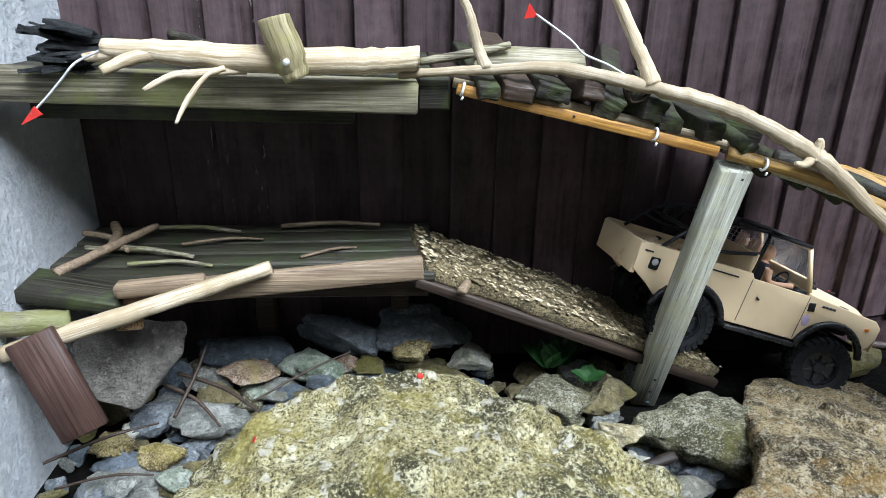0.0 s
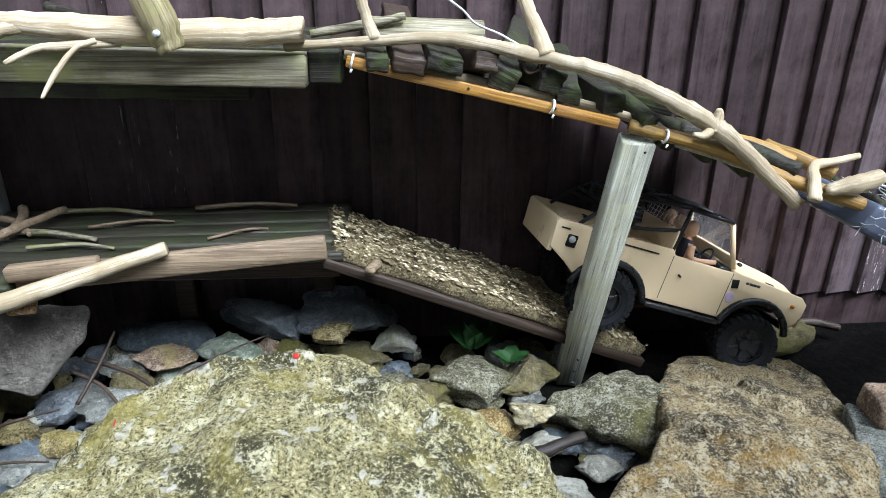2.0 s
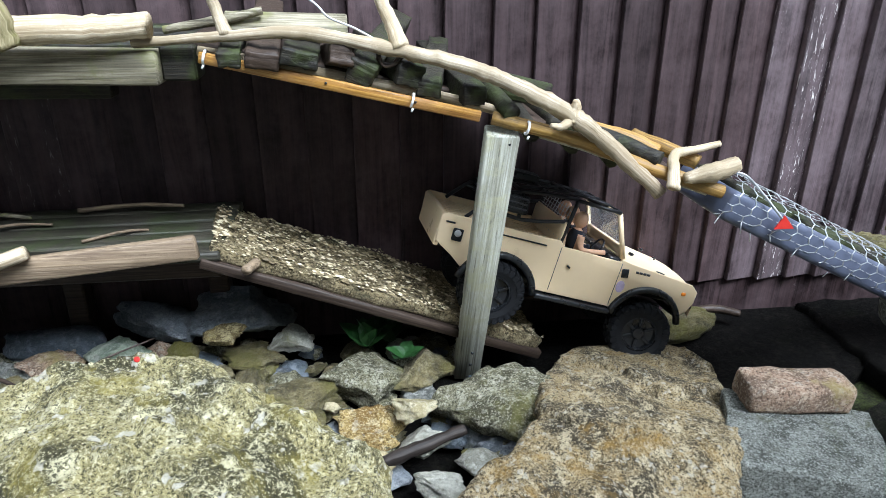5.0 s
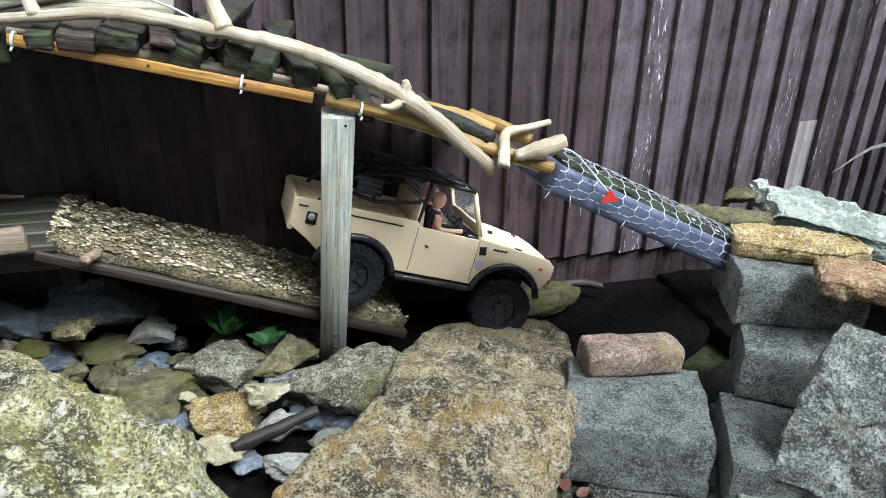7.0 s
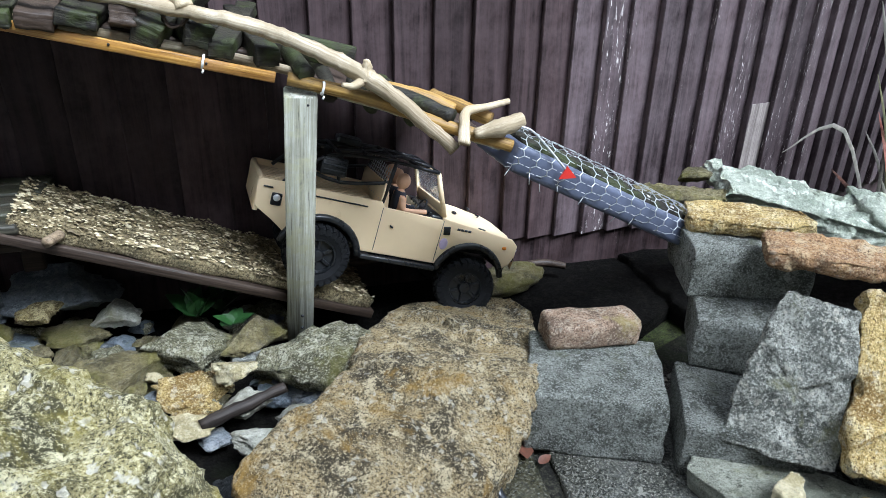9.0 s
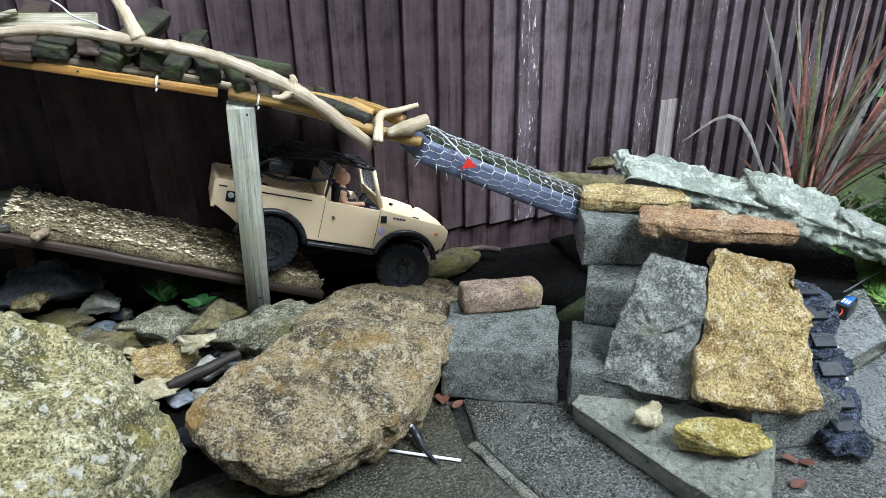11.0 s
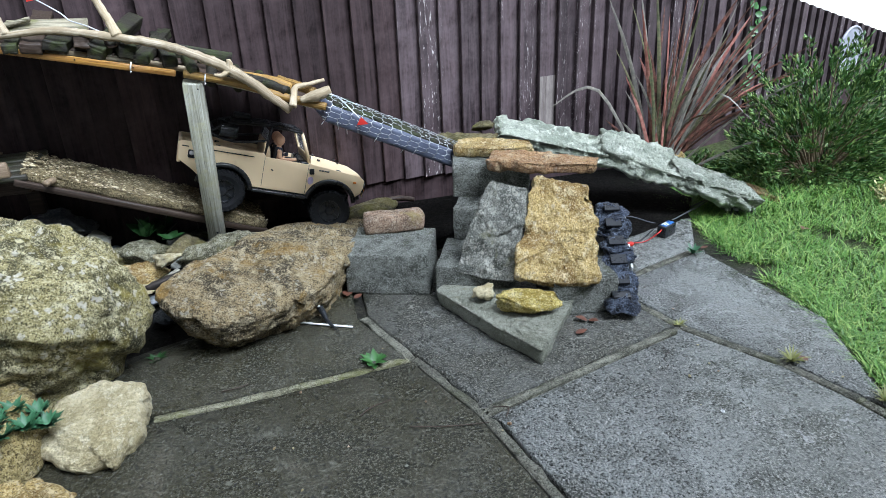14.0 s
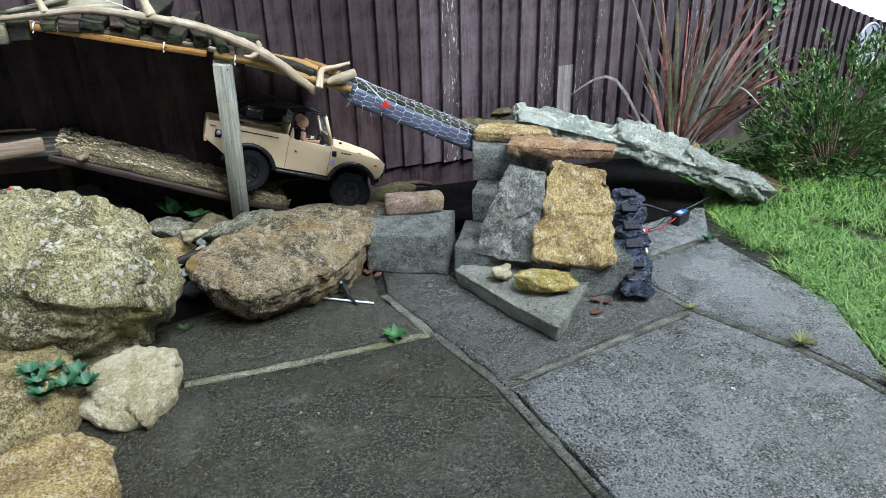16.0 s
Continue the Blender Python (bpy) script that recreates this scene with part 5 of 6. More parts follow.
thing("stick", branch([(0.36, -0.12, 0.125), (0.52, -0.1, 0.127), (0.66, -0.09, 0.12)], (0.009, 0.01, 0.008), 91, 8), M_DARKWOOD, "brown stick at the foot of the fence", "stick")
thing("stick", branch([(0.84, -0.08, 0.03), (0.95, -0.07, 0.035), (1.02, -0.1, 0.03)], (0.012, 0.013, 0.01), 92, 8), M_DARKWOOD, "weathered stick on the wet ground", "stick")
thing("plug", branch([(-0.27, -0.382, 0.372), (-0.255, -0.34, 0.368)], (0.011, 0.011), 93, 12, 0.1), M_PLANK, "cut branch end under the gravel ramp", "stick")
from mathutils.bvhtree import BVHTree
boulder_top = BVHTree.FromPolygons([tuple(v.co) for v in big_boulder.data.vertices], [tuple(p.vertices) for p in big_boulder.data.polygons])
for x, y, s in ((-0.37, -0.757, 0.005), (-0.61, -0.85, 0.0055)):
    at, out, _, _ = boulder_top.ray_cast(Vector((x, y, 1.0)), Vector((0, 0, -1)))
    bm = bmesh.new()
    bmesh.ops.create_uvsphere(bm, u_segments=10, v_segments=6, radius=s, matrix=Matrix.Diagonal((1.2, 0.9, 0.25, 1)))
    thing("paint_dot", bm, M_REDP, "small red dot of paint on the big boulder", "paint mark", m=Matrix.Translation(at) @ out.to_track_quat("Z", "Y").to_matrix().to_4x4())

# ---- toy truck ----
def panel(outline, y0, y1, bevel=0.0025):
    """A plate with an outline in x and z, from y0 to y1."""
    bm = bmesh.new()
    f = bm.faces.new([bm.verts.new((x, y0, z)) for x, z in outline])
    g = bmesh.ops.extrude_face_region(bm, geom=[f])
    for v in g["geom"]:
        if isinstance(v, bmesh.types.BMVert):
            v.co.y = y1
    bmesh.ops.recalc_face_normals(bm, faces=bm.faces)
    if bevel:
        es = [e for e in bm.edges if len(e.link_faces) == 2 and e.calc_face_angle(0) > 0.9]
        bmesh.ops.bevel(bm, geom=es, offset=bevel, segments=2, affect="EDGES", profile=0.6)
    return bm


truck = thing("toy_truck", None, None, "tan radio-controlled toy off-roader with a black roll cage", "toy truck")
truck.matrix_basis = pose(0.417, -0.180, 0.101, -6.0, 17.5, 1.3) @ Matrix.Scale(1.19, 4)
AX, WR = 0.165, 0.063


def arch(cx, a0, a1, r=0.076, n=9):
    return [(cx + r * math.cos(radians(a0 + (a1 - a0) * k / n)), 0.068 + r * 0.95 * math.sin(radians(a0 + (a1 - a0) * k / n))) for k in range(n + 1)]


side = [(-0.303, 0.140), (-0.266, 0.118)] + arch(-AX, 158, 18) + [(-0.085, 0.088), (0.085, 0.088)] + arch(AX, 162, 22) + [(0.258, 0.115), (0.266, 0.135), (0.266, 0.160), (0.250, 0.172), (0.100, 0.186), (0.078, 0.190), (0.078, 0.184), (-0.052, 0.186), (-0.060, 0.196), (-0.298, 0.196), (-0.306, 0.19)]
part("body", panel(side, -0.100, -0.092), M_TAN, truck)
part("side_panel", panel(side, 0.092, 0.100), M_TAN, truck)
hood = bmesh.new()
secs = [(0.078, 0.070, 0.196, 0.186), (0.16, 0.066, 0.189, 0.178), (0.235, 0.062, 0.178, 0.170), (0.262, 0.058, 0.166, 0.160), (0.270, 0.056, 0.140, 0.135), (0.268, 0.056, 0.112, 0.110)]
rings = []
for x, w, zt, zs in secs:
    prof = [(-0.094, zs - 0.006), (-w - 0.016, zs - 0.001), (-w - 0.006, zs + 0.002), (-w, zt - 0.002), (-w + 0.012, zt + 0.001), (0, zt + 0.003), (w - 0.012, zt + 0.001), (w, zt - 0.002), (w + 0.006, zs + 0.002), (w + 0.016, zs - 0.001), (0.094, zs - 0.006)]
    rings.append([hood.verts.new((x, y, z)) for y, z in prof])
for r1, r2 in zip(rings, rings[1:]):
    for k in range(10):
        hood.faces.new((r1[k], r1[k + 1], r2[k + 1], r2[k]))
bmesh.ops.recalc_face_normals(hood, faces=hood.faces)
hood = part("bonnet", hood, M_TAN, truck)
part("front_wing", box(0.03, 0.034, 0.050, pose(0.250, -0.077, 0.138), 0.006, 2), M_TAN, truck)
part("front_wing", box(0.03, 0.034, 0.050, pose(0.250, 0.077, 0.138), 0.006, 2), M_TAN, truck)
grille = part("grille", box(0.006, 0.084, 0.036, pose(0.272, 0, 0.139), 0.002), M_GREYPL, truck, "silver slatted grille")
for k in range(6):
    part("slat", box(0.004, 0.078, 0.0036, pose(0.2765, 0, 0.1245 + k * 0.0058), 0.001), M_SILVER, grille)
for s in (-1, 1):
    hl = part("headlight_panel", box(0.005, 0.030, 0.036, pose(0.268, s * 0.078, 0.138), 0.002), M_BLACK, truck, "black headlight surround")
    for y, z, r, mt in ((0.076, 0.139, 0.0105, M_WHITE), (0.0875, 0.147, 0.0042, M_SILVER), (0.0875, 0.1285, 0.0042, M_AMBER)):
        bm = bmesh.new()
        bmesh.ops.create_uvsphere(bm, u_segments=14, v_segments=8, radius=r, matrix=pose(0.271, s * y, z) @ Matrix.Diagonal((0.35, 1, 1, 1)))
        part("lamp", bm, mt, hl)
    part("indicator", box(0.010, 0.004, 0.007, pose(0.235, s * 0.101, 0.150), 0.0015), M_AMBER, truck, "orange side indicator")
    part("wing_vent", box(0.015, 0.010, 0.002, pose(0.178, s * 0.083, 0.1785, 0, 4, 0), 0.0005), M_BLACK, hood)
    part("side_vent", box(0.015, 0.003, 0.018, pose(0.092, s * 0.101, 0.164, 0, -10, 0), 0.001), M_BLACK, truck)
    part("fender_flare", add_tube(bmesh.new(), [(cx_, s * 0.104, cz_) for cx_, cz_ in arch(-AX, 170, 8, 0.079, 14)], 0.0075, 8), M_BLACK, truck, "glossy black wheel arch trim")
    part("fender_flare", add_tube(bmesh.new(), [(cx_, s * 0.104, cz_) for cx_, cz_ in arch(AX, 172, 14, 0.079, 14)], 0.0075, 8), M_BLACK, truck, "glossy black wheel arch trim")
    part("side_step", box(0.165, 0.026, 0.010, pose(0.0, s * 0.100, 0.080), 0.003, 2), M_BLACK, truck)
    part("door_handle", box(0.008, 0.004, 0.004, pose(-0.03, s * 0.102, 0.150, 0, 30, 0), 0.001), M_BLACK, truck)
    part("trim_strip", box(0.135, 0.002, 0.003, pose(-0.155, s * 0.1008, 0.181), 0.0006), M_BLACK, truck)
    part("trim_strip", box(0.018, 0.002, 0.003, pose(-0.285, s * 0.1008, 0.181), 0.0006), M_BLACK, truck)
    fc = part("fuel_cap", box(0.020, 0.003, 0.024, pose(-0.266, s * 0.1005, 0.160), 0.003, 2), M_BLACK, truck)
    bm = bmesh.new()
    bmesh.ops.create_uvsphere(bm, u_segments=12, v_segments=6, radius=0.007, matrix=pose(-0.266, s * 0.1025, 0.163) @ Matrix.Diagonal((1, 0.4, 1, 1)))
    part("cap_lens", bm, M_SILVER, fc)
    part("door_line", box(0.0012, 0.0008, 0.09, pose(0.080, s * 0.1003, 0.138)), M_GREYPL, truck)
    part("door_line", box(0.0012, 0.0008, 0.09, pose(-0.056, s * 0.1003, 0.140)), M_GREYPL, truck)
    for k in range(4):
        part("badge_bar", box(0.007, 0.0006, 0.0045, pose(0.118 + k * 0.0085, s * 0.1004, 0.1715)), M_GREYPL, truck)
    bm = bmesh.new()
    bmesh.ops.create_uvsphere(bm, u_segments=14, v_segments=6, radius=0.013, matrix=pose(0.092, s * 0.1002, 0.135) @ Matrix.Diagonal((0.75, 0.08, 1, 1)))
    part("sticker", bm, M_PURPLE, truck, "small lilac sticker")
bedf = part("bed_floor", box(0.245, 0.186, 0.004, pose(-0.18, 0, 0.181), 0.001), M_TAN, truck)
for k in range(10):
    part("bed_rib", box(0.235, 0.008, 0.003, pose(-0.18, -0.077 + k * 0.0171, 0.1838), 0.001), M_TAN, bedf)
part("tailgate", box(0.010, 0.190, 0.066, pose(-0.300, 0, 0.162), 0.003, 2), M_TAN, truck)
part("bulkhead", box(0.004, 0.184, 0.075, pose(-0.060, 0, 0.196), 0.001), M_TAN, truck)
mesh_guard = bmesh.new()
for k in range(12):
    add_tube(mesh_guard, [(-0.062, -0.085 + k * 0.0155, 0.196), (-0.05, -0.085 + k * 0.0155, 0.262)], 0.0008, 4)
    if k < 7:
        add_tube(mesh_guard, [(-0.061 + k * 0.0016, -0.086, 0.20 + k * 0.009), (-0.061 + k * 0.0016, 0.086, 0.20 + k * 0.009)], 0.0008, 4)
part("mesh_guard", mesh_guard, M_WIRE, truck, "fine grey wire mesh behind the seats")
part("cabin_floor", box(0.14, 0.184, 0.004, pose(0.01, 0, 0.10)), M_BLACK, truck)
part("dashboard", box(0.03, 0.18, 0.035, pose(0.066, 0, 0.172), 0.006, 2), M_BLACK, truck)
for y in (-0.048, 0.0, 0.048):
    seat = part("seat", box(0.05, 0.04, 0.022, pose(-0.012, y, 0.130), 0.006, 2), M_TAN, truck)
    part("seat_back", box(0.016, 0.040, 0.078, pose(-0.042, y, 0.176, 0, -10, 0), 0.006, 2), M_TAN, seat)
bm = bmesh.new()
add_tube(bm, [(0.042 + 0.006 * math.sin(a), -0.048 + 0.017 * math.cos(a), 0.195 + 0.015 * math.sin(a)) for a in [k * math.pi / 8 for k in range(17)]], 0.0022, 6)
part("steering_wheel", bm, M_BLACK, truck)
wf = part("windscreen_frame", add_tube(bmesh.new(), [(0.082, -0.088, 0.190), (0.046, -0.084, 0.274), (0.046, 0.084, 0.274), (0.082, 0.088, 0.190), (0.082, -0.088, 0.190)], 0.0055, 8), M_TAN, truck)
part("frame_bar", box(0.008, 0.17, 0.026, pose(0.078, 0, 0.203, 0, -22, 0), 0.002), M_TAN, wf)
glass = box(0.0015, 0.162, 0.064, pose(0.060, 0, 0.243, 0, -23, 0))
gob = part("windscreen_glass", glass, M_GLASS, wf, "clear plastic windscreen", smooth=False)
gob.visible_shadow = False
for s in (-1, 1):
    part("cowl_vent", box(0.004, 0.062, 0.013, pose(0.085, s * 0.042, 0.203, 0, -22, 0), 0.002), M_BLACK, wf)
    part("wiper", tube([(0.089, s * 0.02 + 0.01, 0.205), (0.079, s * 0.02 - 0.012, 0.225), (0.072, s * 0.02 - 0.024, 0.24)], 0.0016, 6), M_BLACK, wf)
    part("bonnet_clip", box(0.010, 0.010, 0.006, pose(0.115, s * 0.056, 0.1965), 0.002), M_BLACK, hood)
    pin = part("body_pin", tube([(0.180, s * 0.03 - 0.008, 0.194), (0.187, s * 0.03, 0.195), (0.180, s * 0.03 + 0.004, 0.196), (0.192, s * 0.03 + 0.014, 0.194)], 0.0018, 6), M_BLACK, hood)
    part("pin_tag", box(0.010, 0.002, 0.002, pose(0.190, s * 0.03 + 0.018, 0.194, 0, 0, 30)), M_REDP, pin)
    part("bed_pin", tube([(-0.20, s * 0.05 - 0.010, 0.188), (-0.19, s * 0.05, 0.190), (-0.197, s * 0.05 + 0.008, 0.190), (-0.185, s * 0.05 + 0.014, 0.188)], 0.0018, 6), M_BLACK, truck)
cage = part("roll_cage", add_tube(bmesh.new(), [(-0.058, -0.090, 0.190), (-0.050, -0.086, 0.262), (-0.046, -0.078, 0.280), (-0.046, 0.078, 0.280), (-0.050, 0.086, 0.262), (-0.058, 0.090, 0.190)], 0.0042, 8), M_SATIN, truck, "black tubular roll cage")
bars = []
for s in (-1, 1):
    bars += [[(-0.046, s * 0.080, 0.278), (0.046, s * 0.086, 0.277)], [(-0.046, s * 0.078, 0.280), (-0.16, s * 0.080, 0.268), (-0.215, s * 0.088, 0.240), (-0.262, s * 0.090, 0.190)], [(-0.052, s * 0.086, 0.235), (-0.15, s * 0.086, 0.215), (-0.225, s * 0.089, 0.228)],
             [(-0.16, s * 0.080, 0.268), (-0.155, s * 0.086, 0.216)], [(-0.046, s * 0.03, 0.280), (-0.02, s * 0.02, 0.282), (0.046, s * 0.03, 0.278)], [(-0.046, s * 0.030, 0.280), (-0.09, s * 0.018, 0.277), (-0.16, s * 0.035, 0.268)]]
bars += [[(0.046, -0.086, 0.277), (0.046, 0.086, 0.277)], [(-0.16, -0.080, 0.268), (-0.16, 0.080, 0.268)], [(-0.10, -0.079, 0.274), (-0.10, 0.079, 0.274)], [(0.0, -0.083, 0.279), (0.0, 0.083, 0.279)], [(-0.215, -0.088, 0.240), (-0.215, 0.088, 0.240)]]
for b in bars:
    part("cage_bar", add_tube(bmesh.new(), bent(b, 3), 0.0038, 8), M_SATIN, cage)
for x, y, z, rx_, rz_ in ((-0.17, -0.085, 0.243, 70, 0), (-0.17, 0.085, 0.243, -70, 0), (-0.13, 0.02, 0.286, 0, 0)):
    can = part("cage_pod", box(0.052, 0.036, 0.015, pose(0, 0, 0), 0.004, 2), M_BLACK, cage, "black pod fixed to the cage", pose(x, y, z, rx_, 0, rz_))
    for k in range(3):
        part("pod_rib", box(0.044, 0.003, 0.004, pose(0, -0.010 + k * 0.010, 0.008), 0.001), M_GREYPL, can)
part("chassis", box(0.44, 0.07, 0.03, pose(0.02, 0, 0.085), 0.005), M_BLACK, truck)
part("front_bumper", box(0.014, 0.13, 0.014, pose(0.262, 0, 0.095), 0.004, 2), M_BLACK, truck)
part("inner_wing", box(0.14, 0.12, 0.05, pose(AX, 0, 0.14), 0.004), M_BLACK, truck)


def tyre_mesh():
    bm = bmesh.new()
    prof = [(0.034, -0.020), (0.045, -0.0225), (0.053, -0.0215), (0.0565, -0.017), (0.0575, 0.0), (0.0565, 0.017), (0.053, 0.0215), (0.045, 0.0225), (0.034, 0.020)]
    n = 40
    rings = [[bm.verts.new((r * math.cos(2 * math.pi * k / n), y, r * math.sin(2 * math.pi * k / n))) for r, y in prof] for k in range(n)]
    for k in range(n):
        a, b = rings[k], rings[(k + 1) % n]
        for j in range(len(prof) - 1):
            bm.faces.new((a[j], a[j + 1], b[j + 1], b[j]))
    for k in range(26):
        a = 360 * k / 26
        for y, dz, w in ((-0.0175, 0, 0.011), (-0.006, 4, 0.010), (0.006, -3, 0.010), (0.0175, 7, 0.011)):
            add_box(bm, 0.0085, w, 0.006, pose(0, 0, 0, 0, a + dz, 0) @ pose(0, y, 0.0575 - 0.0022 * (abs(y) > 0.01), (-24 if y > 0 else 24) * (abs(y) > 0.01), 0, 12 if y * dz > 0 else -12))
        for s in (-1, 1):
            add_box(bm, 0.006, 0.003, 0.012, pose(0, 0, 0, 0, a + 5, 0) @ pose(0, s * 0.0222, 0.0490))
    bmesh.ops.recalc_face_normals(bm, faces=bm.faces)
    return mesh_from(bm, "tyre", M_RUBBER, False)


def rim_mesh():
    bm = bmesh.new()
    prof = [(0.035, 0.018), (0.031, 0.019), (0.029, 0.010), (0.013, 0.008), (0.010, 0.015), (0.0, 0.016)]
    n = 24
    rings = [[bm.verts.new((r * math.cos(2 * math.pi * k / n), y, r * math.sin(2 * math.pi * k / n))) for r, y in prof[:-1]] for k in range(n)]
    c = bm.verts.new((0, 0.016, 0))
    for k in range(n):
        a, b = rings[k], rings[(k + 1) % n]
        for j in range(len(prof) - 2):
            bm.faces.new((a[j], a[j + 1], b[j + 1], b[j]))
        bm.faces.new((a[-1], c, b[-1]))
    for k in range(6):
        add_box(bm, 0.006, 0.006, 0.018, pose(0, 0, 0, 0, 60 * k, 0) @ pose(0, 0.011, 0.021), 0.001)
    bmesh.ops.recalc_face_normals(bm, faces=bm.faces)
    return mesh_from(bm, "rim", M_BLACK, False)


TY, RIM = tyre_mesh(), rim_mesh()
for x, s, dz, turn in ((-AX, -1, 0, 0), (-AX, 1, 0.0, 0), (AX + 0.006, -1, -0.016, -10), (AX + 0.006, 1, 0.0, -10)):
    wheel = part("wheel", add_tube(bmesh.new(), [(0, -0.012, 0), (0, 0.012, 0)], 0.012, 10), M_BLACK, truck, "", pose(x, s * 0.088, WR + dz, 0, 0, turn + (180 if s < 0 else 0)) @ Matrix.Scale(1.1, 4))
    part("tyre", TY, None, wheel, "knobbly black rubber tyre")
    part("rim", RIM, None, wheel)
for x in (-AX, AX):
    part("axle", tube([(x, -0.085, 0.058), (x, 0.085, 0.050)], 0.008, 8), M_BLACK, truck)


def doll(m, label, arms):
    bm = bmesh.new()
    for r, sc_, p in ((0.0115, (1, 0.9, 1.15), (0.0, 0, 0.067)), (0.016, (0.72, 1.15, 1.35), (0, 0, 0.034)), (0.013, (0.9, 1.1, 0.8), (0, 0, 0.010)), (0.005, (1, 1, 1.4), (0, 0, 0.055))):
        bmesh.ops.create_uvsphere(bm, u_segments=14, v_segments=10, radius=r, matrix=pose(*p) @ Matrix.Diagonal((*sc_, 1)))
    for s in (-1, 1):
        add_tube(bm, bent([(0, s * 0.018, 0.045), (0.006, s * 0.023, 0.026), arms if s < 0 else (0.034, s * 0.012, 0.026)], 4), [0.0062, 0.006, 0.0058, 0.0055, 0.005, 0.0048, 0.0045, 0.0042, 0.004], 8)
        add_tube(bm, bent([(0.004, s * 0.008, 0.006), (0.032, s * 0.010, 0.010), (0.04, s * 0.010, -0.016)], 4), 0.0068, 8)
    me = mesh_from(bm, "doll", M_SKIN)
    me.materials.append(M_CLOTH)
    for p in me.polygons:
        c = p.center
        if c.z < 0.014 or (0.014 < c.z < 0.050 and abs(c.y) < 0.0150):
            p.material_index = 1
    d = new("doll", me)
    d.matrix_basis = m
    return tagged(d, label, "doll", "dolls in the toy truck")


TRM = truck.matrix_basis.copy()
doll(TRM @ pose(-0.012, -0.048, 0.150) @ Matrix.Scale(1.32, 4), "bald tattooed toy figure in a dark vest at the wheel", (0.040, -0.030, 0.032))
doll(TRM @ pose(-0.012, 0.0, 0.150, 0, 0, 10) @ Matrix.Scale(1.32, 4), "bald toy figure in dark clothes on the middle seat", (0.020, -0.02, 0.016))
doll(TRM @ pose(-0.012, 0.048, 0.150, 0, 0, -8) @ Matrix.Scale(1.32, 4), "bald toy figure in dark clothes on the passenger seat", (0.022, -0.02, 0.016))

# ---- solar rock lamps, battery, small things on the paving ----
for k, (x, y, z, rx_) in enumerate(((1.352, -1.215, 0.0, 0), (1.385, -1.145, 0.030, 22), (1.410, -1.085, 0.068, 24), (1.432, -1.03, 0.105, 24), (1.452, -0.975, 0.140, 22), (1.475, -0.925, 0.165, 15))):
    sl = thing("solar_rock_lamp", pebble(0.115, 0.105, 0.072, 110 + k, 4, 0.25, 3), M_TREAD, "dark blue-grey solar lamp shaped like a rock", "solar lamp", "stacked solar rock lamps", m=pose(x, y, z, rx_, 0, -18))
    part("solar_panel", box(0.050, 0.036, 0.008, pose(-0.004, -0.004, 0.064), 0.001), M_BLACK, sl, "dark square solar panel", smooth=False)
    part("lamp_lens", box(0.008, 0.022, 0.016, pose(0.043, 0.0, 0.022), 0.003, 2), M_WHITE, sl, "white lamp lens")
rock("stone", "grey stone under the stacked lamps", pebble(0.16, 0.3, 0.12, 118), M_BLOCK, pose(1.44, -0.98, -0.005, 0, 0, -18))
bat = thing("battery_pack", box(0.075, 0.035, 0.045, None, 0.004, 2), M_BLACK, "black battery pack with a blue label", "battery", m=pose(1.815, -0.77, 0.022, 0, 0, 25))
part("label_plate", box(0.06, 0.024, 0.002, pose(0, 0, 0.0235)), M_BLUEP, bat, "blue printed label")
for k in range(3):
    part("print_bar", box(0.03 - 0.006 * k, 0.005, 0.001, pose(-0.01, 0.008 - 0.008 * k, 0.0247)), M_WHITE, bat)
part("cable", tube(bent([(-0.035, 0, 0.01), (-0.075, -0.01, 0.012), (-0.11, 0.015, -0.016), (-0.155, 0.036, -0.016)], 5), 0.002, 6), M_REDP, bat, "red battery cable")
part("cable", tube(bent([(-0.035, 0.006, 0.01), (-0.07, 0.014, 0.018), (-0.11, 0.03, -0.012), (-0.155, 0.042, -0.016)], 5), 0.002, 6), M_BLACK, bat, "black battery cable")
part("plug", box(0.032, 0.016, 0.012, pose(-0.178, 0.042, -0.015, 0, 0, -10), 0.002), M_REDP, bat, "red plug")
thing("garden_cable", tube(bent([(1.55, -0.70, 0.004), (1.70, -0.66, 0.05), (1.85, -0.68, 0.006), (2.0, -0.66, 0.03), (2.15, -0.62, 0.06), (2.06, -0.58, 0.005)], 8), 0.0025, 6), M_GREYPL, "thin grey cable lying under the slate ramp", "cable")
crate = thing("crushed_tray", box(0.12, 0.07, 0.03, None, 0.003), M_GREYPL, "dark plastic plug tray under the slate end", "tray", m=pose(2.23, -0.66, -0.01, 0, 0, -15))
for k in range(8):
    part("cup", tube([(-0.05 + (k % 4) * 0.033, -0.017 + (k // 4) * 0.034, 0.012), (-0.05 + (k % 4) * 0.033, -0.017 + (k // 4) * 0.034, 0.024)], 0.012, 10), M_SILVER, crate)
thing("white_rod", tube([(0.405, -0.915, 0.008), (0.49, -0.96, 0.006), (0.578, -1.008, 0.005)], 0.0032, 8), M_WHITE, "thin white plastic rod on the paving", "rod")
fig = thing("toy_lizard", branch([(0.498, -0.905, 0.035), (0.505, -0.93, 0.024), (0.512, -0.96, 0.013), (0.53, -1.005, 0.006)], (0.012, 0.010, 0.006, 0.002), 95, 10), M_BLACK, "small dark tapering rubber toy on the paving", "toy")
bm = bmesh.new()
bmesh.ops.create_uvsphere(bm, u_segments=10, v_segments=6, radius=0.006)
part("eye_disc", bm, M_WHITE, fig, m=pose(0.494, -0.912, 0.044))
bm = bmesh.new()
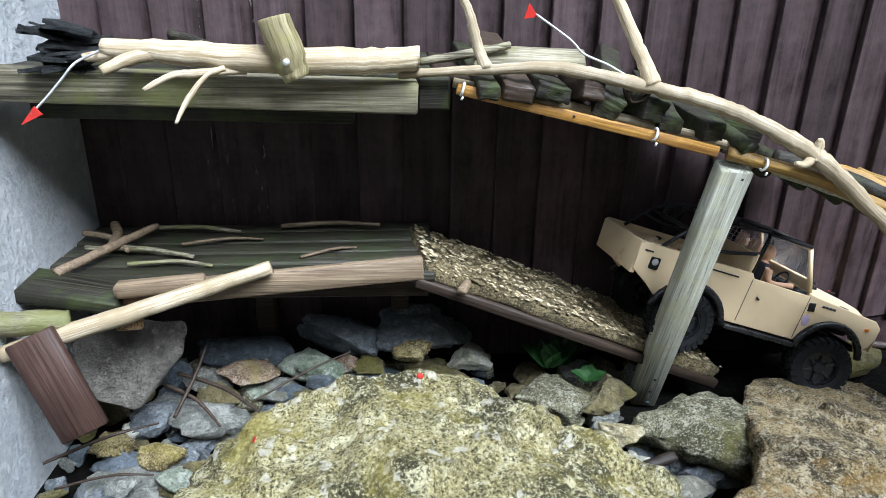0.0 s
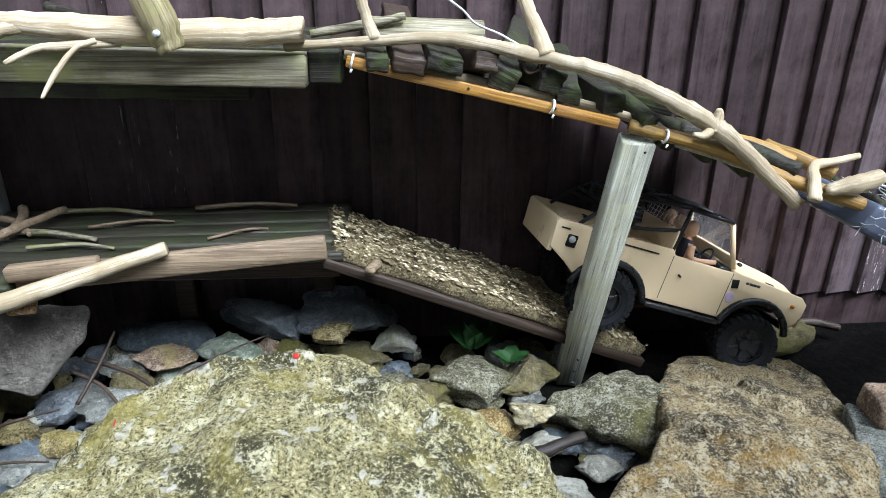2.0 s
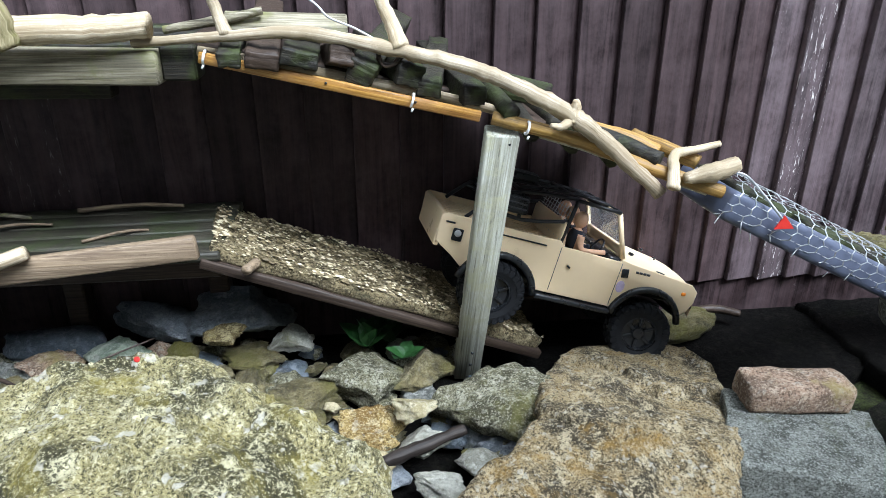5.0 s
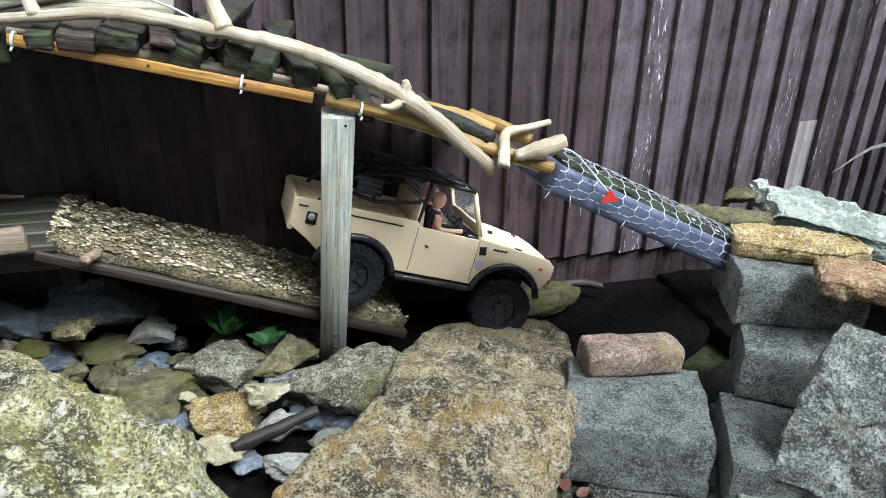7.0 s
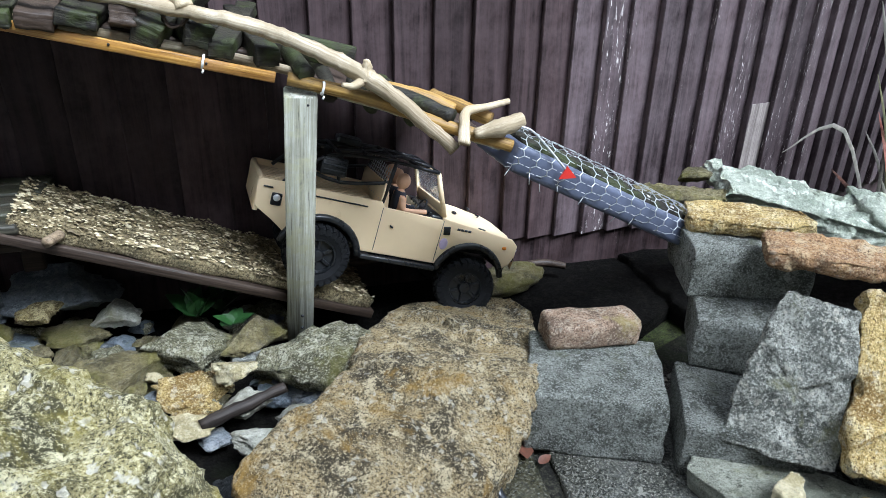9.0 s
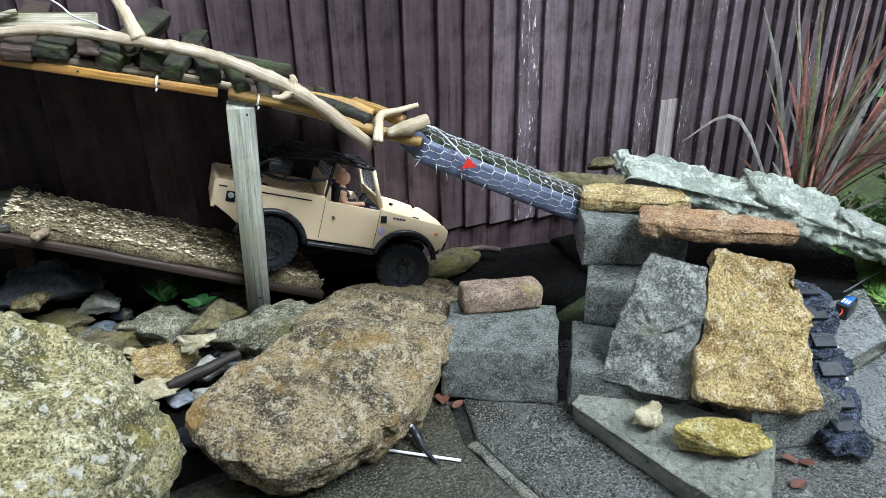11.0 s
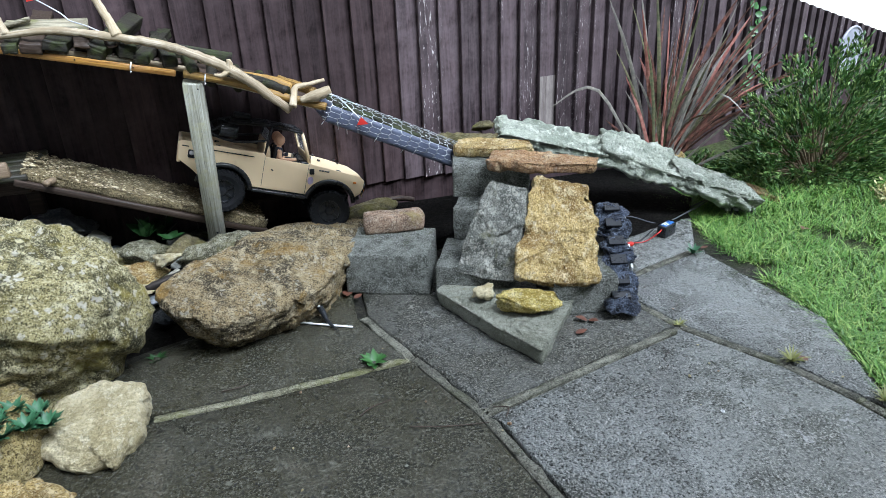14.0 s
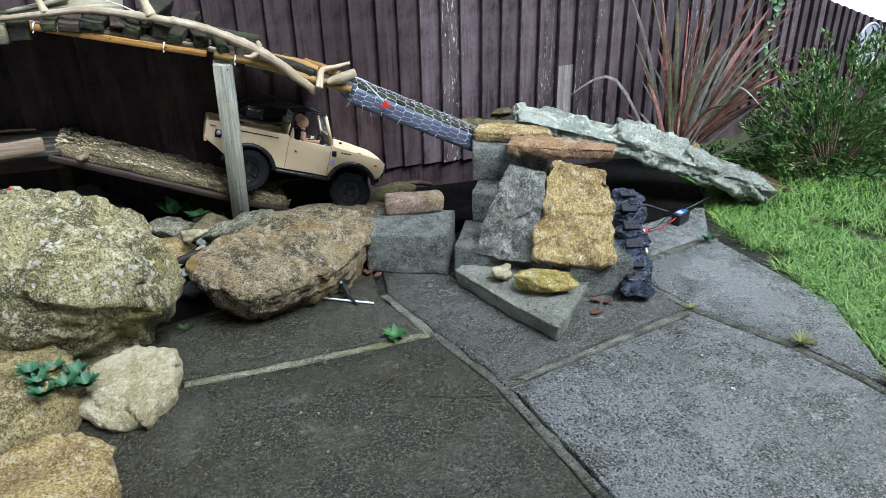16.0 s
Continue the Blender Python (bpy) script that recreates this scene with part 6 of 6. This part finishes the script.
add_tube(bm, [(0.006 * math.cos(a), 0.006 * math.sin(a), 0.003) for a in [k * math.pi / 6 for k in range(13)]], 0.003, 6)
thing("hex_nut", bm, M_SILVER, "small steel nut on the paving", "nut", m=pose(1.33, -1.70, 0.0) @ Matrix.Scale(0.6, 4))
rock("stone", "tiny orange-brown pebble on the paving", pebble(0.012, 0.011, 0.008, 120, 2), M_RED, pose(0.842, -1.57, 0.0), "pebbles on the paving")
rng = random.Random(31)
for k in range(26):
    s = rng.uniform(0.004, 0.010)
    rock("stone", "tiny pale pebble on the paving", pebble(s, s * 0.8, s * 0.6, 121 + k, 1), rng.choice((M_PALE, M_GREY, M_PINK)), pose(rng.uniform(0.0, 1.7), rng.uniform(-1.75, -1.12), 0.0, 0, 0, rng.uniform(0, 360)), "pebbles on the paving")
for k in range(9):
    s = rng.uniform(0.006, 0.016)
    rock("stone", "small pale pebble in the wet soil", pebble(s, s * 0.8, s * 0.6, 160 + k, 1), rng.choice((M_PALE, M_PINK)), pose(rng.uniform(0.06, 0.25), rng.uniform(-1.16, -1.07), -0.012, 0, 0, rng.uniform(0, 360)), "pebbles in the soil")


def leaf_blade(bm, base, d, up, ln, w, curl=0.2, n=4):
    side_ = d.cross(up).normalized()
    prev = None
    for k in range(n + 1):
        t = k / n
        c = base + d * ln * t + up * (ln * curl * math.sin(t * 2.2) * 0.5)
        ww = w * math.sin(math.pi * min(0.97, 0.12 + 0.88 * t)) * 0.5
        pair = (bm.verts.new(c - side_ * ww), bm.verts.new(c + up * ww * 0.25 * -1), bm.verts.new(c + side_ * ww))
        if prev:
            bm.faces.new((prev[0], prev[1], pair[1], pair[0]))
            bm.faces.new((prev[1], prev[2], pair[2], pair[1]))
        prev = pair


def rosette(label, category, at, material, n, ln, w, seed, lift=0.5, name="small_plant"):
    rngp = random.Random(seed)
    p = thing(name, None, None, label, category, m=pose(*at))
    for k in range(n):
        a = k * 2.4 + rngp.uniform(-.3, .3)
        e = lift * rngp.uniform(0.5, 1.5)
        d = Vector((math.cos(a) * math.cos(e), math.sin(a) * math.cos(e), math.sin(e)))
        bm = bmesh.new()
        leaf_blade(bm, Vector((0, 0, 0.002)), d, (Vector((0, 0, 1)) - d * d.z).normalized(), ln * rngp.uniform(0.6, 1.1), w * rngp.uniform(0.7, 1.1), 0.3)
        part("leaf", bm, material, p)
    return p


rosette("green leafy weed growing from a paving joint", "weed", (0.60, -1.205, -0.006), M_LEAF, 26, 0.044, 0.021, 1, 0.3)
for k, (x, y, z) in enumerate(((-0.215, -1.305, 0.125), (-0.172, -1.300, 0.105), (-0.185, -1.350, 0.110), (-0.238, -1.345, 0.125), (-0.262, -1.305, 0.130), (-0.150, -1.335, 0.095), (-0.225, -1.375, 0.115))):
    rosette("blue-green succulent rosette among the boulders", "succulent", (x, y, z), M_SEDUM, 46, 0.040, 0.013, 5 + k, 0.5)
rosette("small green weed on the paving near the lawn", "weed", (1.80, -0.95, 0.0), M_SEDUM, 14, 0.045, 0.012, 11, 0.5)
rosette("yellowing grass tuft in a paving joint", "weed", (1.63, -1.59, -0.004), M_STRAW, 44, 0.048, 0.004, 12, 0.45)
rosette("small grass tuft in a paving joint", "weed", (1.47, -1.335, -0.004), M_STRAW, 22, 0.03, 0.0035, 13, 0.45)
rosette("dark reddish weed in the wet soil", "weed", (0.03, -0.97, -0.01), M_DARKLEAF, 14, 0.035, 0.014, 14, 0.4)
rosette("dark broad-leaved plant under the gravel ramp", "plant", (-0.03, -0.24, 0.09), M_DARKLEAF, 12, 0.085, 0.06, 15, 0.8)
rosette("bright green leafy weed behind the stones", "weed", (0.05, -0.29, 0.08), M_DARKLEAF, 12, 0.05, 0.035, 16, 0.35)
rosette("dark green leaves in the shade by the fence", "plant", (0.02, -0.18, 0.06), M_DARKLEAF, 9, 0.08, 0.05, 17, 0.9)
for k, (x, y, s) in enumerate(((0.60, -0.80, 0.05), (1.19, -1.275, 0.035), (1.22, -1.215, 0.035), (1.86, -0.93, 0.04), (2.30, -0.93, 0.05), (2.32, -0.66, 0.06), (1.66, -1.6, 0.03), (1.25, -1.235, 0.03), (0.63, -0.83, 0.03))):
    bm = bmesh.new()
    rngl = random.Random(200 + k)
    leaf_blade(bm, Vector((-s / 2, 0, 0)), Vector((1, 0, 0.08)).normalized(), Vector((-0.08, 0, 1)).normalized(), s, s * 0.7, rngl.uniform(0.1, 0.5))
    thing("dead_leaf", bm, M_LEAFDEAD, "curled dead brown leaf lying on the ground", "leaf", "dead leaves", m=pose(x, y, 0.006, rngl.uniform(-10, 10), 0, rngl.uniform(0, 360)))

rosette("small moss and grass tuft in a paving joint", "weed", (1.71, -1.80, -0.004), M_STRAW, 40, 0.045, 0.004, 18, 0.5)
thing("leaf_clump", branch([(1.70, -1.83, 0.004), (1.73, -1.85, 0.010), (1.77, -1.86, 0.004)], (0.010, 0.017, 0.008), 97, 10, 0.9), M_LEAFDEAD, "clump of rotten brown leaves at the lawn edge", "leaves")
for k, pts in enumerate(([(0.62, -1.50, 0.004), (0.70, -1.53, 0.006), (0.80, -1.55, 0.004)], [(0.52, -1.42, 0.004), (0.55, -1.40, 0.005), (0.60, -1.385, 0.004)], [(0.83, -1.50, 0.004), (0.86, -1.52, 0.010), (0.845, -1.545, 0.005)], [(0.20, -1.20, 0.004), (0.235, -1.205, 0.008), (0.27, -1.19, 0.004)])):
    thing("dry_stalk", branch(pts, (0.0014, 0.0016, 0.0010), 130 + k, 6), M_DARKWOOD, "thin dry grass stalk lying on the paving", "stalk", "stalks on the paving")

# ---- plants, lawn, things on the far fence ----
def strap_mat(name, mid, edge):
    m, nt, b, co, rnd = start_mat(name, 0.45)
    f = noise_node(nt, co, 60, 4)
    g = noise_node(nt, co, 6, 4)
    c = mix_node(nt, ramp_node(nt, f, 0.4, 0.65), mid, edge)
    c = mix_node(nt, ramp_node(nt, g, 0.45, 0.7, 0, 0.6), c, tuple(v * 0.5 for v in mid))
    nt.links.new(c, b.inputs["Base Color"])
    return m


STRAPS = [strap_mat("bronze_strap_leaf", (0.085, 0.045, 0.035), (0.26, 0.11, 0.085)), strap_mat("pink_strap_leaf", (0.34, 0.12, 0.10), (0.5, 0.24, 0.19)), strap_mat("olive_strap_leaf", (0.10, 0.11, 0.06), (0.22, 0.2, 0.11)), strap_mat("grey_strap_leaf", (0.17, 0.16, 0.14), (0.3, 0.27, 0.23))]
flax = thing("flax_plant", None, None, "tall bronze and pink striped flax with strap leaves", "plant", m=pose(2.14, -0.21, 0.0))
rng = random.Random(77)
tips = [(0.44, -0.1, 0.73), (-0.25, 0.0, 0.60), (0.30, -0.2, 0.30), (-0.57, -0.05, 0.40), (-0.18, 0.02, 0.48), (0.14, 0.05, 0.80), (0.32, 0.08, 0.52), (0.36, -0.08, 0.78), (0.50, -0.1, 0.6), (-0.10, 0.05, 0.55)]
for k in range(84):
    if k < len(tips):
        tip = Vector(tips[k])
    else:
        a = rng.gauss(0.35, 0.45)
        ln = rng.uniform(0.35, 0.85)
        tip = Vector((ln * math.sin(a), rng.uniform(-0.22, 0.1), max(0.18, ln * math.cos(a))))
    droop = 0.22 if k in (2, 3) else rng.uniform(0.02, 0.1)
    base = Vector((rng.uniform(-0.05, 0.06), rng.uniform(-0.05, 0.05), 0.0))
    mid = base.lerp(tip, 0.55) + Vector((0, 0, droop))
    line = bent([base, mid, tip], 5)
    w = rng.uniform(0.009, 0.019)
    bm = bmesh.new()
    prev = None
    tw = Vector((rng.uniform(-0.4, 0.4), -1, 0)).normalized()
    for i, c in enumerate(line):
        t = i / (len(line) - 1)
        d = (line[min(i + 1, len(line) - 1)] - line[max(i - 1, 0)]).normalized()
        sd = d.cross(tw).normalized()
        ww = w * 0.5 * (1 - t ** 3) * (0.6 + 0.4 * min(1, t * 4)) + 0.0008
        tri3 = (bm.verts.new(c - sd * ww), bm.verts.new(c - tw * -ww * 0.35), bm.verts.new(c + sd * ww))
        if prev:
            bm.faces.new((prev[0], prev[1], tri3[1], tri3[0]))
            bm.faces.new((prev[1], prev[2], tri3[2], tri3[1]))
        prev = tri3
    part("leaf", bm, STRAPS[(0, 2, 3, 3, 1, 3, 3, 0, 0, 1)[k] if k < 10 else rng.choice((0, 0, 0, 1, 2, 3, 3))], flax)


def leaf_cloud(n, place, ln, w, seed):
    """Small pointed leaves at the places and directions that place() gives."""
    rngc = random.Random(seed)
    vs_, fs_ = [], []
    for _ in range(n):
        c, d = place(rngc)
        sd = d.cross(Vector((rngc.uniform(-1, 1), rngc.uniform(-1, 1), rngc.uniform(-1, 1)))).normalized()
        l1, w1 = ln * rngc.uniform(0.6, 1.2), w * rngc.uniform(0.7, 1.2)
        up = d.cross(sd) * w1 * 0.3
        b0 = len(vs_)
        vs_ += [c, c + d * l1 * 0.5 + sd * w1, c + d * l1, c + d * l1 * 0.5 - sd * w1, c + d * l1 * 0.5 + up]
        fs_ += [(b0, b0 + 1, b0 + 4), (b0 + 1, b0 + 2, b0 + 4), (b0 + 2, b0 + 3, b0 + 4), (b0 + 3, b0, b0 + 4)]
    me = bpy.data.meshes.new("leaves")
    me.from_pydata([tuple(v) for v in vs_], [], fs_)
    return me


M_BUSH = island_leaf("shrub_leaf", (0.03, 0.08, 0.022), (0.08, 0.18, 0.045), (0.26, 0.36, 0.11))
M_GRASS = island_leaf("grass_blade", (0.045, 0.13, 0.022), (0.13, 0.29, 0.045), (0.34, 0.46, 0.13), 0.45)
M_CREAM = island_leaf("cream_leaf", (0.4, 0.36, 0.14), (0.55, 0.5, 0.25), (0.7, 0.66, 0.4))


def shrub(label, at, r, material, n_twig, n_leaf, ln, w, seed, name="shrub"):
    rngs = random.Random(seed)
    s = thing(name, None, None, label, "shrub", m=pose(*at))
    twigs = []
    for _ in range(n_twig):
        d = Vector((rngs.gauss(0, 1), rngs.gauss(0, 1), abs(rngs.gauss(0.25, 0.8)))).normalized()
        k = rngs.uniform(0.55, 1.06) * (1 + 0.16 * noise.noise(d * 2.5 + Vector((seed, 0, 0))))
        tip = Vector((d.x * r[0], d.y * r[1], d.z * r[2])) * k
        twigs.append((tip, d))
    bm = bmesh.new()
    for tip, d in twigs[::6]:
        add_tube(bm, bent([(tip.x * 0.05, tip.y * 0.05, -0.02), tip * 0.55 + Vector((0, 0, 0.03)), tip], 3), [0.006, 0.005, 0.005, 0.004, 0.003, 0.002, 0.0015], 5)
    part("stem", bm, M_PLANK, s)

    def place(q):
        tip, d = q.choice(twigs)
        t = q.uniform(0.0, 0.10)
        dd = (d + Vector((q.uniform(-1, 1), q.uniform(-1, 1), q.uniform(-0.5, 1))) * 0.8).normalized()
        return tip - d * t + Vector((q.gauss(0, 0.008), q.gauss(0, 0.008), q.gauss(0, 0.008))), dd

    me = leaf_cloud(n_leaf, place, ln, w, seed + 1)
    me.materials.append(material)
    part("crown", me, None, s)
    return s


shrub("dense dark green evergreen shrub against the fence", (2.86, -0.42, -0.04), (0.52, 0.30, 0.60), M_BUSH, 520, 15000, 0.034, 0.0055, 3)
shrub("dense green evergreen shrub at the lawn edge", (3.55, -0.5, -0.04), (0.5, 0.34, 0.52), M_BUSH, 320, 8000, 0.034, 0.0055, 8)
shrub("small cream-leaved shrub at the lawn edge", (2.93, -0.80, -0.04), (0.14, 0.10, 0.17), M_CREAM, 90, 1200, 0.022, 0.007, 5)
shrub("low green ground-cover plant behind the slates", (2.35, -0.22, -0.03), (0.22, 0.12, 0.14), M_BUSH, 90, 1100, 0.03, 0.008, 6)
ivy = thing("ivy_strand", tube(bent([(2.70, -0.035, 0.25), (2.72, -0.04, 0.5), (2.70, -0.035, 0.7), (2.74, -0.03, 0.83)], 5), 0.003, 6), M_PLANK, "strand of dark ivy climbing the fence", "ivy", m=Matrix.Translation((-0.040, 0.356, -0.135)) @ Matrix.Scale(1.13, 4))
rng = random.Random(15)
for k in range(26):
    bm = bmesh.new()
    a = rng.uniform(0, 6.28)
    leaf_blade(bm, Vector((0, 0, 0)), Vector((math.cos(a), -0.3, math.sin(a))).normalized(), Vector((0.1, -1, 0.2)).normalized(), rng.uniform(0.03, 0.05), rng.uniform(0.025, 0.04), 0.2, 3)
    part("leaf", bm, M_LEAF, ivy, m=pose(2.71 + rng.uniform(-0.03, 0.03), -0.05, 0.3 + k * 0.02))
disc = thing("wall_disc", add_tube(bmesh.new(), [(0.09 * math.cos(a), 0, 0.09 * math.sin(a)) for a in [k * math.pi / 20 for k in range(41)]], 0.006, 6), M_DISC, "round grey cut-out metal ornament on the fence", "ornament", m=pose(4.06, 0.615, 0.33, 0, 0, TURN) @ Matrix.Scale(1.5, 4))
part("plate", panel([(0.088 * math.cos(a), 0.088 * math.sin(a)) for a in [math.pi * (k / 12) for k in range(13)]] + [(-0.05, -0.02), (-0.03, 0.02), (-0.01, -0.03), (0.02, 0.015), (0.04, -0.025)], -0.002, 0.002, 0), M_DISC, disc, smooth=False)
part("plate", panel([(0.088 * math.cos(a), 0.088 * math.sin(a)) for a in [math.pi * (1.12 + 0.76 * k / 10) for k in range(11)]], -0.002, 0.002, 0), M_DISC, disc, smooth=False)

# lawn: blades of grass in one sheet
rng = random.Random(99)
lawn_edge = [(-1.85, 1.74), (-1.45, 1.90), (-0.92, 1.96), (-0.68, 2.02), (-0.30, 2.08), (0.0, 2.1)]


def edge_x(y):
    for (y0, x0), (y1, x1) in zip(lawn_edge, lawn_edge[1:]):
        if y <= y1:
            return x0 + (x1 - x0) * (y - y0) / (y1 - y0)
    return lawn_edge[-1][1]


vs, fs = [], []
for k in range(60000):
    y = rng.uniform(-2.3, -0.12)
    x = edge_x(y) + 1.9 * rng.random() ** 1.5 + rng.gauss(-0.01, 0.012)
    if noise.noise(Vector((x * 4, y * 4, 0))) > 0.42:
        continue
    h = rng.uniform(0.016, 0.05) * (1.4 if y > -0.75 and x > 2.2 else 1.0)
    a, le = rng.uniform(0, 6.28), rng.uniform(0.3, 2.2)
    w = rng.uniform(0.0012, 0.0026)
    dx, dy = math.cos(a), math.sin(a)
    b0 = len(vs)
    vs += [(x - dy * w, y + dx * w, -0.03), (x + dy * w, y - dx * w, -0.03), (x + dx * h * le * 0.35 + dy * w * 0.8, y + dy * h * le * 0.35 - dx * w * 0.8, -0.03 + h * 0.65), (x + dx * h * le * 0.35 - dy * w * 0.8, y + dy * h * le * 0.35 + dx * w * 0.8, -0.03 + h * 0.65), (x + dx * h * le, y + dy * h * le, -0.03 + h)]
    fs += [(b0, b0 + 1, b0 + 2, b0 + 3), (b0 + 3, b0 + 2, b0 + 4)]
me = bpy.data.meshes.new("grass")
me.from_pydata(vs, [], fs)
me.materials.append(M_GRASS)
tagged(new("grass", me), "short bright green wet lawn grass", "grass", kind="stuff")
thing("lawn_soil", wobble(flat_poly([(1.76, -2.4), (1.755, -1.85), (1.915, -1.45), (1.98, -0.92), (2.035, -0.68), (2.1, -0.28), (2.1, -0.03), (4.6, -0.03), (4.6, -2.4)], -0.12, -0.022, 0, 0.01, 9), 0.006, 9), GRASS_SOIL, "damp soil and moss under the lawn", "soil", kind="structure")
